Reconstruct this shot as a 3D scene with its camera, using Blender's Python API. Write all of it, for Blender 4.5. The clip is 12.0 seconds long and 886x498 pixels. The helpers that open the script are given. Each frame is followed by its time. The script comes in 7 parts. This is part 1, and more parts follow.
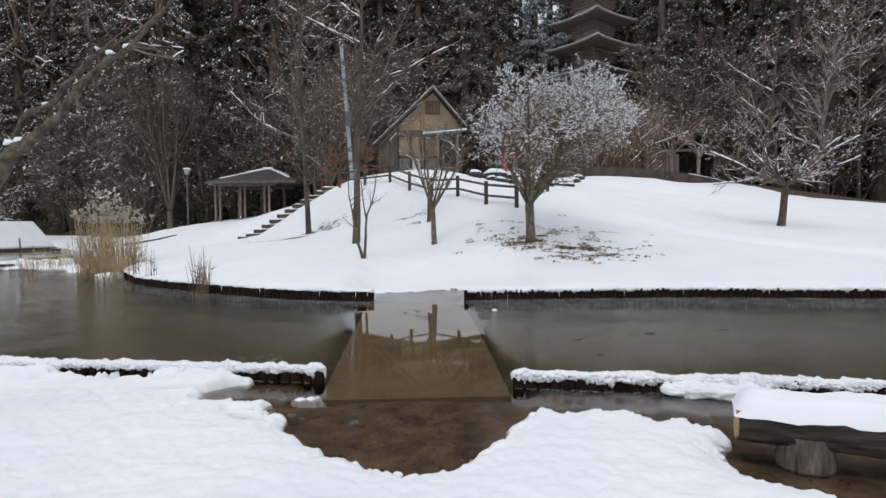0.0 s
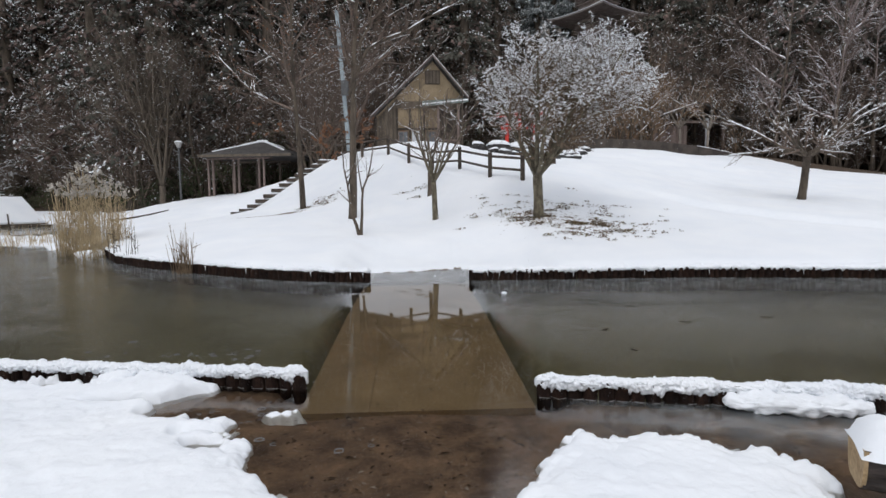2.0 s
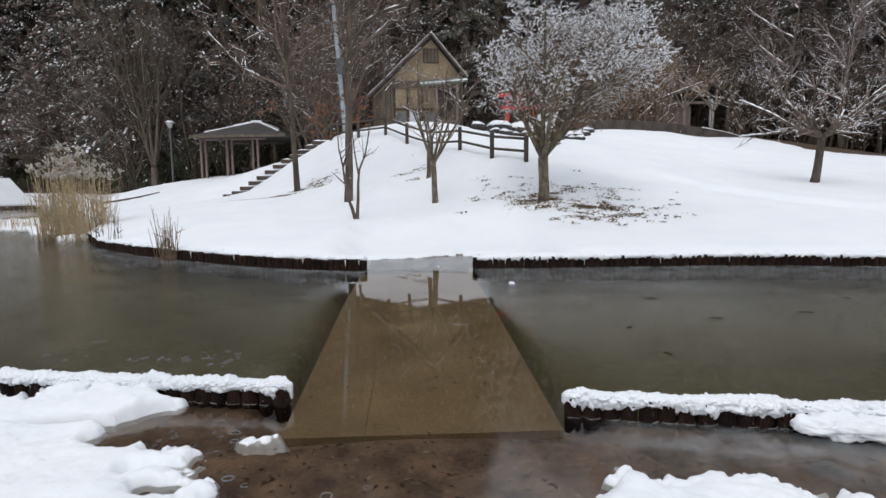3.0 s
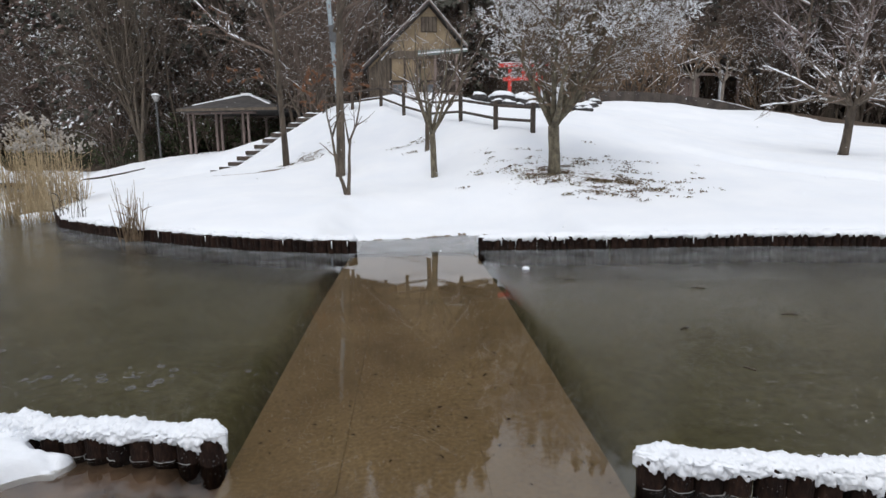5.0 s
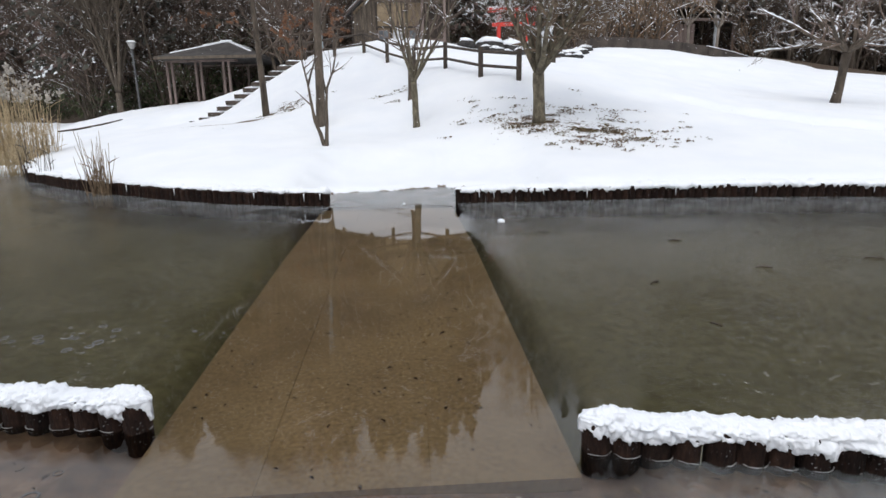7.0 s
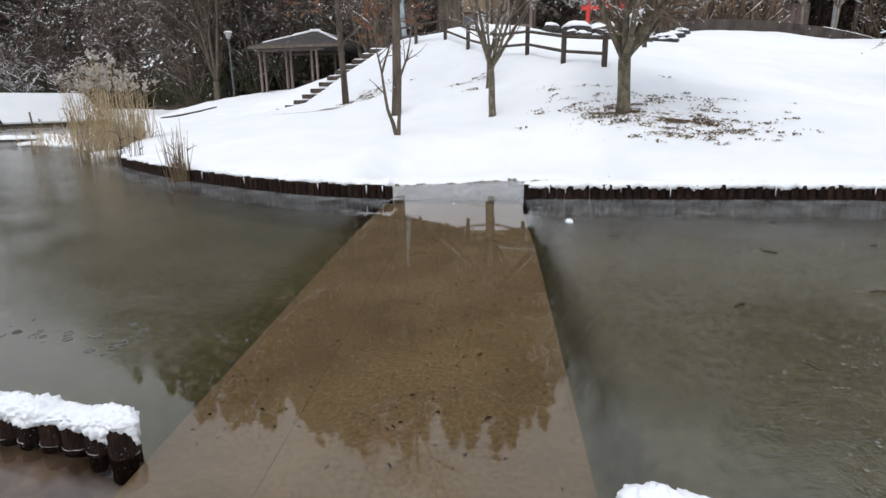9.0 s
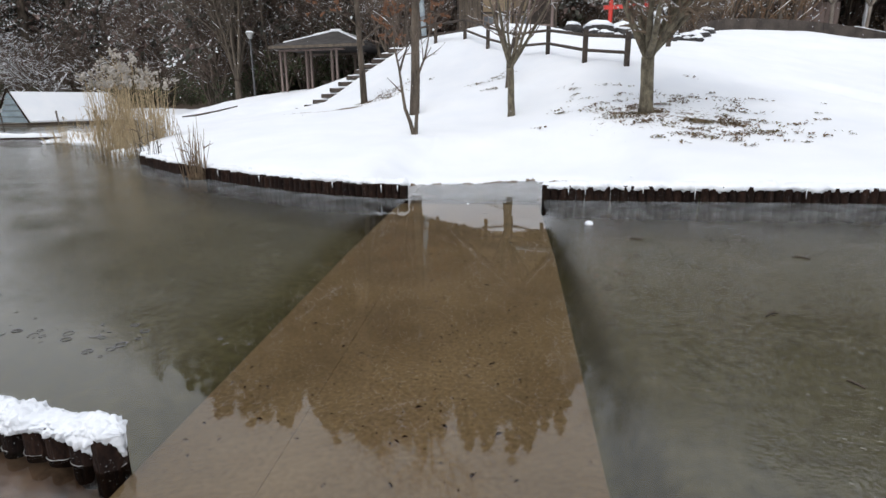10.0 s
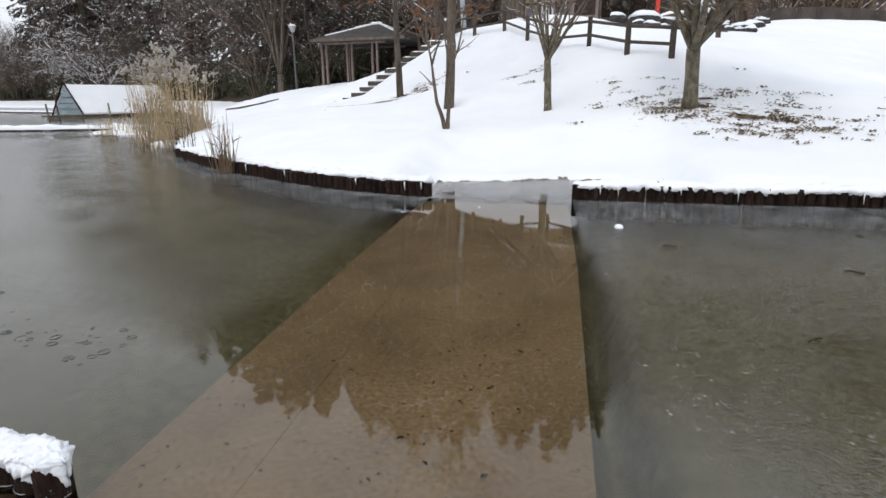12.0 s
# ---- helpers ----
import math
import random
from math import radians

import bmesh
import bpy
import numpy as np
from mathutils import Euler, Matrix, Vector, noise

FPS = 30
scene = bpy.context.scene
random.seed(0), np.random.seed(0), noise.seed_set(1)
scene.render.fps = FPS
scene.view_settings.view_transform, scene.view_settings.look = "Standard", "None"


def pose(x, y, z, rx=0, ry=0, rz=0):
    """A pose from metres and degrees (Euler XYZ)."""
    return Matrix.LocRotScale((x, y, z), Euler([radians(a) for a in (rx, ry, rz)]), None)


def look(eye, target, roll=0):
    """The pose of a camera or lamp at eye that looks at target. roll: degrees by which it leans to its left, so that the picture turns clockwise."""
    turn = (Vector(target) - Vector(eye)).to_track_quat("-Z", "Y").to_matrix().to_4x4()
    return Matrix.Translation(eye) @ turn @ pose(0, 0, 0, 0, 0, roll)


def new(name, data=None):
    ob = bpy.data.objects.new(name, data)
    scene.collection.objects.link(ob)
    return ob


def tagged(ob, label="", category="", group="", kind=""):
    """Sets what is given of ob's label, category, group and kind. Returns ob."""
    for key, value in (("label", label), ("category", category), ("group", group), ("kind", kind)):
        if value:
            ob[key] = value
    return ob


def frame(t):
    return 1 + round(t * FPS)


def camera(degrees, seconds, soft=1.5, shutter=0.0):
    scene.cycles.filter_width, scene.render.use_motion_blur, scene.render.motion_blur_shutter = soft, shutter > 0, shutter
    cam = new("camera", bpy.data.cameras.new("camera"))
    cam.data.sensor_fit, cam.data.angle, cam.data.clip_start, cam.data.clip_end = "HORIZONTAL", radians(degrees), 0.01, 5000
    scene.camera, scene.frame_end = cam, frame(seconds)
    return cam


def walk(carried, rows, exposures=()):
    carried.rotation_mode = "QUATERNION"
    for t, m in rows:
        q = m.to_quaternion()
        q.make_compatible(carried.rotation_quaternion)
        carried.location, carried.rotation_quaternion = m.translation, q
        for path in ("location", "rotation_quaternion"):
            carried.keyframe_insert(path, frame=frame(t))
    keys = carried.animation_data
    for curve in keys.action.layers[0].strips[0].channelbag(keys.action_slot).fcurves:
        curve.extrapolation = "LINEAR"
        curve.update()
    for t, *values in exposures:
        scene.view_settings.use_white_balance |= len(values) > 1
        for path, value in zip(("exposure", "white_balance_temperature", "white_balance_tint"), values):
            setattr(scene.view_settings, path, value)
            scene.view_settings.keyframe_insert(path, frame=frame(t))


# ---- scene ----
cam = camera(76.3, 12.0)
PATH = [
    (0, (-0.176, -0.504, 1.422), (-0.075, 1.492, 1.342), -0.5),
    (0.5, (-0.175, -0.456, 1.44), (-0.077, 1.539, 1.341), -0.5),
    (1, (-0.245, -0.214, 1.44), (-0.147, 1.779, 1.316), -0.4),
    (1.5, (-0.246, 0.117, 1.419), (-0.145, 2.11, 1.281), -0.4),
    (2, (-0.184, 0.479, 1.397), (-0.083, 2.469, 1.229), -0.6),
    (2.5, (-0.219, 0.842, 1.38), (-0.121, 2.829, 1.175), -0.5),
    (3, (-0.226, 1.163, 1.39), (-0.116, 3.147, 1.161), -0.5),
    (5, (-0.197, 2.366, 1.266), (-0.083, 4.34, 0.96), -0.6),
    (5.5, (-0.2, 2.414, 1.253), (-0.086, 4.375, 0.876), -0.7),
    (6, (-0.205, 2.428, 1.264), (-0.086, 4.381, 0.847), -0.6),
    (6.5, (-0.107, 2.468, 1.243), (0.028, 4.414, 0.802), -0.8),
    (6.7, (-0.019, 2.493, 1.234), (0.119, 4.436, 0.78), -0.8),
    (8.3, (0.123, 2.806, 1.241), (0.161, 4.74, 0.732), -0.8),
    (8.5, (0.203, 2.84, 1.252), (0.178, 4.774, 0.743), -0.7),
    (9, (0.268, 2.935, 1.257), (0.12, 4.864, 0.748), -0.7),
    (9.5, (0.268, 3.036, 1.245), (0.073, 4.96, 0.736), -0.6),
    (10, (0.29, 3.094, 1.223), (0.078, 5.018, 0.717), -0.5),
    (10.5, (0.34, 3.193, 1.195), (0.111, 5.112, 0.679), -0.5),
    (11, (0.407, 3.274, 1.214), (0.117, 5.181, 0.686), -0.6),
    (11.5, (0.458, 3.353, 1.224), (0.11, 5.249, 0.691), -0.4),
    (12, (0.458, 3.386, 1.236), (0.107, 5.283, 0.709), -0.4),
]
EXPOSURES = [(0, 0.01), (3, 0.11), (5.5, 0.23), (8.5, 0.35), (12, 0.36)]
walk(cam, [(t, look(eye, target, roll)) for t, eye, target, roll in PATH], EXPOSURES)

# ---- light ----
world = bpy.data.worlds.new("overcast_sky")
scene.world = world
world.use_nodes = True
wn, wl = world.node_tree.nodes, world.node_tree.links
sky = wn.new("ShaderNodeTexSky")
sky.sky_type = "NISHITA"
sky.sun_disc = False
sky.sun_elevation, sky.sun_rotation = radians(60), radians(195)
sky.air_density, sky.dust_density, sky.ozone_density = 1.0, 4.0, 1.0
veil = wn.new("ShaderNodeHueSaturation")          # cloud cover takes the blue out of the sky
veil.inputs["Saturation"].default_value = 0.62
wl.new(sky.outputs["Color"], veil.inputs["Color"])
cloud = wn.new("ShaderNodeMix")                   # an even deck of snow cloud over most of it
cloud.data_type = "RGBA"
cloud.inputs[0].default_value = 0.72
cloud.inputs[7].default_value = (6.9, 7.15, 7.7, 1)
wl.new(veil.outputs["Color"], cloud.inputs[6])
wl.new(cloud.outputs[2], wn["Background"].inputs["Color"])
wn["Background"].inputs["Strength"].default_value = 0.125
sun = new("sun", bpy.data.lights.new("sun", "SUN"))
sun.data.energy, sun.data.angle, sun.data.color = 0.5, radians(30), (1.0, 0.985, 0.965)
sun.matrix_world = look((-5, -11, 30), (0, 6, 0))

# ---- materials ----


def nodes_of(m):
    m.use_nodes = True
    return m.node_tree.nodes, m.node_tree.links, m.node_tree.nodes["Principled BSDF"]


def noise_node(n, l, scale, detail=5.0, rough=0.55, stretch=None, coord="Object", warp=0.0):
    tc = n.new("ShaderNodeTexCoord")
    tex = n.new("ShaderNodeTexNoise")
    tex.inputs["Scale"].default_value, tex.inputs["Detail"].default_value, tex.inputs["Roughness"].default_value = scale, detail, rough
    tex.inputs["Distortion"].default_value = warp
    src = tc.outputs[coord]
    if stretch:
        mp = n.new("ShaderNodeMapping")
        mp.inputs["Scale"].default_value = stretch
        l.new(src, mp.inputs["Vector"])
        src = mp.outputs["Vector"]
    l.new(src, tex.inputs["Vector"])
    return tex


def ramp(n, l, fac, stops):
    r = n.new("ShaderNodeValToRGB")
    while len(r.color_ramp.elements) < len(stops):
        r.color_ramp.elements.new(0.5)
    for e, (p, c) in zip(r.color_ramp.elements, stops):
        e.position, e.color = p, (*c, 1) if len(c) == 3 else c
    l.new(fac, r.inputs["Fac"])
    return r


def mix(n, l, fac, a, b, kind="MIX"):
    x = n.new("ShaderNodeMix")
    x.data_type, x.blend_type = "RGBA", kind
    for sock, v in ((x.inputs[0], fac), (x.inputs[6], a), (x.inputs[7], b)):
        if isinstance(v, bpy.types.NodeSocket):
            l.new(v, sock)
        elif isinstance(v, (int, float)):
            sock.default_value = v
        else:
            sock.default_value = (*v, 1)
    return x.outputs[2]


def bump(n, l, height, strength, distance, p, before=None):
    b = n.new("ShaderNodeBump")
    b.inputs["Strength"].default_value, b.inputs["Distance"].default_value = strength, distance
    l.new(height, b.inputs["Height"])
    if before:
        l.new(before, b.inputs["Normal"])
    l.new(b.outputs["Normal"], p.inputs["Normal"])
    return b.outputs["Normal"]


def surface(name, dark, light, scale=4.0, fine=40.0, rough=0.8, relief=0.3, depth=0.01, metal=0.0, stretch=None, vary=0.15, coord="Object"):
    """A plain weathered surface: blotches and fine grain in colour and relief, and a little change from piece to piece."""
    m = bpy.data.materials.new(name)
    n, l, p = nodes_of(m)
    big = noise_node(n, l, scale, 4, 0.6, stretch, coord)
    small = noise_node(n, l, fine, 3, 0.6, stretch, coord)
    c = ramp(n, l, big.outputs["Fac"], [(0.3, dark), (0.7, light)]).outputs["Color"]
    g = ramp(n, l, small.outputs["Fac"], [(0.3, (0.62, 0.62, 0.62)), (0.7, (1.2, 1.2, 1.2))]).outputs["Color"]
    c = mix(n, l, 0.8, c, g, "MULTIPLY")
    if vary:
        info = n.new("ShaderNodeObjectInfo")
        lo = 1 - vary
        c = mix(n, l, 1.0, c, ramp(n, l, info.outputs["Random"], [(0.0, (lo, lo, lo)), (1.0, (1 + vary, 1 + vary, 1 + vary))]).outputs["Color"], "MULTIPLY")
    l.new(c, p.inputs["Base Color"])
    p.inputs["Roughness"].default_value, p.inputs["Metallic"].default_value = rough, metal
    if relief:
        first = bump(n, l, big.outputs["Fac"], relief, depth, p)
        bump(n, l, small.outputs["Fac"], relief, depth * 0.3, p, first)
    return m


def snow_shader(n, l, p, lumps=6.0):
    p.inputs["Roughness"].default_value = 0.75
    p.inputs["Specular IOR Level"].default_value = 0.3
    big, mid, crumb, fine = noise_node(n, l, 0.7, 4), noise_node(n, l, lumps, 5), noise_node(n, l, 32.0, 3), noise_node(n, l, 140.0, 2)
    c = ramp(n, l, big.outputs["Fac"], [(0.3, (0.80, 0.83, 0.87)), (0.7, (0.86, 0.88, 0.90))]).outputs["Color"]
    a = bump(n, l, mid.outputs["Fac"], 0.2, 0.03, p)
    a = bump(n, l, crumb.outputs["Fac"], 0.35, 0.010, p, a)
    bump(n, l, fine.outputs["Fac"], 0.3, 0.004, p, a)
    return c


def snow_material():
    m = bpy.data.materials.new("snow")
    n, l, p = nodes_of(m)
    l.new(snow_shader(n, l, p), p.inputs["Base Color"])
    return m


def ground_material():
    """Snow, worn through to dead grass and leaves where the ground's own "bare" value says so."""
    m = bpy.data.materials.new("snowy_ground")
    n, l, p = nodes_of(m)
    white = snow_shader(n, l, p, 2.5)
    at = n.new("ShaderNodeAttribute")
    at.attribute_name = "bare"
    lump = noise_node(n, l, 6.5, 6, 0.75, warp=0.6)
    grain = noise_node(n, l, 30.0, 4, 0.7)
    add = n.new("ShaderNodeMath")
    add.operation = "MULTIPLY_ADD"
    l.new(at.outputs["Fac"], add.inputs[0])
    add.inputs[1].default_value = 0.62
    l.new(lump.outputs["Fac"], add.inputs[2])
    mask = ramp(n, l, add.outputs[0], [(0.80, (0, 0, 0)), (0.83, (1, 1, 1))])
    soil = ramp(n, l, grain.outputs["Fac"], [(0.25, (0.045, 0.033, 0.023)), (0.5, (0.145, 0.102, 0.064)), (0.75, (0.28, 0.205, 0.125))])
    # leaf mould under the trees
    wood = n.new("ShaderNodeAttribute")
    wood.attribute_name = "woods"
    far = noise_node(n, l, 0.35, 5, 0.65)
    sumw = n.new("ShaderNodeMath")
    l.new(wood.outputs["Fac"], sumw.inputs[0])
    l.new(far.outputs["Fac"], sumw.inputs[1])
    floor_mask = ramp(n, l, sumw.outputs[0], [(0.92, (0, 0, 0)), (0.98, (1, 1, 1))])
    litter = ramp(n, l, grain.outputs["Fac"], [(0.25, (0.030, 0.022, 0.016)), (0.6, (0.085, 0.058, 0.038)), (0.8, (0.15, 0.10, 0.065))])
    c = mix(n, l, mask.outputs["Color"], white, soil.outputs["Color"])
    l.new(mix(n, l, floor_mask.outputs["Color"], c, litter.outputs["Color"]), p.inputs["Base Color"])
    return m


SNOW = snow_material()
GROUND = ground_material()
MUD = surface("pond_mud", (0.122, 0.113, 0.046), (0.195, 0.176, 0.088), 0.8, 9, 0.9, 0.3, 0.02, vary=0)
BANK_MUD = surface("wet_leafy_mud", (0.090, 0.055, 0.037), (0.36, 0.235, 0.15), 3.4, 30, 0.75, 0.4, 0.02, vary=0)
SLAB = surface("wet_silted_concrete", (0.240, 0.166, 0.084), (0.380, 0.276, 0.150), 1.1, 38, 0.7, 0.3, 0.006, vary=0.04)
BARK = surface("grey_brown_bark", (0.042, 0.032, 0.024), (0.155, 0.122, 0.090), 5, 45, 0.95, 0.7, 0.02, stretch=(1, 1, 0.25), vary=0.2)
TWIG = surface("thin_twig_bark", (0.105, 0.078, 0.062), (0.215, 0.16, 0.128), 8, 60, 0.95, 0, vary=0.2)
RUST_TWIG = surface("russet_twig_bark", (0.20, 0.125, 0.075), (0.36, 0.24, 0.15), 8, 60, 0.95, 0, vary=0.15)
STAKE = surface("dark_wet_timber", (0.007, 0.0035, 0.0028), (0.034, 0.018, 0.012), 17, 70, 0.9, 0.9, 0.014, stretch=(1, 1, 0.35), vary=0.4)


def fleck_with_frost(m):
    """Small crumbs of frozen snow caught in the grain of a dark timber."""
    n, l, p = nodes_of(m)
    p.inputs["Specular IOR Level"].default_value = 0.18
    spots, where = noise_node(n, l, 85.0, 2, 0.5), noise_node(n, l, 11.0, 2, 0.5)
    both = n.new("ShaderNodeMath")
    both.operation = "MULTIPLY_ADD"
    l.new(where.outputs["Fac"], both.inputs[0])
    both.inputs[1].default_value = 0.45
    l.new(spots.outputs["Fac"], both.inputs[2])
    mask = ramp(n, l, both.outputs[0], [(0.955, (0, 0, 0)), (1.0, (0.55, 0.55, 0.55))])
    wood = p.inputs["Base Color"].links[0].from_socket
    l.new(mix(n, l, mask.outputs["Color"], wood, (0.42, 0.42, 0.43)), p.inputs["Base Color"])


fleck_with_frost(STAKE)
TIMBER = surface("weathered_timber", (0.07, 0.055, 0.042), (0.17, 0.135, 0.10), 5, 50, 0.85, 0.5, 0.008, stretch=(1, 1, 0.2), vary=0.2)
FENCE = surface("dark_brown_fence_wood", (0.035, 0.027, 0.021), (0.095, 0.072, 0.055), 6, 50, 0.85, 0.5, 0.008, vary=0.15)
CEDAR = surface("cedar_needles", (0.036, 0.038, 0.031), (0.108, 0.103, 0.082), 0.7, 8, 0.9, 0, vary=0.35)
CEDAR_BROWN = surface("browned_needles", (0.095, 0.066, 0.058), (0.235, 0.165, 0.142), 0.7, 8, 0.9, 0, vary=0.3)
SHRUB = surface("evergreen_shrub_leaf", (0.030, 0.045, 0.020), (0.10, 0.12, 0.05), 0.9, 10, 0.8, 0, vary=0.3)


def water_material():
    """Clear shallow water: a Fresnel mirror over what lies below, crimped and speckled by thin ice away from the ford."""
    m = bpy.data.materials.new("pond_water")
    n, l, p = nodes_of(m)
    n.remove(p)
    geo = n.new("ShaderNodeTexCoord")
    sep = n.new("ShaderNodeSeparateXYZ")
    l.new(geo.outputs["Object"], sep.inputs[0])
    east, north = sep.outputs["X"], sep.outputs["Y"]

    def plug(v, sock):
        if isinstance(v, bpy.types.NodeSocket):
            l.new(v, sock)
        else:
            sock.default_value = v

    def calc(op, a, b=0.0, c=0.0):
        k = n.new("ShaderNodeMath")
        k.operation = op
        for v, sock in zip((a, b, c), k.inputs):
            plug(v, sock)
        return k.outputs[0]

    def rise(v, a, b, lo=0.0, hi=1.0):
        k = n.new("ShaderNodeMapRange")
        k.interpolation_type = "SMOOTHSTEP"
        for name, x in (("From Min", a), ("From Max", b), ("To Min", lo), ("To Max", hi)):
            k.inputs[name].default_value = x
        plug(v, k.inputs["Value"])
        return k.outputs[0]

    line = calc("MULTIPLY_ADD", east, 0.16, north)              # the line of the near stakes
    pond = rise(line, 5.85, 6.1)
    corner = rise(calc("MULTIPLY_ADD", east, 0.9, north), 7.1, 8.2)         # still water in the corner by the near stakes
    right = calc("MULTIPLY", rise(east, 1.06, 1.35), calc("MULTIPLY", pond, corner))
    sway = noise_node(n, l, 0.7, 3, 0.6)
    edge = calc("MULTIPLY_ADD", sway.outputs["Fac"], 1.6, north)
    left = calc("MULTIPLY", rise(calc("MULTIPLY", east, -1.0), 1.1, 1.9), rise(edge, 7.1, 8.9))
    crimp = calc("MULTIPLY_ADD", left, 0.75, calc("MULTIPLY", right, rise(line, 6.2, 10.0, 0.45, 1.0)))
    patchy = noise_node(n, l, 1.1, 3, 0.6)
    crimp = calc("MULTIPLY", crimp, rise(patchy.outputs["Fac"], 0.3, 0.7, 0.55, 1.15))
    wave = noise_node(n, l, 46.0, 1.0, 0.5, (0.9, 1.0, 1.0), warp=0.4)
    fine = noise_node(n, l, 5.0, 2, 0.6, (0.75, 1.0, 1.0), warp=0.3)
    mid = noise_node(n, l, 14.0, 2, 0.5, (0.6, 1.0, 1.0), warp=0.3)
    height = calc("MULTIPLY_ADD", fine.outputs["Fac"], 0.2, calc("MULTIPLY_ADD", mid.outputs["Fac"], 0.45, wave.outputs["Fac"]))
    b = n.new("ShaderNodeBump")
    b.inputs["Distance"].default_value = 0.0040
    l.new(calc("ADD", crimp, 0.012), b.inputs["Strength"])
    l.new(height, b.inputs["Height"])
    fr = n.new("ShaderNodeFresnel")
    fr.inputs["IOR"].default_value = 1.72
    l.new(b.outputs["Normal"], fr.inputs["Normal"])
    gl = n.new("ShaderNodeBsdfGlossy")
    dull = rise(line, 5.45, 5.9, 0.10, 0.012)                    # slush dulls the puddles behind the near stakes
    l.new(calc("MULTIPLY_ADD", right, 0.035, dull), gl.inputs["Roughness"])
    l.new(b.outputs["Normal"], gl.inputs["Normal"])
    tr = n.new("ShaderNodeBsdfTransparent")
    tr.inputs["Color"].default_value = (0.93, 0.92, 0.88, 1)
    mx = n.new("ShaderNodeMixShader")
    l.new(fr.outputs[0], mx.inputs[0])
    l.new(tr.outputs[0], mx.inputs[1])
    l.new(gl.outputs[0], mx.inputs[2])
    # crystals in the skin of ice: small round grains, some cells empty, and a faint grey haze
    def grains(scale, share, size):
        v = n.new("ShaderNodeTexVoronoi")
        v.inputs["Scale"].default_value = scale
        l.new(geo.outputs["Object"], v.inputs["Vector"])
        tint = n.new("ShaderNodeSeparateColor")
        l.new(v.outputs["Color"], tint.inputs[0])
        big = calc("MULTIPLY", tint.outputs[1], size)
        return calc("MULTIPLY", calc("LESS_THAN", tint.outputs[0], share), calc("LESS_THAN", v.outputs["Distance"], big))

    cover = noise_node(n, l, 0.6, 4, 0.6)
    thick = rise(cover.outputs["Fac"], 0.35, 0.65, 0.55, 1.0)
    dots = calc("ADD", calc("MULTIPLY", grains(70.0, 0.50, 0.54), 0.28), calc("MULTIPLY", grains(28.0, 0.30, 0.36), 0.52))
    dots = calc("ADD", dots, calc("MULTIPLY", grains(17.0, 0.16, 0.24), rise(line, 7.0, 9.0, 0.0, 0.45)))
    west = calc("MULTIPLY", rise(calc("MULTIPLY", east, -1.0), 1.15, 1.6), rise(edge, 6.4, 7.6))
    skin = calc("MULTIPLY", calc("MULTIPLY_ADD", west, 0.9, calc("MULTIPLY", right, rise(line, 6.3, 9.0, 0.7, 1.0))), calc("MULTIPLY", thick, calc("ADD", dots, 0.040)))
    df = n.new("ShaderNodeBsdfDiffuse")
    df.inputs["Color"].default_value = (0.50, 0.49, 0.44, 1)
    top = n.new("ShaderNodeMixShader")
    l.new(skin, top.inputs[0])
    l.new(mx.outputs[0], top.inputs[1])
    l.new(df.outputs[0], top.inputs[2])
    l.new(top.outputs[0], n["Material Output"].inputs["Surface"])
    return m


WATER = water_material()

# ---- building blocks ----


def mesh_of(name, verts, faces, mats=(), slots=None, smooth=False):
    me = bpy.data.meshes.new(name)
    me.from_pydata([tuple(v) for v in verts], [], faces)
    for m in mats:
        me.materials.append(m)
    if slots is not None:
        me.polygons.foreach_set("material_index", np.asarray(slots, dtype=np.int32))
    if smooth:
        me.polygons.foreach_set("use_smooth", np.ones(len(me.polygons), dtype=bool))
    me.update()
    return me


def thing(name, label, category, group="", kind="", at=None):
    ob = tagged(new(name), label, category, group, kind)
    if at is not None:
        ob.matrix_basis = at
    return ob


def part(name, bm, material, parent, label="", smooth=False):
    me = bpy.data.meshes.new(name)
    bm.to_mesh(me)
    bm.free()
    for m in material if isinstance(material, (list, tuple)) else (material,):
        me.materials.append(m)
    if smooth:
        me.polygons.foreach_set("use_smooth", np.ones(len(me.polygons), dtype=bool))
    return mesh_part(name, me, parent, label)


def mesh_part(name, me, parent, label="", at=None):
    ob = new(name, me)
    ob.parent = parent
    if at is not None:
        ob.matrix_basis = at
    if label:
        ob["label"] = label
    return ob


def box(bm, lo, hi, m=None, bevel=0.0):
    """A box between two corners, with its edges taken off."""
    c = [(a + b) / 2 for a, b in zip(lo, hi)]
    s = [b - a for a, b in zip(lo, hi)]
    made = bmesh.ops.create_cube(bm, size=1.0, matrix=(m or Matrix()) @ Matrix.Translation(c) @ Matrix.Diagonal((*s, 1)))
    if bevel:
        edges = list({e for v in made["verts"] for e in v.link_edges})
        bmesh.ops.bevel(bm, geom=edges, offset=bevel, segments=1, affect="EDGES")
    return bm


def boxed(lo, hi, m=None, bevel=0.01):
    return box(bmesh.new(), lo, hi, m, bevel)


def rod(bm, a, b, r0, r1=None, sides=8):
    """A round bar from a to b."""
    a, b = Vector(a), Vector(b)
    turn = (b - a).to_track_quat("Z", "Y").to_matrix().to_4x4()
    bmesh.ops.create_cone(bm, cap_ends=True, segments=sides, radius1=r0, radius2=r0 if r1 is None else r1, depth=(b - a).length,
                          matrix=Matrix.Translation((a + b) / 2) @ turn)
    return bm


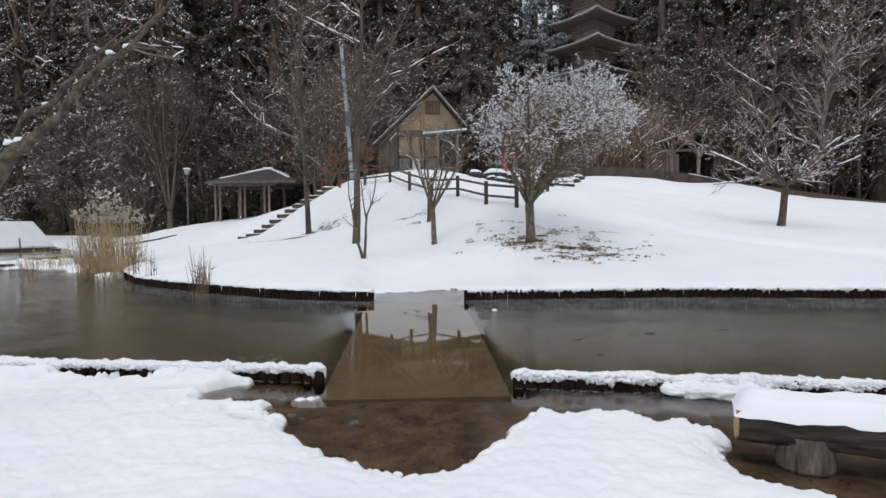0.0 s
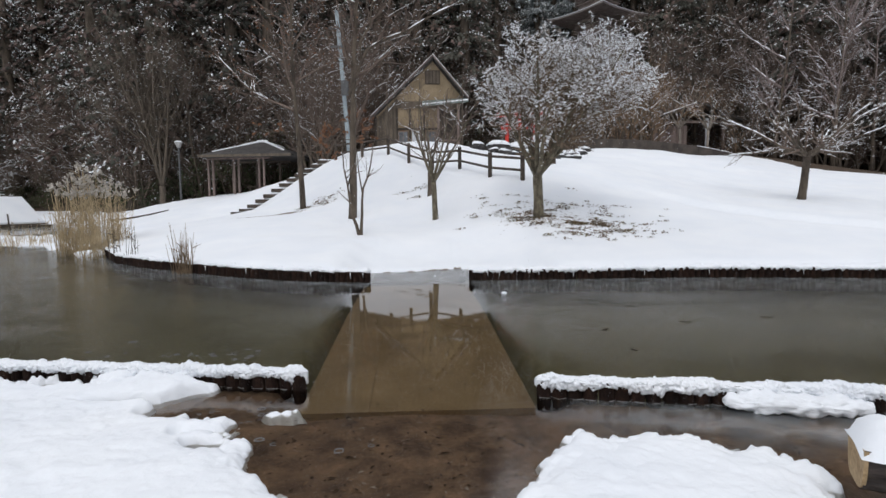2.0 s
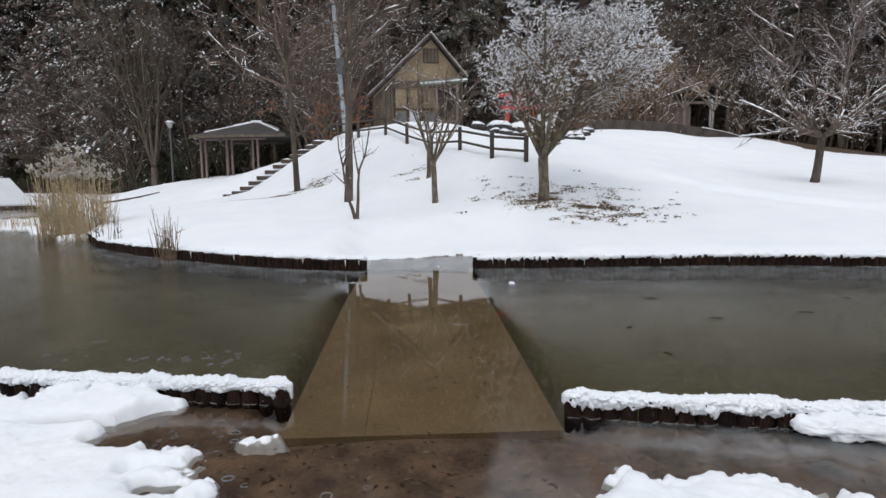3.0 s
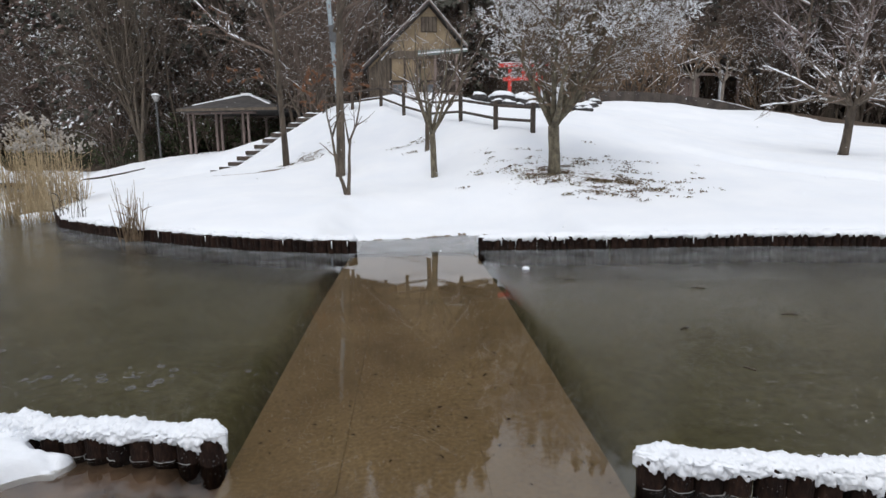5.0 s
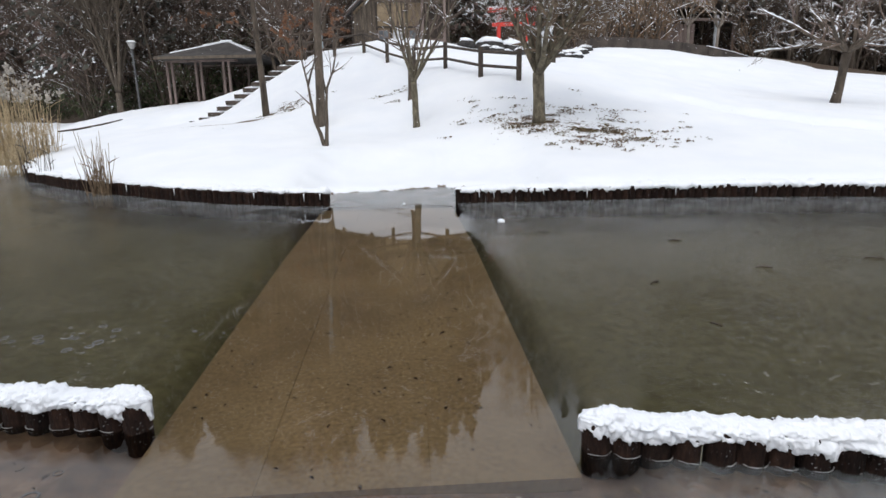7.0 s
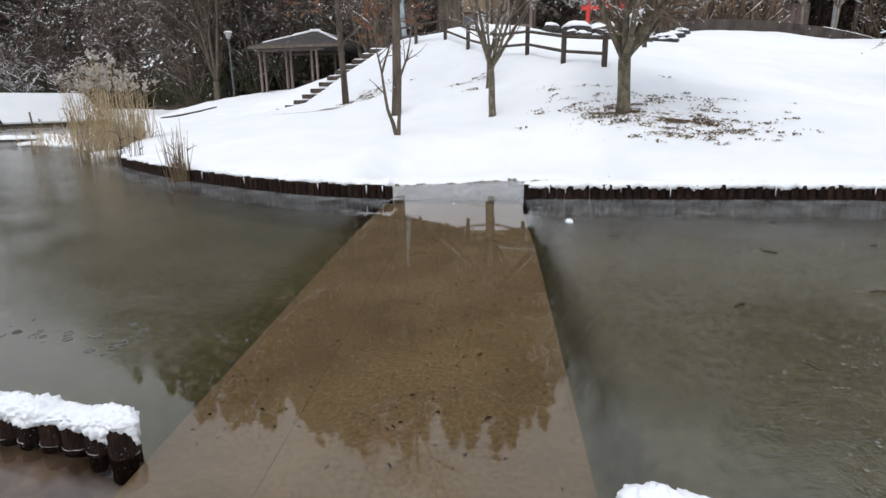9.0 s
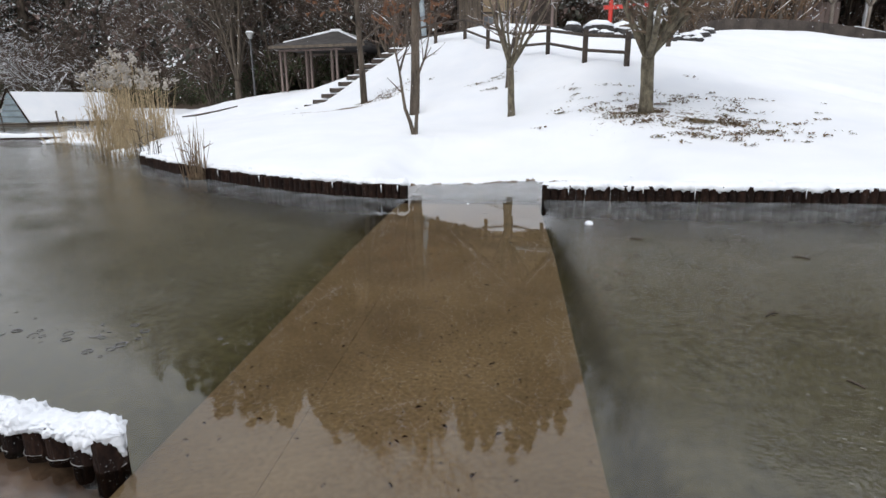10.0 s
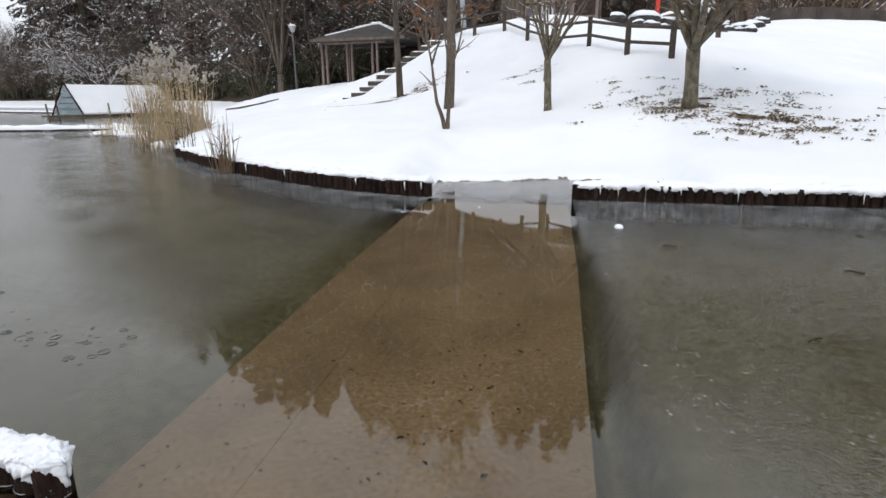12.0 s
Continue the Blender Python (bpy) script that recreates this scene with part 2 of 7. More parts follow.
def lattice(ix, iy, seed):
    h = (ix * 374761393 + iy * 668265263 + seed * 974711) & 0xFFFFFFFF
    h = ((h ^ (h >> 13)) * 1274126177) & 0xFFFFFFFF
    return ((h ^ (h >> 16)) & 0xFFFF) / 65535.0


def value_noise(x, y, seed=0):
    x, y = np.asarray(x, float), np.asarray(y, float)
    ix, iy = np.floor(x).astype(np.int64), np.floor(y).astype(np.int64)
    fx, fy = x - ix, y - iy
    fx, fy = fx * fx * (3 - 2 * fx), fy * fy * (3 - 2 * fy)
    a, b = lattice(ix, iy, seed), lattice(ix + 1, iy, seed)
    c, d = lattice(ix, iy + 1, seed), lattice(ix + 1, iy + 1, seed)
    return (a * (1 - fx) + b * fx) * (1 - fy) + (c * (1 - fx) + d * fx) * fy


def fbm(x, y, octaves=4, seed=0):
    total, amp, norm = 0.0, 1.0, 0.0
    for k in range(octaves):
        total, norm = total + amp * value_noise(x * 2 ** k, y * 2 ** k, seed + k), norm + amp
        amp *= 0.5
    return total / norm - 0.5


def step(a, b, x):
    t = np.clip((np.asarray(x, float) - a) / (b - a), 0, 1)
    return t * t * (3 - 2 * t)


# ---- the lie of the land ----
def north_shore(x):
    return np.interp(x, [-160, -90, -60, -45, -33, -24, -18, -13.5, -10.7, -8.8, -7.2, -5.75, -3.9, -2.7, -1.6, -1, 1, 6, 10, 20, 90],
                     [98, 84, 76, 67, 53, 41, 33, 26, 20.3, 17.5, 16.05, 14.95, 13.75, 13.15, 12.78, 12.7, 12.74, 12.7, 12.1, 10.5, 0])


def south_shore(x):
    return np.interp(x, [-90, -15, -5, -2.9, -1, 1, 1.5, 2.4, 4.1, 10, 90], [9, 7.7, 6.67, 6.33, 6.03, 5.7, 5.58, 5.41, 5.07, 3.85, -6])


RAMP = 0.1035
KNOLLS = [(0, 32, 5, 6, 2.24), (-5, 35, 3, 4, 0.99), (7, 27, 5, 6, 1.24), (13, 37, 8, 8, 1.90), (25, 45, 10, 9, 2.39), (-13, 47, 7, 7, -0.52), (-19, 46, 5, 7, 0.86), (3.5, 22.5, 3, 3, 0.85), (1, 46, 11, 9, 2.76), (-10, 32, 3.5, 4, -0.75), (33, 40, 8, 7, 0.02), (15, 22, 5, 5, -0.01),
          (3.7, 18, 1.8, 1.5, 0.24), (0.4, 20, 1.9, 1.8, -0.23), (-2.6, 21.6, 1.6, 2.2, -0.26), (-5.3, 26.2, 2.2, 2.5, -0.33), (-1.8, 17.6, 1.3, 1.5, -0.11), (15.1, 22.3, 2.5, 2.5, 0.10), (-21.5, 48.3, 4, 5, -0.49), (1.9, 25.5, 1.2, 1.4, 0.22), (-10, 33.4, 1.4, 2.5, -0.18), (-5.5, 35, 1.4, 2.5, -0.14), (0.35, 23.2, 1, 1.2, -0.16)]   # centre, spread, height


def land(x, y):
    """Height of the north bank's snow."""
    x, y = np.asarray(x, float), np.asarray(y, float)
    d = np.maximum(y - north_shore(x), 0)
    z = 0.30 + RAMP * np.minimum(d, 22) + 0.0 * x
    for cx, cy, sx, sy, amp in KNOLLS:
        z = z + amp * np.exp(-((x - cx) / sx) ** 2 - ((y - cy) / sy) ** 2) * step(0.0, 6.0, d)
    lip = step(0.0, 0.5, d)
    gd = d + 0.4 * fbm(x * 2.2, y * 2.2, 4, 63)
    back = np.interp(x, [-1.2, 0.0, 1.0, 2.0, 2.8], [1.5, 1.65, 2.0, 1.8, 1.3])
    gap = step(-2.0, -1.0, x) * step(3.3, 2.6, x) * step(back + 3.6, back - 0.2, gd)     # the landing where the ford comes ashore
    shelf = -0.08 + 0.15 * step(back - 0.08, back + 0.12, gd)
    z = z * (0.75 + 0.25 * lip) * (1 - gap) + shelf * gap
    slope = np.maximum(np.minimum(y - 54 - 0.1 * np.maximum(x - 25, 0), y - north_shore(x) - 7), 0)
    rise = (0.10 + 0.40 * step(-100, -80, x)) * slope * step(0, 12, slope)
    track = (y - 22.2 + 1.22 * (x - 9.7)) / 1.58          # a trodden line across the slope
    z = z + 0.12 * (np.exp(-(track / 0.25) ** 2) - 0.9 * np.exp(-((track + 0.5) / 0.3) ** 2)) * step(8, 11, x)
    hill = 0.45 * np.clip(y - 112, 0, 90) * step(-75, -45, x)                # the wooded hillside goes on behind
    z = z + np.minimum(rise, 26) + hill + (0.10 * fbm(x * 0.5, y * 0.5, 3, 5) + 0.07 * fbm(x * 1.4, y * 1.4, 2, 7)) * step(0.5, 3, d)
    return z


def mudbank(x, y):
    """Height of the wet ground on the near side, under its snow."""
    return -0.034 + 0.05 * np.clip(3.7 - y, 0, 3.0) - 0.025 * fbm(x * 3, y * 3, 4, 9) - 0.09 * step(5.35, 5.56, y) * step(1.35, 1.15, np.abs(x))


SNOW_EDGE = ([-7, -3.7, -2.3, -1.86, -1.78, -1.38, -1.28, -1.03, -0.62, -0.18, 0.22, 0.56, 0.92, 1.16, 1.28, 1.84, 2.03, 2.45, 2.5, 2.62, 3.4, 4.5, 5.1, 7],
             [7.6, 6.95, 6.55, 6.2, 5.55, 5.3, 4.85, 4.36, 3.97, 3.6, 3.63, 4.1, 4.6, 4.97, 4.74, 4.77, 4.58, 4.42, 3.2, 3.03, 2.9, 2.9, 4.8, 5.2])


def near_snow(x, y):
    """Depth of the snow on the near side; below zero it is gone."""
    edge = np.interp(x, *SNOW_EDGE)
    inside = np.minimum(edge - y, 1.0)
    ragged = 0.22 * fbm(x * 2.2, y * 2.6, 5, 21) + 0.24 * fbm(x * 8, y * 9, 3, 33) + 0.10 * fbm(x * 21, y * 23, 2, 35)
    thaw = step(-0.7, -1.5, x) * step(4.0, 4.9, y)                       # the snow breaks up beside the left stakes
    floes = 1.2 * fbm(x * 1.7 + 3.1, y * 3.6, 3, 27) + 0.45 * fbm(x * 6, y * 8, 2, 29) - 0.08
    reach = step(1.2, 0.2, np.abs(inside))
    inside = inside * (1 - 0.55 * thaw)
    for cx, cy, rx, ry in ((2.66, 3.62, 0.42, 0.40), (-2.0, 5.58, 0.16, 0.2), (-1.48, 4.80, 0.13, 0.1), (-2.45, 5.68, 0.28, 0.035)):      # notches thawed into the edge
        inside = np.minimum(inside, 0.45 * (np.hypot((x - cx) / rx, (y - cy) / ry) - 1))
    island = 0.18 - 1.3 * np.hypot((x + 1.09) / 1.25, (y - 5.45) / 0.85) + 0.16 * fbm(x * 9, y * 9, 3, 37)   # a scrap left by the stakes
    ragged = ragged - 0.5 * step(0.45, 0.1, south_shore(x) - y) * step(-1.85, -1.75, x)           # bare along the end of the stakes
    return np.maximum(island, inside + ragged * reach + floes * thaw * step(1.0, 0.1, np.abs(inside + 0.15)))


def build_ground():
    xs = np.unique(np.round(np.concatenate([np.linspace(-2500, -180, 9), np.linspace(-160, -90, 15), np.linspace(-89, -16, 75), np.linspace(-16, 22, 190), np.linspace(-1.75, -0.95, 17), np.linspace(0.95, 1.75, 17), np.linspace(22, 90, 60), np.linspace(100, 2500, 9)]), 3))
    ys0, yn0 = south_shore(xs), north_shore(xs)
    rows = [(ys0 * 0 + v, "s") for v in (-2500, -800, -200, -80, -40, -20, -10, -5, -2, 0)]
    rows += [(ys0 * f, "s") for f in np.linspace(0.1, 0.97, 18)]
    rows += [(ys0 - 0.02, "s"), (ys0 + 0.03, "p")]
    rows += [(ys0 + (yn0 - ys0) * f, "p") for f in np.linspace(0.05, 0.95, 8)]
    rows += [(yn0 + 0.0, "p"), (yn0 + 0.05, "n")]
    rows += [(yn0 + v, "n") for v in np.concatenate([np.linspace(0.12, 2, 14), np.linspace(2.3, 34, 110), np.linspace(36, 110, 40), [140, 200, 400, 900, 2500]])]
    verts, bare, woods, kinds = [], [], [], []
    for y, kind in rows:
        if kind == "s":
            inner = (np.abs(xs) < 6.1) & (y > -1.3)
            z = np.where(inner, mudbank(xs, y), 0.10 + 0.03 * fbm(xs, y, 3, 2))
            b = np.where(inner, 1.2, 0.0)
        elif kind == "p":
            z, b = -0.55 - 0.5 * np.exp(-((np.abs(xs) - 1.3) / 0.2) ** 2), np.where(xs < -11, 0.0, 1.2)      # trough added along both ford sides, so that a dark strip of shade forms
        else:
            z = land(xs, y)
            # thin snow under the round tree, by the steps and by the young trees
            patch = 0.13 * np.exp(-(((xs - 5.1) / 1.5) ** 4) - ((y - 17.2) / 1.3) ** 4) + 0.2 * np.exp(-((xs - 3.75) / 0.6) ** 2 - ((y - 18.1) / 0.5) ** 2)
            patch = patch + 0.31 * np.exp(-(((xs - 4.0) / 2.4) ** 4) - ((y - 18.3) / 2.5) ** 4)
            patch = patch + 0.50 * np.exp(-((xs + 4.2) / 0.9) ** 2 - ((y - 26.4) / 0.8) ** 2) + 0.4 * np.exp(-((xs + 0.3) / 0.6) ** 2 - ((y - 24.0) / 0.5) ** 2)
            patch = patch + 1.0 * np.exp(-((y - 24.75 - 0.5 * (xs + 6.2)) / (0.16 + 0.26 * step(-7.2, -5.6, xs))) ** 2 - ((xs + 6.5) / 1.6) ** 4)
            b = np.clip(patch, 0, 0.9) + 1.2 * (step(-1.9, -1.0, xs) * step(3.3, 2.7, xs) * step(2.6, 2.2, y - yn0) > 0.5) * step(0.0, -0.04, z)
            wd = step(50, 56, y) * step(5.5, 8, y - yn0) + step(24.5, 26.0, xs) * step(35.6, 36.8, y + 0.95 * (xs - 25.2)) + step(-6, -9, xs) * step(15, 17, y - yn0) * step(47, 51, y)
            wd = wd + step(10, 12, xs) * step(40.5, 42, y - 0.45 * (xs - 12))

        verts.append(np.stack([xs, y + 0 * xs, z], 1))
        bare.append(b)
        woods.append(np.clip(wd, 0, 1) if kind == "n" else xs * 0)
        kinds.append(kind)
    n = len(xs)
    v = np.concatenate(verts)
    faces, slots = [], []
    for r in range(len(rows) - 1):
        for c in range(n - 1):
            faces.append((r * n + c, r * n + c + 1, (r + 1) * n + c + 1, (r + 1) * n + c))
            x, y = xs[c], rows[r][0][c]
            wet = kinds[r] == "p" or kinds[r + 1] == "p"
            near = kinds[r] == "s" and abs(x) < 6.1 and y > -1.3
            slots.append(0 if wet and x < -11 and kinds[r + 1] == "n" else 1 if wet else 2 if near else 0)
    me = mesh_of("ground", v, faces, (GROUND, MUD, BANK_MUD), slots, smooth=True)
    at = me.attributes.new("bare", "FLOAT", "POINT")
    at.data.foreach_set("value", np.concatenate(bare).astype(np.float32))
    at = me.attributes.new("woods", "FLOAT", "POINT")
    at.data.foreach_set("value", np.concatenate(woods).astype(np.float32))
    tagged(new("ground", me), "snow-covered banks and wooded slope round a pond", "ground", kind="structure")


def build_near_snow():
    xs = np.concatenate([np.arange(-6.6, -3.8, 0.05), np.arange(-3.8, 3.3, 0.016), np.arange(3.3, 6.3, 0.05)])
    ys = np.concatenate([np.arange(-1.6, 2.9, 0.06), np.arange(2.9, 6.75, 0.016)])
    X, Y = np.meshgrid(xs, ys)
    deep = near_snow(X, Y)
    deep = deep + step(0.35, 0.0, np.abs(deep)) * (0.07 * fbm(X * 30, Y * 33, 2, 45) + 0.10 * fbm(X * 11, Y * 12, 2, 46))          # crumbling edge
    deep = np.where(Y > south_shore(X) - 0.03, -1, deep)
    round_edge = 0.55 * np.sqrt(np.clip(deep / 0.12, 0, 1)) + 0.45 * np.sqrt(np.clip(deep / 0.8, 0, 1))
    Z = mudbank(X, Y) * step(0.25, 0.0, deep) + 0.02 * step(0, 0.5, deep) + 0.082 * round_edge + 0.022 * fbm(X * 26, Y * 26, 2, 47) * step(0.6, 0.0, deep) + 0.045 * fbm(X * 1.3, Y * 1.3, 4, 41) * round_edge + 0.045 * fbm(X * 8, Y * 8, 4, 43) * round_edge
    Z = Z + 0.075 * step(0.75, 0.05, south_shore(X) - Y) * step(-1.75, -2.3, X) * step(0, 0.2, deep)      # drifted against the stakes
    Z = np.where(deep > 0, np.maximum(Z, mudbank(X, Y) + 0.07 * step(0.0, 0.35, deep)), mudbank(X, Y) - 0.03)
    rim = step(0.0, 0.9, np.minimum(np.minimum(X + 6.6, 6.28 - X), Y + 1.6))                  # runs out level into the snow round about
    Z = np.where(deep > 0, Z * rim + (0.088 + 0.03 * fbm(X, Y, 3, 2)) * (1 - rim), Z)
    keep = deep > 0
    ok = keep[:-1, :-1] | keep[1:, :-1] | keep[:-1, 1:] | keep[1:, 1:]
    idx = np.arange(X.size).reshape(X.shape)
    faces = np.stack([idx[:-1, :-1][ok], idx[:-1, 1:][ok], idx[1:, 1:][ok], idx[1:, :-1][ok]], 1)
    used = np.unique(faces)
    remap = np.zeros(X.size, int)
    remap[used] = np.arange(len(used))
    v = np.stack([X.ravel(), Y.ravel(), Z.ravel()], 1)[used]
    me = mesh_of("snow_cover", v, remap[faces].tolist(), (SNOW,), smooth=True)
    tagged(new("snow_cover", me), "melting snow with a ragged edge on the near bank", "snow", kind="stuff")


def build_water():
    me = mesh_of("water", [(-170, -1, 0), (90, -1, 0), (90, 105, 0), (-170, 105, 0)], [(0, 1, 2, 3)], (WATER,))
    tagged(new("water", me), "still pond water skinned with thin ice", "water", kind="structure")


build_ground()
build_near_snow()
build_water()

# ---- trees ----


class Tubes:
    """Collects tapering tubes into one vertex and face list."""

    def __init__(self):
        self.verts, self.faces = [], []

    def add(self, points, radii, sides):
        base = len(self.verts)
        pts = [Vector(p) for p in points]
        side = None
        for k, p in enumerate(pts):
            ahead = (pts[min(k + 1, len(pts) - 1)] - pts[max(k - 1, 0)]).normalized()
            if side is None:
                side = ahead.orthogonal().normalized()
            else:
                side = (side - ahead * side.dot(ahead))
                side = side.normalized() if side.length > 1e-6 else ahead.orthogonal().normalized()
            up = ahead.cross(side)
            for s in range(sides):
                a = 2 * math.pi * s / sides
                self.verts.append(p + (side * math.cos(a) + up * math.sin(a)) * radii[k])
        for k in range(len(pts) - 1):
            for s in range(sides):
                a, b = base + k * sides + s, base + k * sides + (s + 1) % sides
                self.faces.append((a, b, b + sides, a + sides))
        self.faces.append(tuple(base + s for s in reversed(range(sides))))
        self.faces.append(tuple(base + (len(pts) - 1) * sides + s for s in range(sides)))

    def mesh(self, name, material):
        return mesh_of(name, self.verts, self.faces, (material,), smooth=True)


def limb(rng, start, way, length, bend, lift, pieces, wander):
    """A crooked line that turns upwards (lift) as it grows."""
    pts, p, d = [start.copy()], start.copy(), way.normalized()
    for k in range(pieces):
        d = (d + Vector((rng.uniform(-1, 1), rng.uniform(-1, 1), rng.uniform(-1, 1))) * wander + Vector((0, 0, lift)) + bend).normalized()
        p = p + d * (length / pieces)
        pts.append(p.copy())
    return pts


def along(pts, f):
    k = min(int(f * (len(pts) - 1)), len(pts) - 2)
    g = f * (len(pts) - 1) - k
    return pts[k].lerp(pts[k + 1], g), (pts[k + 1] - pts[k]).normalized()


def sideways(rng, ahead, spread):
    side = ahead.orthogonal().normalized()
    side.rotate(Matrix.Rotation(rng.uniform(0, 2 * math.pi), 3, ahead))
    return (ahead * math.cos(spread) + side * math.sin(spread)).normalized()


def grow(seed, stems, orders, trunk_sides=9, snow=0.0, snow_size=1.0, thin=1.0, dome=None):
    """Stems: lists of (points, r0, r1). Orders: for each order of branching (count per metre, length as part of the parent's, spread in degrees,
    lift, wander, pieces, lowest place on the parent). Returns the tubes of stem, branch and snow."""
    rng = random.Random(seed)
    wood, twigs, white = Tubes(), Tubes(), Tubes()
    level = []
    for pts, r0, r1 in stems:
        wood.add(pts, [r0 + (r1 - r0) * (k / (len(pts) - 1)) ** 0.8 for k in range(len(pts))], trunk_sides)
        level.append((pts, r0, r1))
    for order, (density, part_of, spread, lift, wander, pieces, low) in enumerate(orders):
        following = []
        for pts, r0, r1 in level:
            total = sum((b - a).length for a, b in zip(pts, pts[1:]))
            count = max(1, int(total * density * (1 - low) + rng.random()))
            for _ in range(count):
                f = low + (1 - low) * rng.random() ** 0.85
                p, ahead = along(pts, f)
                r = (r0 + (r1 - r0) * f) * rng.uniform(0.45, 0.7)
                r = max(r, 0.004 * thin)
                size = total * part_of * rng.uniform(0.6, 1.25) * (1.15 - 0.55 * f)
                if dome:                       # shoots end at the clipped outline of the crown
                    c, rad = dome[0], dome[1] if p.z > dome[0][2] else (dome[1][0], dome[1][1], dome[1][2] * 0.75)      # flatter below
                    q = math.sqrt(sum(((a - b) / s) ** 2 for a, b, s in zip(p, c, rad)))
                    if q > 1.04:
                        continue
                    size = min(size, max(0.16, (1.04 - q) * 2.6 * rng.uniform(0.6, 1.2)))
                kid = limb(rng, p, sideways(rng, ahead, radians(spread) * rng.uniform(0.7, 1.3)), size, Vector(), lift, pieces, wander)
                end = max(r * 0.25, 0.003 * thin)
                radii = [r + (end - r) * k / pieces for k in range(pieces + 1)]
                last = order == len(orders) - 1
                twigs.add(kid, radii, 3 if order > 0 else 5)
                if snow and rng.random() < snow:
                    for k in range(pieces):
                        a, b = kid[k], kid[k + 1]
                        if abs((b - a).normalized().z) < 0.75 and rng.random() < 0.75:
                            w = max(radii[k] * 0.95, 0.007) * snow_size * rng.uniform(0.7, 1.3)
                            up = Vector((0, 0, radii[k] * 0.6 + w * 0.45))
                            m = a.lerp(b, 0.5) + Vector((0, 0, w * 0.3))
                            white.add([a + up, m + up, b + up], [w * 0.5, w, w * 0.45], 4)
                following.append((kid, r, end))
        level = following
    return wood, twigs, white, level


def plant(name, label, category, at, wood, twigs, white, bark, twig_bark, group=""):
    ob = thing(name, label, category, group, at=at)
    for k, w in enumerate(wood if isinstance(wood, list) else [wood]):
        mesh_part("limb" if k else "trunk", w.mesh("limb" if k else "trunk", bark), ob)
    mesh_part("crown", twigs.mesh("crown", twig_bark), ob)
    if white.verts:
        tagged(mesh_part("snow", white.mesh("snow", SNOW), ob), "fresh snow lying along the boughs", kind="stuff")
    return ob


def leaf_part(seed, level, count, size, material, parent, name="foliage", label="withered brown leaves still hanging", low=0.0, shell=None):
    """Small folded leaves hung at the ends of the twigs."""
    rng = random.Random(seed)
    verts, faces = [], []
    ends = [pts for pts, _, _ in level if pts[-1].z > low]
    cells = {}
    for pts in ends:                                  # evenly through the crown, not twig by twig
        cells.setdefault(tuple(int(c // 0.22) for c in pts[-1]), []).append(pts)
    cells = list(cells.values())
    for _ in range(count if ends else 0):
        p, ahead = along(rng.choice(rng.choice(cells)), rng.uniform(0.2, 1.0))
        if shell:
            q = math.sqrt(sum(((a - b) / s) ** 2 for a, b, s in zip(p, shell[0], shell[1])))
            if q < 0.82 - 0.55 * rng.random() or p.z < shell[0][2] - 1.1 * rng.random():
                continue
        d = Vector((rng.uniform(-1, 1), rng.uniform(-1, 1), rng.uniform(-1.2, 0.2))).normalized() * size * rng.uniform(0.6, 1.3)
        w = d.orthogonal().normalized() * d.length * 0.35
        n = d.cross(w).normalized() * d.length * 0.15
        b = len(verts)
        verts += [p, p + d * 0.5 + w + n, p + d, p + d * 0.5 - w + n]
        faces += [(b, b + 1, b + 2), (b, b + 2, b + 3)]
    return tagged(mesh_part(name, mesh_of(name, verts, faces, (material,)), parent), label, kind="stuff")


def upright(seed, height, r, lean=(0, 0), pieces=8, wander=0.06):
    rng = random.Random(seed)
    pts = limb(rng, Vector((0, 0, -0.15)), Vector((lean[0], lean[1], 1)), height, Vector(), 0.05, pieces, wander)
    return (pts, r, r * 0.25)


def z_of(x, y):
    return float(land(x, y))


def tall_bare_tree(seed, x, y, height, r, label, lean=(0, 0), low=0.25, snow=0.12, bark=None, twig=None, dense=1.0, group="bare trees on the bank"):
    stems = [upright(seed, height, r, lean, 10, 0.05)]
    orders = [(2.0 * dense, 0.42, 56, 0.07, 0.14, 7, low), (3.2 * dense, 0.42, 44, 0.05, 0.18, 4, 0.12), (4.0 * dense, 0.42, 38, 0.05, 0.2, 3, 0.1)]
    w, t, s, level = grow(seed, stems, orders, 9, snow, 1.3)
    return plant("bare_tree", label, "tree", pose(x, y, z_of(x, y)), w, t, s, bark or BARK, twig or TWIG, group), level


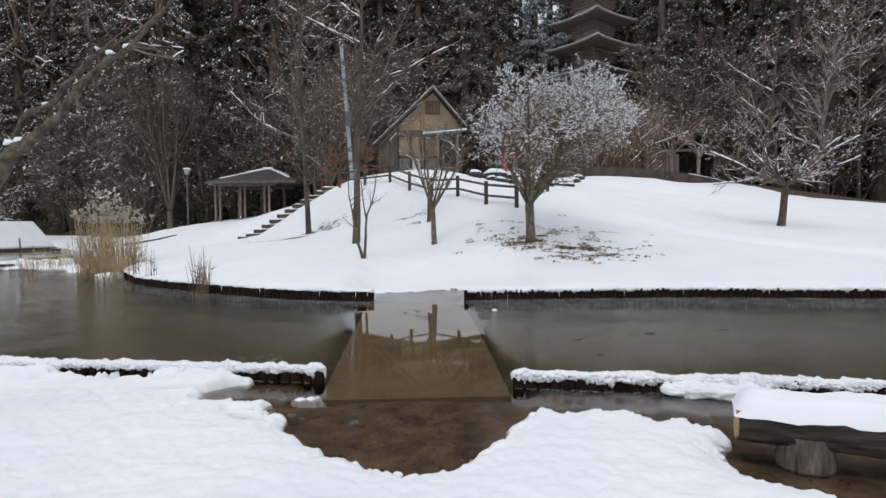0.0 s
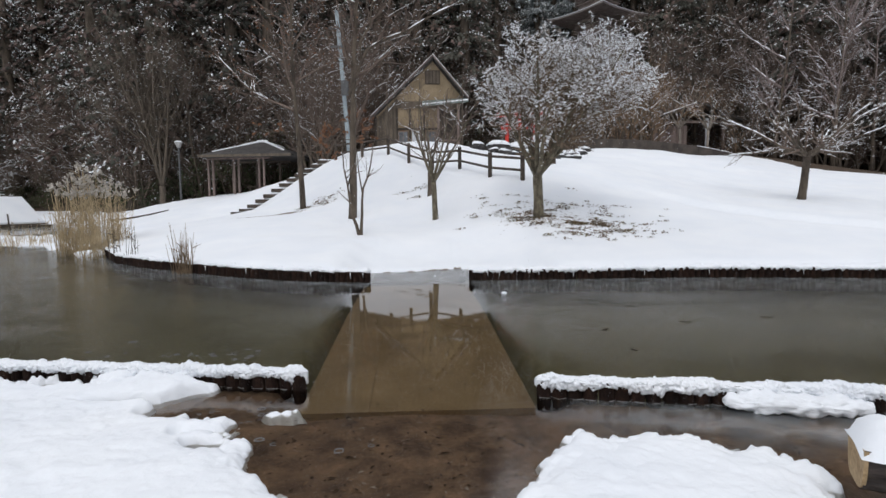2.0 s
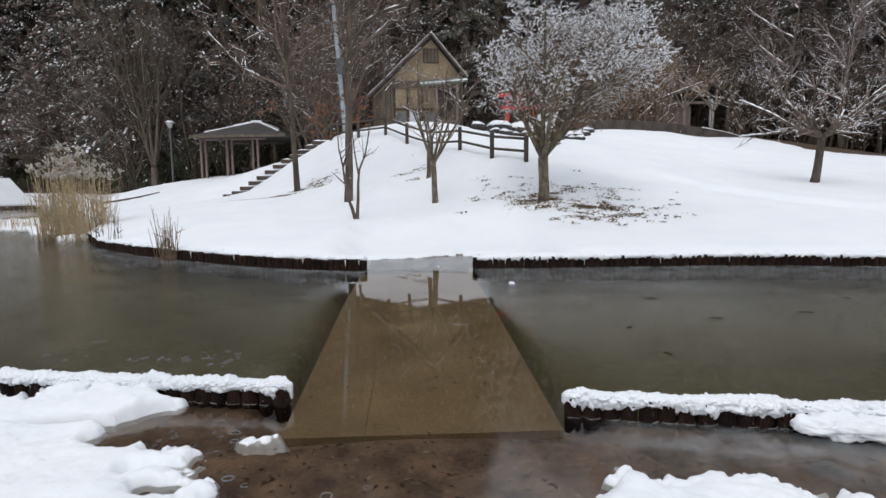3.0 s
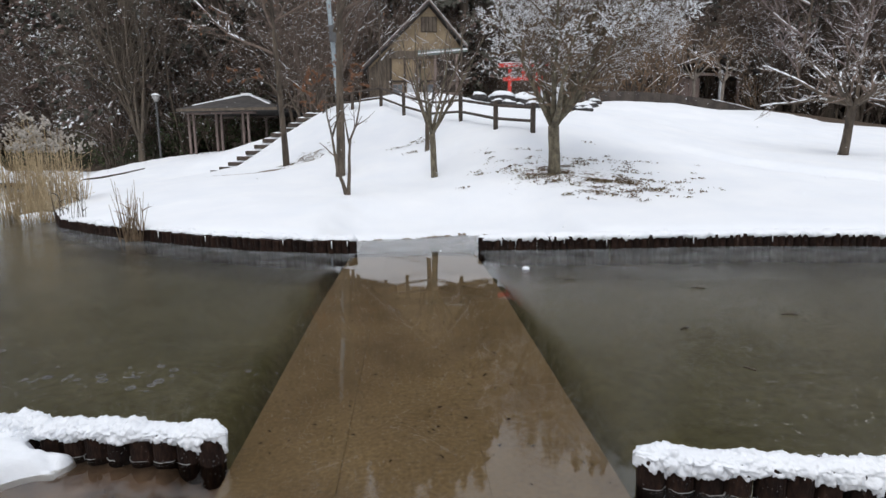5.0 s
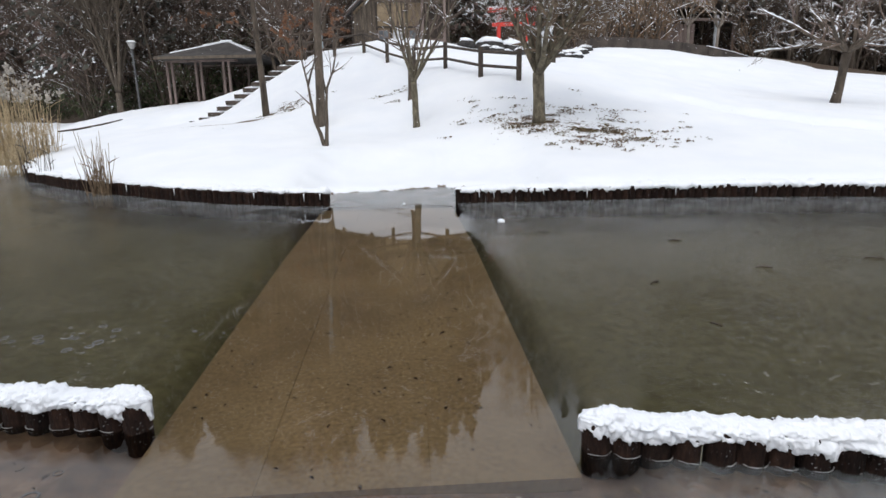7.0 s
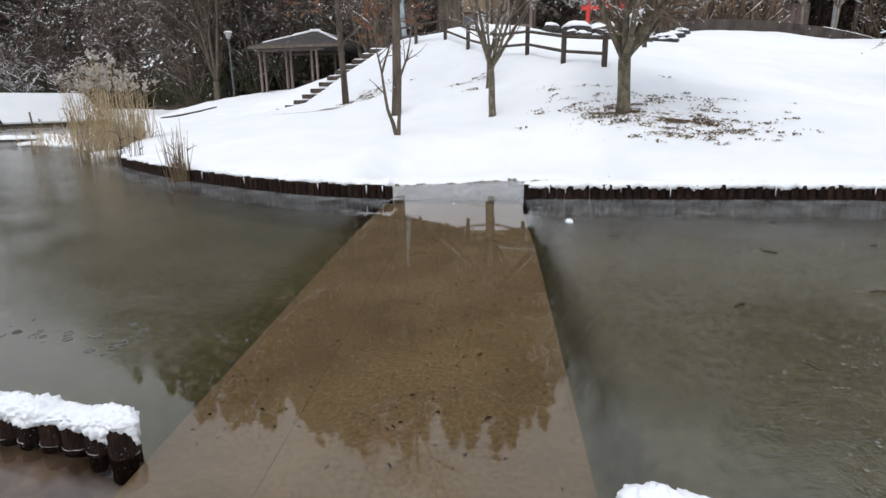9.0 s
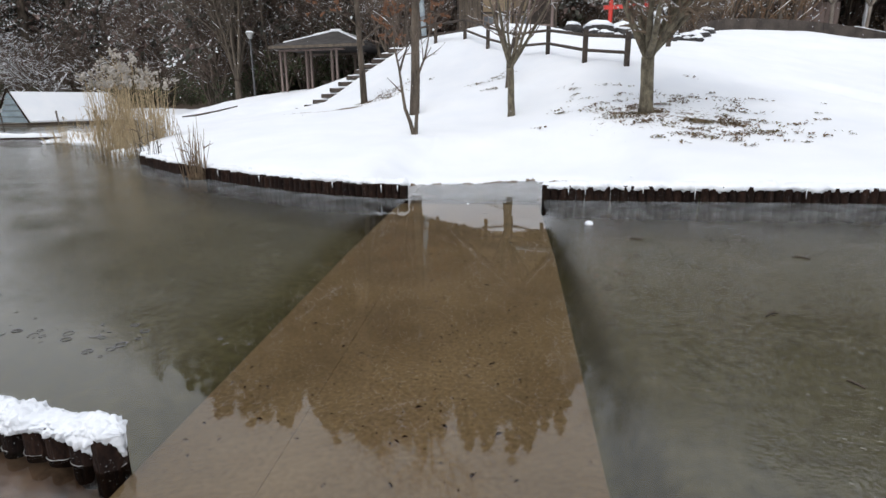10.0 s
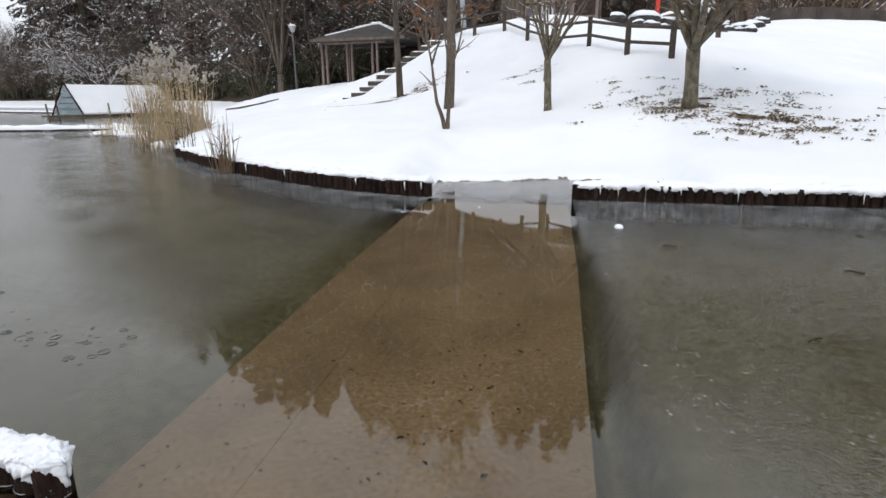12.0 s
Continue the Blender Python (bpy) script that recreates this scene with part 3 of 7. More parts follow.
def forked_tree(seed, x, y, fork, stems_n, height, r, spread, label, snow, snow_size, orders, lean=(0, 0), rise=0.03, crook=0.09, twig=None, thin=1.0, group="bare trees on the bank", name="bare_tree", bias=(0, 0), dome=None, bark=None):
    """A short trunk that forks into several rising limbs."""
    rng = random.Random(seed)
    trunk = limb(rng, Vector((0, 0, -0.15)), Vector((lean[0], lean[1], 1)), fork + 0.15, Vector(), 0.02, 5, 0.05)
    stems = [(trunk, r * 1.12, r * 0.85)]
    top = trunk[-1]
    for k in range(stems_n):
        a = 2 * math.pi * (k + rng.uniform(-0.25, 0.25)) / stems_n
        out = spread * (rng.uniform(0.6, 1.2) if not dome else 0.2 + 1.1 * ((k * 0.618) % 1))
        way = Vector((math.cos(a) * out + bias[0], math.sin(a) * out + bias[1], 1))
        pts = limb(rng, top - Vector((0, 0, 0.08 * k / stems_n)), way, (height - fork) * rng.uniform(0.8, 1.05), Vector(), rise, 7 if crook < 0.1 else 10, crook)
        if dome:                                          # no limb reaches past the crown's outline
            inside = [p for p in pts if sum(((a - b) / s) ** 2 for a, b, s in zip(p, dome[0], dome[1])) < 0.85 or p.z < dome[0][2] - 1]
            pts = inside if len(inside) > 2 else pts[:3]
        stems.append((pts, r * rng.uniform(0.42, 0.6), r * 0.10))
    _, t, s, level = grow(seed, stems[1:], orders, 6, snow, snow_size, thin, dome)
    limbs = []
    for pts, r0, r1 in stems:
        limbs.append(Tubes())
        n = len(pts) - 1
        limbs[-1].add(pts, [r * 1.25, r * 1.02, r * 0.95, r * 0.9, r * 0.92, r * 0.9] if pts is trunk else [r0 + (r1 - r0) * (k / n) ** 0.8 for k in range(n + 1)], 10 if pts is trunk else 7)
    if snow:
        for pts, r0, r1 in stems[1:]:
            for a, b in zip(pts[1:], pts[2:]):
                if (b - a).normalized().z < 0.8 and rng.random() < snow:
                    up = Vector((0, 0, r0 * 0.35))
                    s.add([a + up, a.lerp(b, 0.5) + up * 1.3, b + up * 0.8], [r0 * 0.35, r0 * 0.5, r0 * 0.3], 5)
    w = limbs
    ob = plant(name, label, "tree", pose(x, y, z_of(x, y)), w, t, s, bark or BARK, twig or TWIG, group)
    return ob, level


FROSTED = surface("frosted_needles", (0.15, 0.17, 0.17), (0.30, 0.33, 0.33), 0.7, 8, 0.9, 0, vary=0.2)


def cedar_meshes(seed, height, width, snowy):
    """A conical cedar: a bare lower trunk and a crown of drooping sprays, one mesh each."""
    rng = np.random.default_rng(seed)
    trunk = Tubes()
    trunk.add([(0, 0, -0.6), (0.05, 0, height * 0.3), (0, 0.06, height * 0.7), (0, 0, height * 0.98)], [width * 0.085, width * 0.07, width * 0.04, 0.03], 7)
    boughs, each = 110, 46
    n = boughs * each
    high = np.repeat(rng.random(boughs) ** 0.8, each)                      # every spray belongs to a drooping bough
    turn = np.repeat(rng.random(boughs) * 2 * np.pi, each)
    span = np.repeat(0.75 + 0.45 * rng.random(boughs), each) * width * 0.5 * (1 - high) ** 0.75 + 0.25
    laden = np.repeat(rng.random(boughs) < snowy * 2.6, each)
    q = rng.random(n) ** 0.55                                              # place along the bough
    fan = (rng.random(n) - 0.5) * (0.25 + 0.55 * q) * span * 0.75
    reach = q * span
    f = high
    z = height * (0.14 + 0.86 * high) + span * (0.22 * q - 0.55 * q * q) + rng.normal(0, 0.10, n)
    c = np.stack([np.cos(turn) * reach - np.sin(turn) * fan, np.sin(turn) * reach + np.cos(turn) * fan, z], 1)
    out = np.stack([np.cos(turn), np.sin(turn), -0.75 * q], 1)
    out += rng.normal(0, 0.42, (n, 3))
    out /= np.linalg.norm(out, axis=1)[:, None]
    side = np.cross(out, rng.normal(0, 1, (n, 3)) * 0.4 + np.array([0, 0, 1]))
    side /= np.linalg.norm(side, axis=1)[:, None]
    up = np.cross(side, out)
    size = (0.17 + 0.30 * rng.random(n)) * (0.65 + 0.5 * (1 - f)) * width / 7.0
    kind = (rng.random(n) < (0.46 if snowy > 0.2 else 0.22)).astype(int)
    snowed = (rng.random(n) < np.where(laden, 0.42, 0.05 + 0.3 * snowy)) & (q > 0.35)
    kind[snowed] = 2
    size[snowed] *= 0.5
    c[snowed, 2] += 0.08
    L, W = (out * (size * 1.3)[:, None]), (side * (size * 0.42)[:, None])
    D = up * (size * 0.22)[:, None]
    # each spray: a pointed, ridged blade of four triangles
    base, tip = c - 0.35 * L, c + 0.65 * L - 0.5 * D
    verts = np.stack([base, c + W - D, tip, c - W - D, c + D], 1).reshape(-1, 3)
    k = np.arange(n)[:, None] * 5
    faces = np.concatenate([k + [0, 1, 4], k + [1, 2, 4], k + [2, 3, 4], k + [3, 0, 4]], 0)
    return trunk.mesh("trunk", BARK), mesh_of("crown", verts, faces.tolist(), (FROSTED, FROSTED, SNOW) if snowy > 0.5 else (CEDAR, CEDAR_BROWN, SNOW), np.tile(kind, 4))


def skyline(x, y):
    """Highest treetop over the water at a place, so that the wood sinks towards both its ends and over the clearing."""
    away = math.hypot(x, y - 4)
    bearing = math.degrees(math.atan2(x, y - 4))
    rise = float(np.interp(bearing, [-62, -53, -48, -45, -41, -38, -34, -31, -25, -20, -14, -8, 0, 4.5, 6.8, 9, 12, 16, 21, 24, 30, 45],
                           [8, 10.5, 11, 13.5, 18, 23, 25.5, 29, 30.5, 32.5, 34.5, 36, 35.5, 37.5, 33, 26, 28.5, 30, 31.5, 30, 33, 33]))
    return away * math.tan(radians(rise))


def build_woods():
    rng = random.Random(11)
    kinds = [cedar_meshes(100 + k, h, w, s) for k, (h, w, s) in enumerate([(19, 6.2, 0.13), (23, 6.8, 0.10), (16, 5.6, 0.18), (26, 7.6, 0.09), (21, 6.0, 0.14), (20, 6.4, 0.34), (24, 7.0, 0.30), (22, 6.6, 0.7)])]
    spots = []
    y = 46.0
    while y < 118:
        x = -95.0
        while x < 85:
            px, py = x + rng.uniform(-1.4, 1.4), y + rng.uniform(-1.6, 1.6)
            x += 4.6 + (y - 46) * 0.035
            if abs(px) > 22 + py * 0.92 or py < north_shore(px) + 9:
                continue
            if -8 < px < 10 and py < 58:            # the house's clearing
                continue
            if 10 <= px < 32 and py < 57:           # the shed's yard
                continue
            if 0.175 * py - 2.5 < px < 0.40 * py + 2.5 and 46 < py < 76:
                continue                           # the gap through which the pagoda shows
            if abs(px - 24.0) < 11 and 74 < py < 92:
                continue
            if -20 < px < -5 and py < 53:
                continue
            spots.append((px, py))
        y += 6.5
    for k, (px, py) in enumerate(spots):
        q = rng.randrange(5) if px > -14 or rng.random() < 0.35 else rng.choice((5, 6))
        if py > 90 and 0.17 < px / py < 0.30:
            q = 7                                  # white trees far behind, beside the pagoda
        tall = (19, 23, 16, 26, 21, 20, 24, 22)[q]
        room = (skyline(px, py) - z_of(px, py)) / tall
        if room < 0.25:
            continue
        s = min(max(room * rng.uniform(0.86, 1.0), 0.5), 1.5 if px > -25 else 2.0)
        if room * 1.05 < s:
            continue
        m = pose(px, py, z_of(px, py) - 0.1, 0, 0, rng.uniform(0, 360)) @ Matrix.Diagonal((s, s, s, 1))
        ob = thing("cedar_tree", "dark snow-dusted cedar in the wooded slope", "tree", "cedars of the wooded slope", at=m)
        mesh_part("trunk", kinds[q][0], ob)
        mesh_part("crown", kinds[q][1], ob)


POST_BARK = surface("pale_smooth_bark", (0.16, 0.135, 0.11), (0.32, 0.275, 0.23), 6, 45, 0.9, 0.4, 0.01, stretch=(1, 1, 0.3), vary=0.15)
SPARSE = [(2.3, 0.40, 46, 0.07, 0.14, 5, 0.18), (3.2, 0.42, 42, 0.05, 0.18, 4, 0.12), (4.2, 0.45, 42, 0.04, 0.22, 3, 0.1)]


PALE_TWIG = surface("pale_twig_bark", (0.22, 0.175, 0.165), (0.40, 0.325, 0.305), 8, 60, 0.95, 0, vary=0.15)
RUSSET = surface("withered_leaf", (0.16, 0.07, 0.035), (0.30, 0.15, 0.08), 3, 20, 0.9, 0, vary=0.1)


OCHRE_TWIG = surface("ochre_twig_bark", (0.10, 0.072, 0.050), (0.235, 0.172, 0.118), 8, 60, 0.95, 0, vary=0.15)
LICHEN = surface("lichen_mottled_bark", (0.045, 0.036, 0.026), (0.215, 0.185, 0.125), 9, 40, 0.95, 0.7, 0.02, stretch=(1, 1, 0.5), vary=0.1)
ROUND = ((0.97, 0, 3.45), (3.95, 3.2, 2.60))            # centre and half sizes of the round crown


def build_bank_trees():
    a, tips = tall_bare_tree(1, -5.22, 25.98, 11.4, 0.14, "slim bare tree with withered leaves beside the steps", low=0.22, snow=0.12, dense=1.2)
    leaf_part(201, tips, 900, 0.10, RUSSET, a)
    # low level boughs that keep their russet leaves
    lows = [([Vector(p) for p in line], 0.035, 0.012) for line in (((0, 0, 2.3), (0.6, -0.1, 2.75), (1.3, -0.2, 3.0), (2.2, -0.2, 3.05), (3.0, -0.2, 3.25)), ((0, 0, 2.7), (-0.5, 0, 3.2), (-1.0, 0.1, 3.4), (-1.8, 0.1, 3.5)),
                                                            ((0, 0, 3.2), (0.7, 0.3, 3.7), (1.6, 0.4, 3.8), (2.6, 0.3, 4.1)))]
    w, tw, _, tips = grow(911, lows, [(3.0, 0.4, 45, 0.02, 0.16, 5, 0.1), (4.0, 0.45, 45, 0.0, 0.2, 4, 0.1)], 6)
    mesh_part("limb", w.mesh("limb", BARK), a)
    mesh_part("crown", tw.mesh("crown", TWIG), a)
    leaf_part(211, tips, 950, 0.10, RUSSET, a)
    a, tips = tall_bare_tree(2, -2.56, 21.97, 11.8, 0.165, "tall bare tree with snow along its crooked limbs", low=0.26, snow=0.16, dense=1.1)
    leaf_part(202, tips, 420, 0.085, RUSSET, a)
    # its great crooked limb, laden with snow
    for k, (line, r) in enumerate((([(0, 0, 4.6), (0.30, -0.2, 5.35), (0.72, -0.25, 6.15), (1.35, -0.3, 6.5), (2.1, -0.3, 6.75), (3.0, -0.3, 7.3), (3.9, -0.2, 7.75)], 0.075),
                                   ([(0.5, -0.2, 5.75), (0.45, -0.3, 6.4), (0.85, -0.3, 7.0), (0.9, -0.3, 7.7), (1.3, -0.3, 8.4)], 0.05))):
        t, sn = Tubes(), Tubes()
        pts = [Vector(p) for p in line]
        t.add(pts, [r * (1 - 0.75 * q / (len(pts) - 1)) for q in range(len(pts))], 7)
        mesh_part("limb", t.mesh("limb", BARK), a)
        for p, q in zip(pts[1:], pts[2:]):
            up = Vector((0, 0, r * 0.6))
            m = p.lerp(q, 0.35 + 0.3 * ((p.x * 7.3) % 1))
            sn.add([p.lerp(q, 0.12) + up, m + up * 1.1, p.lerp(q, 0.8) + up * 0.8], [r * 0.2, r * 0.46, r * 0.2], 6)
        tagged(mesh_part("snow", sn.mesh("snow", SNOW), a), "snow along the crooked limb", kind="stuff")
        _, tw, s2, _ = grow(909 + k, [(pts[2:], r * 0.7, r * 0.2)], [(2.6, 0.4, 50, 0.08, 0.16, 5, 0.1), (3.5, 0.45, 45, 0.04, 0.2, 4, 0.1)], 5, 0.4, 1.3)
        mesh_part("crown", tw.mesh("crown", TWIG), a)
        if s2.verts:
            tagged(mesh_part("snow", s2.mesh("snow", SNOW), a), kind="stuff")
    # the sapling's two stems part at the ground and bend away from one another
    stems = [([Vector(p) for p in line], r, 0.012) for line, r in (
        (((0.0, 0, -0.1), (-0.10, 0, 0.3), (-0.22, 0, 0.62), (-0.29, 0.02, 1.1), (-0.34, 0.03, 1.52), (-0.44, 0.03, 2.0), (-0.47, 0.05, 2.7)), 0.058),
        (((0.03, 0, -0.1), (0.05, 0, 0.25), (0.08, -0.02, 0.6), (0.09, -0.03, 1.0), (0.13, -0.03, 1.4), (0.30, -0.05, 1.8), (0.38, -0.05, 2.15), (0.46, 0, 2.75)), 0.055),
        (((-0.33, 0.02, 1.48), (-0.24, 0, 1.75), (-0.13, 0, 2.05), (-0.10, 0.02, 2.6)), 0.03),
        (((0.11, -0.03, 1.25), (0.05, 0, 1.6), (0.0, 0, 1.95), (-0.04, 0, 2.5)), 0.026))]
    _, t, s, _ = grow(3, stems, [(2.6, 0.36, 48, 0.10, 0.16, 5, 0.42), (3.0, 0.42, 42, 0.05, 0.2, 4, 0.2), (3.2, 0.42, 42, 0.03, 0.2, 3, 0.2)], 8, 0.1, 0.8)
    limbs = []
    for pts, r0, r1 in stems:
        limbs.append(Tubes())
        limbs[-1].add(pts, [r0 + (r1 - r0) * (k / (len(pts) - 1)) ** 0.9 for k in range(len(pts))], 8)
    plant("bare_tree", "thin bare sapling forked at the ground", "tree", pose(-1.83, 17.78, z_of(-1.83, 17.78)), limbs, t, s, BARK, TWIG, "bare trees on the bank")
    forked_tree(4, 0.53, 19.95, 1.30, 6, 4.5, 0.100, 0.62, "young bare tree with a mottled trunk and upright limbs", 0.30, 0.9, SPARSE, rise=0.10, bark=LICHEN)
    forked_tree(5, 0.38, 23.17, 1.0, 5, 4.4, 0.085, 0.55, "young bare dark-barked tree on the slope", 0.25, 0.9, SPARSE, rise=0.09)
    a, tips = forked_tree(16, 3.70, 18.06, 1.25, 11, 6.2, 0.165, 1.05, "round-crowned tree with its outer twigs furred with frost", 0.25, 1.0,
                [(6.0, 0.50, 55, 0.02, 0.20, 5, 0.10), (8.5, 0.5, 50, 0.02, 0.25, 4, 0.08), (11.0, 0.5, 50, 0.02, 0.25, 3, 0.05)], twig=OCHRE_TWIG, bias=(0.27, 0), dome=ROUND, bark=LICHEN)
    leaf_part(216, tips, 170000, 0.029, SNOW, a, "frost", "white frost furring the outer twigs", 2.0, ROUND)
    a, tips = forked_tree(7, 15.18, 22.33, 1.75, 11, 4.9, 0.150, 1.9, "spreading bare tree with snow on its level limbs", 0.7, 0.95,
                [(3.2, 0.42, 50, 0.06, 0.26, 6, 0.15), (4.2, 0.42, 44, 0.06, 0.26, 4, 0.1), (5.5, 0.5, 42, 0.05, 0.25, 3, 0.1)], lean=(0.16, 0), rise=0.02, crook=0.17)
    leaf_part(217, tips, 2600, 0.035, SNOW, a, "frost", "white frost on the twigs", 1.5)
    for seed, x, y, high, way in ((41, -63.5, 79.0, 12.5, (-0.75, -0.35)), (42, -72.0, 83.5, 10.0, (-0.3, -0.5)), (43, -58.0, 78.0, 8.0, (0.5, -0.4))):
        forked_tree(seed, x, y, 1.2, 6, high, 0.22, 0.8, "snow-laden bare tree leaning over the far shore", 0.55, 2.6,
                    [(1.5, 0.45, 46, 0.01, 0.14, 5, 0.12), (2.0, 0.45, 44, 0.0, 0.18, 4, 0.1), (3.0, 0.5, 42, 0.0, 0.22, 3, 0.1)], thin=3.0, bias=way, group="snowy trees on the far shore")
    for seed, x, y, high in ((71, 13.2, 40.2, 6.2), (72, 16.6, 41.8, 6.6), (73, 20.4, 43.6, 6.4), (74, 23.6, 45.6, 6.0)):
        forked_tree(seed, x, y, 2.2, 6, high, 0.11, 0.9, "pale-stemmed bare tree with a flat russet crown before the shed", 0.4, 1.3,
                    [(2.6, 0.45, 50, 0.02, 0.2, 5, 0.15), (3.4, 0.45, 46, 0.02, 0.22, 4, 0.1), (4.5, 0.5, 42, 0.02, 0.24, 3, 0.1)], twig=RUST_TWIG, bark=POST_BARK, thin=1.4, crook=0.15, group="pale trees before the shed")
    for seed, x, y, high in ((61, -2.1, 39.5, 7.5), (62, 2.9, 39.0, 6.0), (63, 0.2, 38.4, 5.0)):
        tall_bare_tree(seed, x, y, high, 0.09, "thin bare tree veiling the house front", low=0.2, snow=0.3, dense=1.1, group="bare trees before the house")
    for seed, x, y, high in ((51, 32.0, 42.5, 15.0), (52, 28.4, 44.2, 12.5), (53, 36.5, 44.0, 16.0)):
        tall_bare_tree(seed, x, y, high, 0.16, "pale bare tree with fine snowy twigs at the wood's edge", low=0.2, snow=0.3, twig=PALE_TWIG, dense=0.8, group="pale bare trees at the wood's edge")
    forked_tree(8, -21.46, 48.28, 1.8, 8, 14.5, 0.27, 0.36, "fan-shaped bare tree of many rising stems", 0.08, 1.0,
                [(2.0, 0.40, 34, 0.10, 0.12, 5, 0.15), (2.6, 0.42, 36, 0.08, 0.16, 4, 0.1), (3.0, 0.45, 38, 0.06, 0.2, 3, 0.1)], twig=TIMBER, bark=TIMBER, thin=1.5)


def thicket_meshes(seed, height, stems_n, spread, snow, twig):
    rng = random.Random(seed)
    stems = []
    for k in range(stems_n):
        a = rng.uniform(0, 2 * math.pi)
        out = spread * rng.uniform(0.15, 1.0)
        start = Vector((math.cos(a) * 0.25, math.sin(a) * 0.25, -0.3))
        stems.append((limb(rng, start, Vector((math.cos(a) * out, math.sin(a) * out, 1)), height * rng.uniform(0.65, 1.0), Vector(), 0.04, 7, 0.10), height * 0.011, 0.012))
    w, t, s, level = grow(seed, stems, [(2.0, 0.36, 40, 0.06, 0.16, 4, 0.15), (3.4, 0.42, 42, 0.04, 0.2, 3, 0.15), (4.2, 0.5, 42, 0.04, 0.2, 2, 0.2)], 5, snow * 0.7, 1.2, 2.1)
    for _ in range(int(150 * (1 + 6 * snow))):               # flecks of snow caught on the twigs
        pts, _, _ = rng.choice(level)
        p, _ = along(pts, rng.random())
        q = rng.uniform(0.02, 0.045)
        s.add([p - Vector((q, 0, -0.02)), p + Vector((0, 0, q * 0.7)), p + Vector((q, q * 0.4, 0.02))], [q * 0.3, q * 0.7, q * 0.25], 4)
    return w.mesh("trunk", BARK), t.mesh("crown", twig), s.mesh("snow", SNOW) if s.verts else None


def shrub_mesh(seed, width, height, count, size, mats, snowy):
    """An evergreen bush: leaves on clumped shoots, with an uneven outline."""
    rng = np.random.default_rng(seed)
    hubs = rng.normal(0, 1, (26, 3))
    hubs /= np.linalg.norm(hubs, axis=1)[:, None]
    hubs = hubs * np.array([width / 2, width / 2, height / 2]) * (0.55 + 0.45 * rng.random((26, 1))) + np.array([0, 0, height * 0.5])
    c = hubs[rng.integers(0, 26, count)] + rng.normal(0, 1, (count, 3)) * width * 0.11
    c[:, 2] = np.abs(c[:, 2])
    out = rng.normal(0, 1, (count, 3)) + np.array([0, 0, -0.3])
    out /= np.linalg.norm(out, axis=1)[:, None]
    side = np.cross(out, rng.normal(0, 1, (count, 3)))
    side /= np.linalg.norm(side, axis=1)[:, None]
    up = np.cross(side, out)
    kind = (rng.random(count) < 0.25).astype(int)
    kind[(rng.random(count) < snowy) & (c[:, 2] > height * 0.35)] = 2
    sz = size * (0.6 + 0.8 * rng.random((count, 1)))
    sz[kind == 2] *= 0.6
    verts = np.stack([c - out * sz, c + side * sz * 0.36 + up * sz * 0.15, c + out * sz, c - side * sz * 0.36 + up * sz * 0.15], 1).reshape(-1, 3)
    k = np.arange(count)[:, None] * 4
    faces = np.concatenate([k + [0, 1, 2], k + [0, 2, 3]], 0)
    return mesh_of("foliage", verts, faces.tolist(), mats, np.tile(kind, 2))


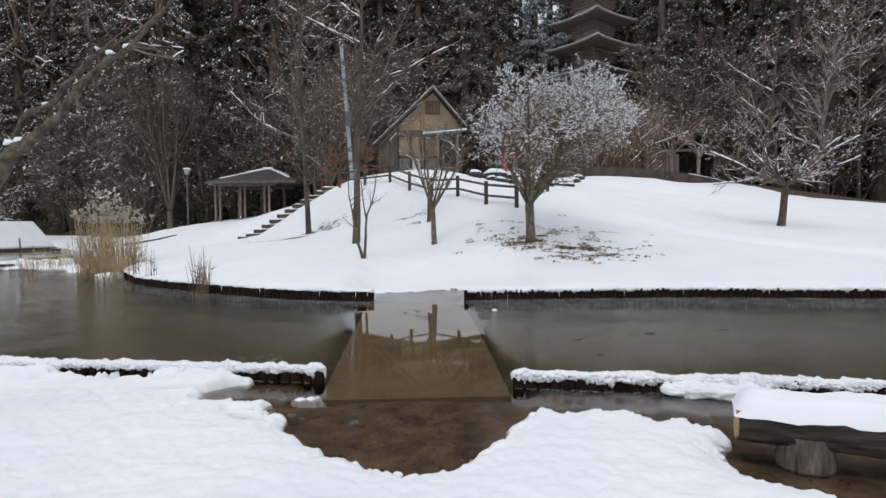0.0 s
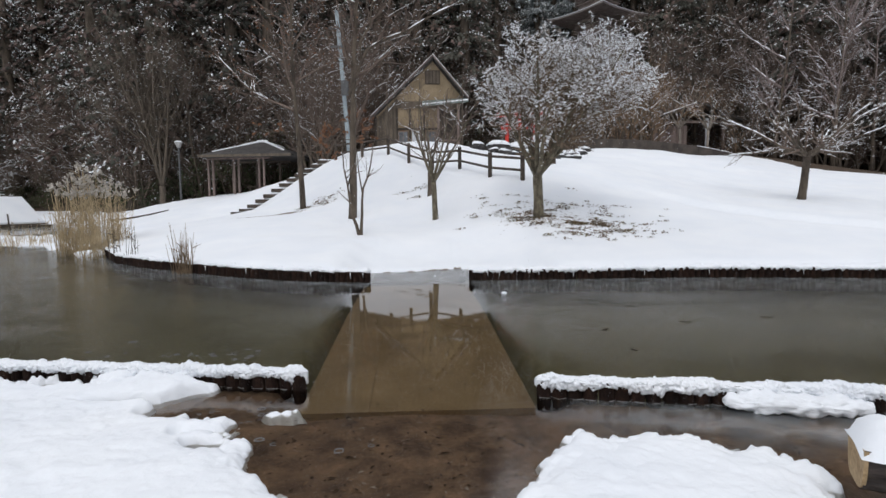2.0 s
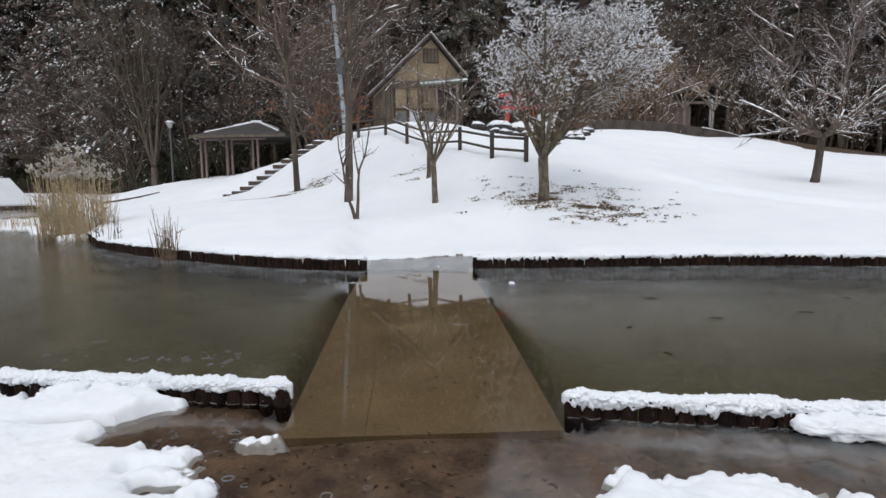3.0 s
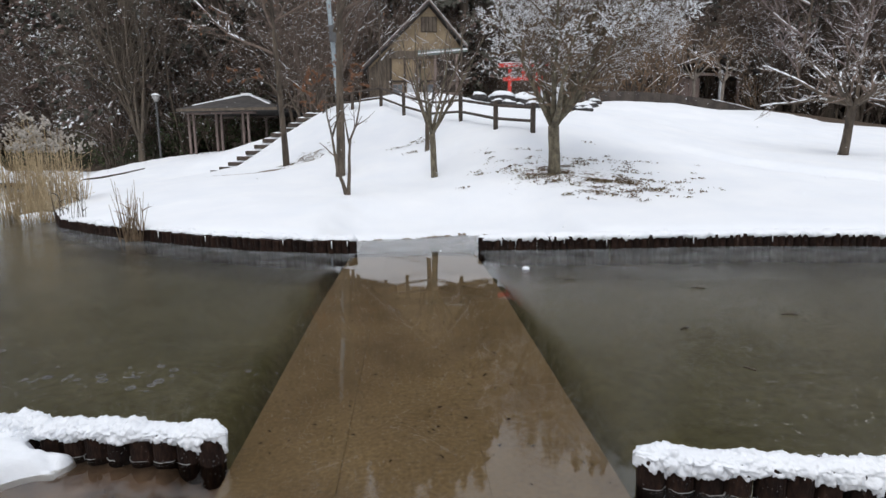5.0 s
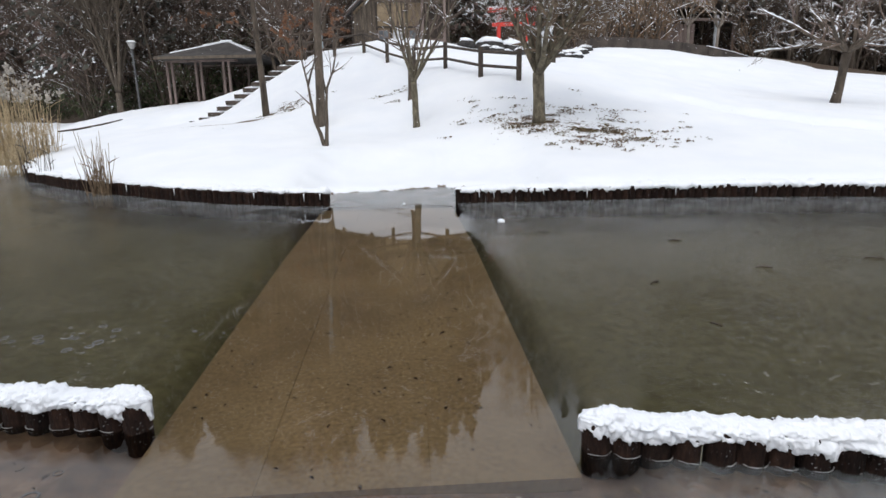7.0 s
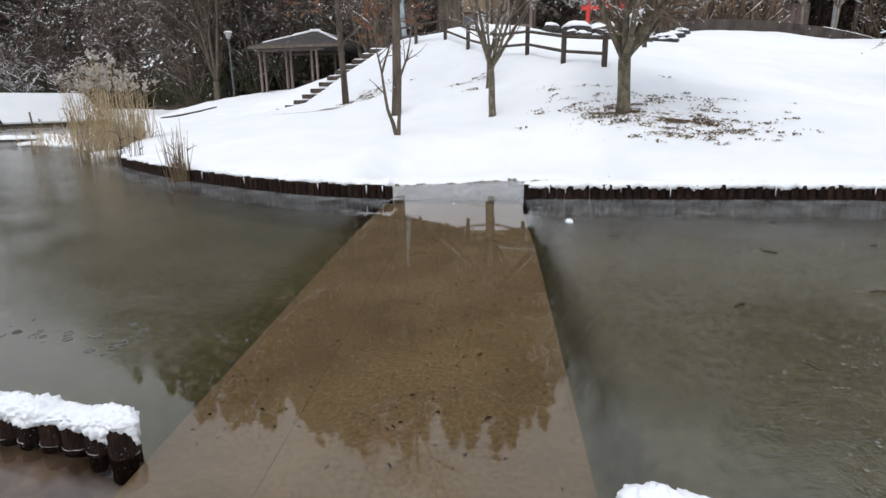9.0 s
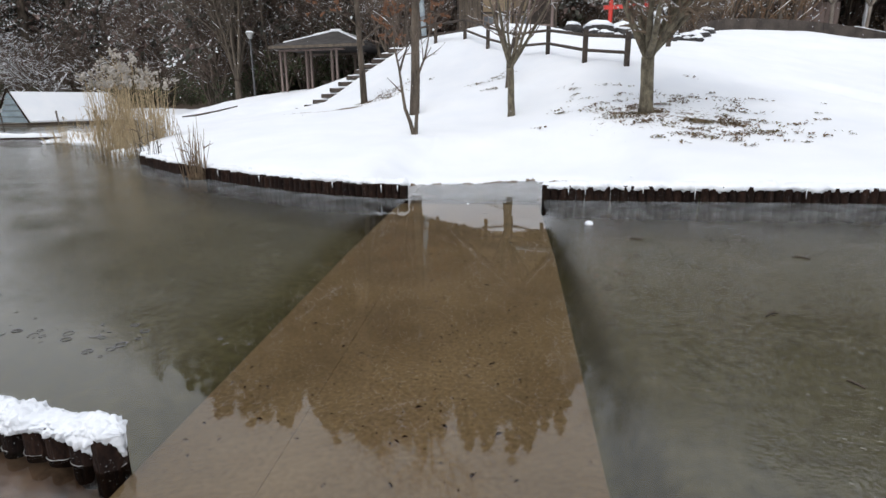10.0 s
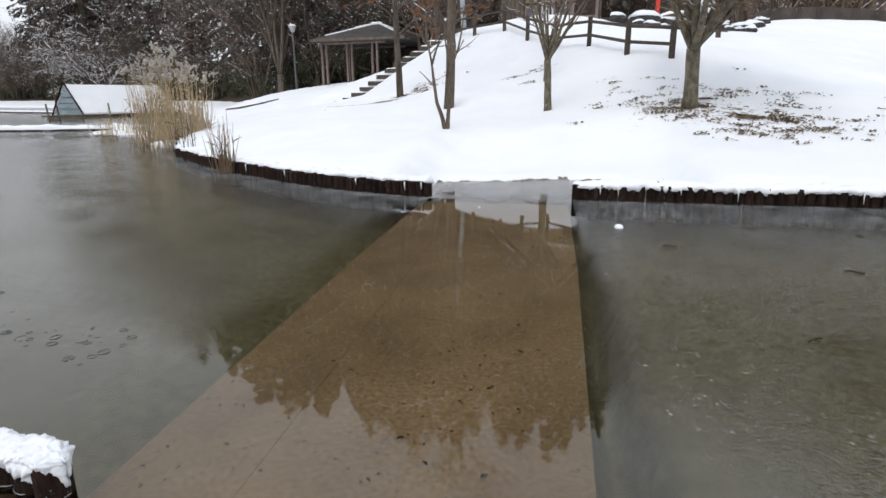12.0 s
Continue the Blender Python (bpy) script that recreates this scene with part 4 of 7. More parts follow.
def build_undergrowth():
    rng = random.Random(31)
    bare = [thicket_meshes(300 + k, h, n, s, w, t) for k, (h, n, s, w, t) in enumerate([(8, 7, 0.4, 0.10, TWIG), (10, 5, 0.3, 0.14, TWIG), (6, 8, 0.6, 0.12, TWIG), (11, 6, 0.35, 0.2, TWIG), (5, 9, 0.6, 0.1, RUST_TWIG), (7, 6, 0.5, 0.5, TWIG)])]
    green = [shrub_mesh(400 + k, w, h, 1500, 0.13, (SHRUB, CEDAR_BROWN, SNOW), s) for k, (w, h, s) in enumerate([(3.4, 2.6, 0.03), (4.2, 3.6, 0.05), (3.0, 4.4, 0.04), (5.0, 5.0, 0.07)])]

    def bush(k, x, y, s, label="leafless thicket of rising stems at the wood's edge"):
        ob = thing("bare_bush", label, "bush", "bare bushes at the wood's edge", at=pose(x, y, z_of(x, y) - 0.05, 0, 0, rng.uniform(0, 360)) @ Matrix.Scale(s, 4))
        mesh_part("trunk", bare[k][0], ob)
        mesh_part("crown", bare[k][1], ob)
        if bare[k][2]:
            tagged(mesh_part("snow", bare[k][2], ob), kind="stuff")

    def leafy(k, x, y, s):
        ob = thing("evergreen_bush", "dark green bush in front of the cedars", "bush", "evergreen bushes at the wood's edge", at=pose(x, y, z_of(x, y) - 0.1, 0, 0, rng.uniform(0, 360)) @ Matrix.Scale(s, 4))
        tagged(mesh_part("foliage", green[k], ob), kind="stuff")

    # the edge of the wood, from the far left shore round behind the house to the right
    x = -125.0
    while x < 48:
        edge = max(float(north_shore(x)) + 10.5, 52.5) if x < -5 else 59.0 if x < 10 else 57.0 if x < 30 else 47.5
        for _ in range(3):
            px, py = x + rng.uniform(-1.5, 1.5), edge + rng.uniform(-1.5, 3.5)
            if abs(px) < 44 + py * 0.9:
                k = rng.choice((0, 1, 2, 3, 1, 3))
                most = max(skyline(px, py) - z_of(px, py), 3.0) / (8, 10, 6, 11)[k]
                if 0.17 * py < px < 0.41 * py:
                    most = 0.75                    # low in front of the pagoda
                bush(k, px, py, min(rng.uniform(0.9, 1.7), most))
        if x < -6:
            leafy(rng.randrange(4), x + rng.uniform(-1, 1), edge - rng.uniform(0.5, 2.5), rng.uniform(0.7, 1.1))
            leafy(rng.randrange(4), x + rng.uniform(-1, 1), edge + rng.uniform(0.5, 2.5), rng.uniform(0.8, 1.2))
        elif x < 30:
            leafy(rng.randrange(4), x + rng.uniform(-1, 1), edge + rng.uniform(-1, 2.5), rng.uniform(0.8, 1.1))
        x += 2.6 if x > -30 else 4.2
    # between the gazebo and the house, and the russet trees by the shed
    for px, py, k, s in ((-7.0, 42, 0, 1.25), (-6.6, 46, 1, 1.25), (-8.5, 46, 3, 1.3), (-6.5, 50, 1, 1.5), (-11, 53, 3, 1.2),
                         (-23.5, 50, 3, 1.0), (-16.0, 53.5, 1, 1.1), (-25.0, 51, 0, 1.0), (-19.5, 51.5, 0, 0.9),
                         (12.8, 40.8, 4, 1.25), (15.0, 41.6, 4, 1.45), (16.8, 42.5, 4, 1.35), (18.0, 43.6, 4, 1.2), (27.5, 47.5, 4, 1.15), (10.8, 39.8, 4, 1.1), (27.2, 45.5, 5, 1.0),
                         (32.0, 47, 5, 1.3), (35, 45.8, 3, 1.3), (30.3, 49, 0, 1.45), (37.5, 46, 5, 1.55), (40.5, 45, 3, 1.35), (25.0, 52.5, 3, 1.2), (33.5, 50, 1, 1.3), (38, 50, 3, 1.4)):
        bush(k, px, py, s, "snow-flecked leafless bush beside the clearing")


build_woods()
build_bank_trees()
build_undergrowth()

# ---- timber edging of the pond ----


def stake_meshes():
    """Short round timbers with furrowed, slightly flattened sides and a worn top."""
    made = []
    for k in range(6):
        verts, faces, n, rings = [], [], 18, (-0.5, -0.2, -0.13, -0.06, -0.018, 0.0)
        for z in rings:
            for q in range(n):
                a = 2 * math.pi * q / n
                c, d = math.cos(a), math.sin(a)
                g = 0.065 * (1 + 0.07 * noise.noise(Vector((c * 1.2 + 9 * k, d * 1.2, z * 2))) + 0.07 * noise.noise(Vector((c * 5 + 9 * k, d * 5, z * 3))))
                g *= 0.90 if z == 0.0 else 1.0
                verts.append((c * g, d * g, z + (0.012 * noise.noise(Vector((c * 2 + 9 * k, d * 2, 4))) if z > -0.05 else 0)))
        for r in range(len(rings) - 1):
            for q in range(n):
                faces.append((r * n + q, r * n + (q + 1) % n, (r + 1) * n + (q + 1) % n, (r + 1) * n + q))
        faces.append(tuple((len(rings) - 1) * n + q for q in range(n)))
        made.append(mesh_of("stake", verts, faces, (STAKE,)))
    return made


STAKES = stake_meshes()


def stake_row(label, line, top, seed):
    """Round stakes side by side along a line (a function of x), from its first x to its last."""
    rng = random.Random(seed)
    shore, x, end = line
    ob = thing("timber_edging", label, "edging", "timber edging of the pond")
    while (x < end) if end > line[1] else (x > end):
        y = float(shore(x))
        h = top + rng.uniform(-0.02, 0.015)
        mesh_part("stake", STAKES[rng.randrange(6)], ob, at=pose(x, y + rng.uniform(-0.008, 0.008), h, rng.uniform(-2, 2), rng.uniform(-2, 2), rng.uniform(0, 360)))
        slope = (float(shore(x + 0.05)) - float(shore(x - 0.05))) / 0.1
        x += (0.130 / math.sqrt(1 + slope * slope)) * (1 if end > line[1] else -1)
    return ob


def snow_ridge(label, shore, x0, x1, z, width, thick, seed, droop=0.035, piece=0.018, across=16, crumb=1.0):
    """A lumpy roll of snow lying along the tops of the stakes."""
    verts, faces = [], []
    steps = int(abs(x1 - x0) / piece)
    for k in range(steps + 1):
        x = x0 + (x1 - x0) * k / steps
        y = float(shore(x))
        end = min(1.0, min(k, steps - k) * piece / 0.07)
        swell = math.sqrt(end) * (0.85 + 0.42 * (float(value_noise(x * 5, seed, seed)) - 0.5) + 0.42 * (float(value_noise(x * 12, seed, seed + 4)) - 0.5))
        sag = 1 + 1.2 * max(0, float(value_noise(x * 9, 7, seed + 3)) - 0.45)
        for s in range(across):
            a = 2 * math.pi * s / across
            c, d = math.cos(a), math.sin(a)
            p = Vector((x, y + c * width, z + d * thick + seed))
            lump = 0.80 + 0.24 * noise.noise(p * 7) + crumb * (0.55 * abs(noise.noise(p * 13)) + 0.40 * abs(noise.noise(p * 27)) + 0.16 * noise.noise(p * 62) + 0.12 * noise.noise(p * 120))
            verts.append((x + crumb * 0.010 * noise.noise(p * 60 + Vector((5, 0, 0))), y + c * width * (0.75 + 0.25 * swell) * lump * math.sqrt(end), z + (d * thick * swell * lump if d > 0 else d * droop * lump * sag)))
    for k in range(steps):
        for s in range(across):
            a, b = k * across + s, k * across + (s + 1) % across
            faces.append((a, a + across, b + across, b))
    faces.append(tuple(range(across)))
    faces.append(tuple(steps * across + s for s in reversed(range(across))))
    return tagged(new("snow_ridge", mesh_of("snow_ridge", verts, faces, (SNOW,), smooth=True)), label, "snow", kind="stuff")


stake_row("row of dark wet stakes edging the far bank, capped with snow", (north_shore, -1.06, -10.5), 0.22, 1)
stake_row("row of dark wet stakes edging the far bank, capped with snow", (north_shore, 1.17, 20.0), 0.22, 2)
stake_row("row of short round stakes at the near bank, under thick snow", (south_shore, -1.09, -8.0), 0.15, 3)
stake_row("row of short round stakes at the near bank, under thick snow", (south_shore, 1.10, 8.0), 0.16, 4)
snow_ridge("lumpy snow lying on the near stakes", south_shore, -1.01, -6.2, 0.148, 0.082, 0.060, 61, 0.056, 0.0062, 56)
snow_ridge("lumpy snow lying on the near stakes", south_shore, 1.02, 6.2, 0.148, 0.082, 0.064, 62, 0.060, 0.0062, 56)
snow_ridge("snow lip hanging over the far stakes", lambda x: north_shore(x) + 0.17 - 0.06 * float(step(-5.5, -9, x)), -1.0, -10.5, 0.225, 0.175, 0.085, 63, 0.05, 0.02, 16, 0.6)
snow_ridge("snow lip hanging over the far stakes", lambda x: north_shore(x) + 0.08, 1.10, 20.0, 0.215, 0.18, 0.10, 64, 0.075, 0.02, 16, 0.35)


def build_ford():
    """The drowned concrete ford: slabs laid end to end."""
    ob = thing("ford", "submerged concrete ford, silted brown, under shallow water", "path", kind="structure")
    edges = [5.55, 9.6, 12.6]
    for a, b in zip(edges, edges[1:]):
        for x0, x1 in ((-1.0, -0.7754), (-0.775, -0.4175), (-0.415, 0.3393), (0.34, 1.0)):
            bm = bmesh.new()
            box(bm, (x0, a + 0.002, -0.45), (x1, b - 0.002, -0.055))
            for v in bm.verts:
                v.co.x = v.co.x * (1.0 + 0.020 * min(v.co.y - 5.55, 4.05)) - 0.004 * (v.co.y - 5.55)
            part("slab", bm, SLAB, ob)


build_ford()


# ---- buildings ----
PLASTER = surface("yellow_plaster", (0.25, 0.186, 0.112), (0.37, 0.282, 0.178), 1.2, 20, 0.85, 0.2, 0.01, vary=0.05)
SHINGLE = surface("dark_roofing", (0.03, 0.028, 0.027), (0.08, 0.072, 0.068), 3, 30, 0.8, 0.3, 0.01, vary=0.1)
COPPER = surface("green_copper_sheet", (0.10, 0.135, 0.125), (0.20, 0.245, 0.225), 3, 30, 0.6, 0.2, 0.005, vary=0.05)
GLASS = surface("dim_window_glass", (0.10, 0.11, 0.12), (0.18, 0.19, 0.20), 1.0, 5, 0.12, 0, vary=0.1)
POST = surface("pale_weathered_post", (0.15, 0.110, 0.094), (0.28, 0.215, 0.19), 4, 40, 0.85, 0.4, 0.006, stretch=(1, 1, 0.2), vary=0.12)


def sheet_roof(bm, corners, thick):
    """A roof plane: four corners, thickened downwards."""
    top = [bm.verts.new(c) for c in corners]
    low = [bm.verts.new((c[0], c[1], c[2] - thick)) for c in corners]
    bm.faces.new(top)
    bm.faces.new(list(reversed(low)))
    for k in range(4):
        bm.faces.new((top[k], low[k], low[(k + 1) % 4], top[(k + 1) % 4]))
    bmesh.ops.recalc_face_normals(bm, faces=bm.faces)
    return bm


def build_house():
    y0, g = 42.0, 4.7
    ob = thing("house", "yellow plastered house with a steep gable above the slope", "house", at=Matrix.Translation((0.0, 0.02, -0.21)) @ Matrix.Scale(1.12, 4))
    bm = bmesh.new()
    prof = [(-2.9, g - 0.8), (3.4, g - 0.8), (3.4, 9.35), (1.3, 11.9), (-2.9, 7.95)]
    f = [bm.verts.new((x, y0, z)) for x, z in prof]
    b = [bm.verts.new((x, y0 + 8, z)) for x, z in prof]
    bm.faces.new(f)
    bm.faces.new(list(reversed(b)))
    for k in range(5):
        bm.faces.new((f[k], b[k], b[(k + 1) % 5], f[(k + 1) % 5]))
    bmesh.ops.recalc_face_normals(bm, faces=bm.faces)
    part("wall", bm, PLASTER, ob)
    part("roof", sheet_roof(bmesh.new(), [(1.3, y0 - 0.6, 12.22), (1.3, y0 + 8.4, 12.22), (-3.25, y0 + 8.4, 7.85), (-3.25, y0 - 0.6, 7.85)], 0.22), SHINGLE, ob)
    part("roof", sheet_roof(bmesh.new(), [(1.3, y0 - 0.6, 12.22), (3.85, y0 - 0.6, 9.2), (3.85, y0 + 8.4, 9.2), (1.3, y0 + 8.4, 12.22)], 0.22), SHINGLE, ob)
    part("bargeboard", sheet_roof(bmesh.new(), [(1.3, y0 - 0.66, 12.24), (1.3, y0 - 0.61, 12.24), (-3.25, y0 - 0.61, 7.87), (-3.25, y0 - 0.66, 7.87)], 0.12), POST, ob, "pale board along the gable's edge")
    part("bargeboard", sheet_roof(bmesh.new(), [(1.3, y0 - 0.66, 12.24), (3.85, y0 - 0.66, 9.22), (3.85, y0 - 0.61, 9.22), (1.3, y0 - 0.61, 12.24)], 0.12), POST, ob, "pale board along the gable's edge")
    for side, xe, ze in ((-1, -3.25, 7.87), (1, 3.85, 9.22)):
        part("snow_edge", sheet_roof(bmesh.new(), [(1.3, y0 - 0.68, 12.28), (1.3, y0 - 0.6, 12.28), (xe, y0 - 0.6, ze + 0.05), (xe, y0 - 0.68, ze + 0.05)], 0.03), SNOW, ob, "line of snow along the verge")
    win = part("gable_window", boxed((0.72, y0 - 0.06, 10.25), (1.82, y0 - 0.01, 11.25)), FENCE, ob, "brown shuttered window in the gable")
    for k in range(4):
        part("slat", boxed((0.78 + 0.26 * k, y0 - 0.10, 10.3), (0.97 + 0.26 * k, y0 - 0.065, 11.2), None, 0.006), TIMBER, win)
    # the wing under the long slope is boarded, the rest plaster between posts
    for k in range(9):
        x = -2.88 + 0.165 * k
        part("board", boxed((x, y0 - 0.045, g - 0.8), (x + 0.155, y0 - 0.004, 7.85 + 0.94 * (0.165 * k)), None, 0.006), TIMBER, ob)
    for x, z1 in ((-2.92, 7.9), (-1.36, 9.2), (-0.42, 8.5), (0.62, 8.5), (1.72, 8.5), (3.34, 9.2)):
        part("post", boxed((x - 0.07, y0 - 0.10, g - 0.8), (x + 0.07, y0 - 0.006, z1), None, 0.01), FENCE, ob, "dark timber of the frame")
    # a broad grey-brown band across the front
    part("beam", boxed((-1.43, y0 - 0.13, 8.52), (3.41, y0 - 0.108, 9.02), None, 0.01), TIMBER, ob, "broad grey-brown band between the storeys")
    part("beam", boxed((-1.3, y0 - 0.125, 6.95), (1.66, y0 - 0.104, 7.1), None, 0.006), FENCE, ob)
    part("canopy", sheet_roof(bmesh.new(), [(0.5, y0 - 0.14, 9.05), (3.75, y0 - 0.14, 9.25), (3.75, y0 - 1.4, 8.85), (0.5, y0 - 1.4, 8.55)], 0.12), COPPER, ob, "green copper canopy between the storeys")
    part("snow_edge", sheet_roof(bmesh.new(), [(0.5, y0 - 1.15, 8.69), (3.75, y0 - 1.15, 8.99), (3.75, y0 - 1.42, 8.91), (0.5, y0 - 1.42, 8.61)], 0.05), SNOW, ob, "snow along the canopy's edge")
    # the veranda's shadowed recess, put in as a flat dark panel
    part("veranda_wall", boxed((1.8, y0 - 0.05, g - 0.8), (3.26, y0 - 0.008, 8.5)), FENCE, ob, "dark panel standing for the shade under the canopy")
    for x in (1.62, 3.05):
        part("post", boxed((x - 0.08, y0 - 1.3, g - 0.8), (x + 0.08, y0 - 1.14, 8.6), None, 0.012), POST, ob, "pale post of the veranda")
    part("handrail", boxed((1.6, y0 - 1.27, 6.02), (3.1, y0 - 1.17, 6.14), None, 0.01), POST, ob)
    for k in range(8):
        x = 1.78 + 0.16 * k
        part("baluster", boxed((x - 0.025, y0 - 1.245, g - 0.4), (x + 0.025, y0 - 1.195, 6.02), None, 0.004), POST, ob)
    door = part("door", boxed((-0.28, y0 - 0.12, g - 0.8), (0.46, y0 - 0.07, 6.9)), STONE, ob, "pale door")
    part("handle", boxed((0.33, y0 - 0.15, 5.6), (0.38, y0 - 0.122, 5.75), None, 0.004), DARK_STEEL, door)
    for x, w, z0, z1 in ((-0.92, 0.6, 5.9, 6.8), (1.16, 0.7, 5.7, 6.8)):
        fr = part("window", boxed((x - w / 2 - 0.06, y0 - 0.09, z0 - 0.06), (x + w / 2 + 0.06, y0 - 0.03, z1 + 0.06)), POST, ob)
        part("pane", boxed((x - w / 2, y0 - 0.11, z0), (x - 0.02, y0 - 0.095, z1), None, 0.003), GLASS, fr)
        part("pane", boxed((x + 0.02, y0 - 0.11, z0), (x + w / 2, y0 - 0.095, z1), None, 0.003), GLASS, fr)


def log_bar(a, b, r, material, parent, name, sides=10, label=""):
    """A round timber with slightly uneven girth and eased ends."""
    rng = random.Random(int(abs(a[0] * 131 + a[1] * 17 + a[2] * 7) * 10))
    t = Tubes()
    a, b = Vector(a), Vector(b)
    pts = [a, a.lerp(b, 0.02), a.lerp(b, 0.3), a.lerp(b, 0.65), a.lerp(b, 0.98), b]
    t.add(pts, [r * 0.86, r, r * rng.uniform(0.94, 1.04), r * rng.uniform(0.94, 1.04), r * 0.98, r * 0.84], sides)
    return mesh_part(name, t.mesh(name, material), parent, label)


def build_gazebo():
    cx, cy, g = -13.7, 47.4, 2.55
    ob = thing("gazebo", "open timber gazebo with a dark hipped roof partly under snow", "gazebo", at=pose(cx, cy, g, 0, 0, -8) @ Matrix.Scale(1.36, 4))
    for x in (-1.85, -0.3, 1.2):
        for dx, y, h in ((-0.14, -1.5, 0.06), (0.14, -1.5, 0.06), (-0.1, 1.5, 0.08)):
            part("post", boxed((x + dx - h, y - h, -0.6), (x + dx + h, y + h, 2.05), None, 0.015), POST, ob)
    part("beam", boxed((-2.0, -1.6, 1.92), (1.8, -1.4, 2.12)), POST, ob)
    part("beam", boxed((-2.0, 1.4, 1.92), (1.8, 1.6, 2.12)), POST, ob)
    xa, xb, e, z0, z1 = -2.1, 3.3, 2.4, 2.02, 3.05          # the eaves reach out further on one side
    ra, rb = 0.45, 0.85
    bm = bmesh.new()
    lo = [bm.verts.new(p) for p in ((xa, -e, z0), (xb, -e, z0), (xb, e, z0), (xa, e, z0))]
    lo2 = [bm.verts.new((v.co.x, v.co.y, z0 + 0.13)) for v in lo]
    hi = [bm.verts.new((ra, 0, z1)), bm.verts.new((rb, 0, z1))]
    for k in range(4):
        bm.faces.new((lo[k], lo[(k + 1) % 4], lo2[(k + 1) % 4], lo2[k]))
    bm.faces.new((lo2[0], lo2[1], hi[1], hi[0]))
    bm.faces.new((lo2[2], lo2[3], hi[0], hi[1]))
    bm.faces.new((lo2[1], lo2[2], hi[1]))
    bm.faces.new((lo2[3], lo2[0], hi[0]))
    bm.faces.new(lo[::-1])
    bmesh.ops.recalc_face_normals(bm, faces=bm.faces)
    part("roof", bm, SHINGLE, ob)
    part("fascia", boxed((xa - 0.03, -e - 0.04, z0 - 0.02), (xb + 0.03, -e - 0.003, z0 + 0.12), None, 0.006), TIMBER, ob, "grey board along the eaves")
    # thin snow along the hips and thicker at the peak
    for (x0, y0), x1, f0, f1, r in (((xa, -e), ra, 0.22, 1.0, 0.05), ((xb, -e), rb, 0.25, 1.0, 0.06), ((xa, -e), ra, 0.7, 1.0, 0.09)):
        ends = [(x0 + (x1 - x0) * f, y0 * (1 - f), z0 + 0.13 + (z1 - z0 - 0.13) * f) for f in (f0, f1)]
        log_bar(ends[0], ends[1], r, SNOW, ob, "snow_line", 8, "thin snow along the hip")
    log_bar((ra - 0.1, 0, z1 + 0.02), (rb + 0.1, 0, z1 + 0.02), 0.1, SNOW, ob, "snow_patch", 8, "snow left on the ridge")
    # snow on the short hip
    bm = bmesh.new()
    tri = [(rb + 0.35 * (xb - rb), -0.35 * e, z1 - 0.31), (rb + 0.35 * (xb - rb), 0.35 * e, z1 - 0.31), (rb, 0, z1 + 0.01)]
    top = [bm.verts.new((x, y, z + 0.06)) for x, y, z in tri]
    low = [bm.verts.new((x, y, z - 0.02)) for x, y, z in tri]
    bm.faces.new(top)
    bm.faces.new(low[::-1])
    for k in range(3):
        bm.faces.new((top[k], low[k], low[(k + 1) % 3], top[(k + 1) % 3]))
    bmesh.ops.recalc_face_normals(bm, faces=bm.faces)
    part("snow_patch", bm, SNOW, ob, "snow left on the roof")
    part("bench_rail", boxed((-0.9, 1.0, 0.35), (1.3, 1.35, 0.47)), TIMBER, ob)
    for x in (-0.7, 1.1):
        part("bench_leg", boxed((x - 0.06, 1.05, -0.4), (x + 0.06, 1.3, 0.35)), TIMBER, ob)


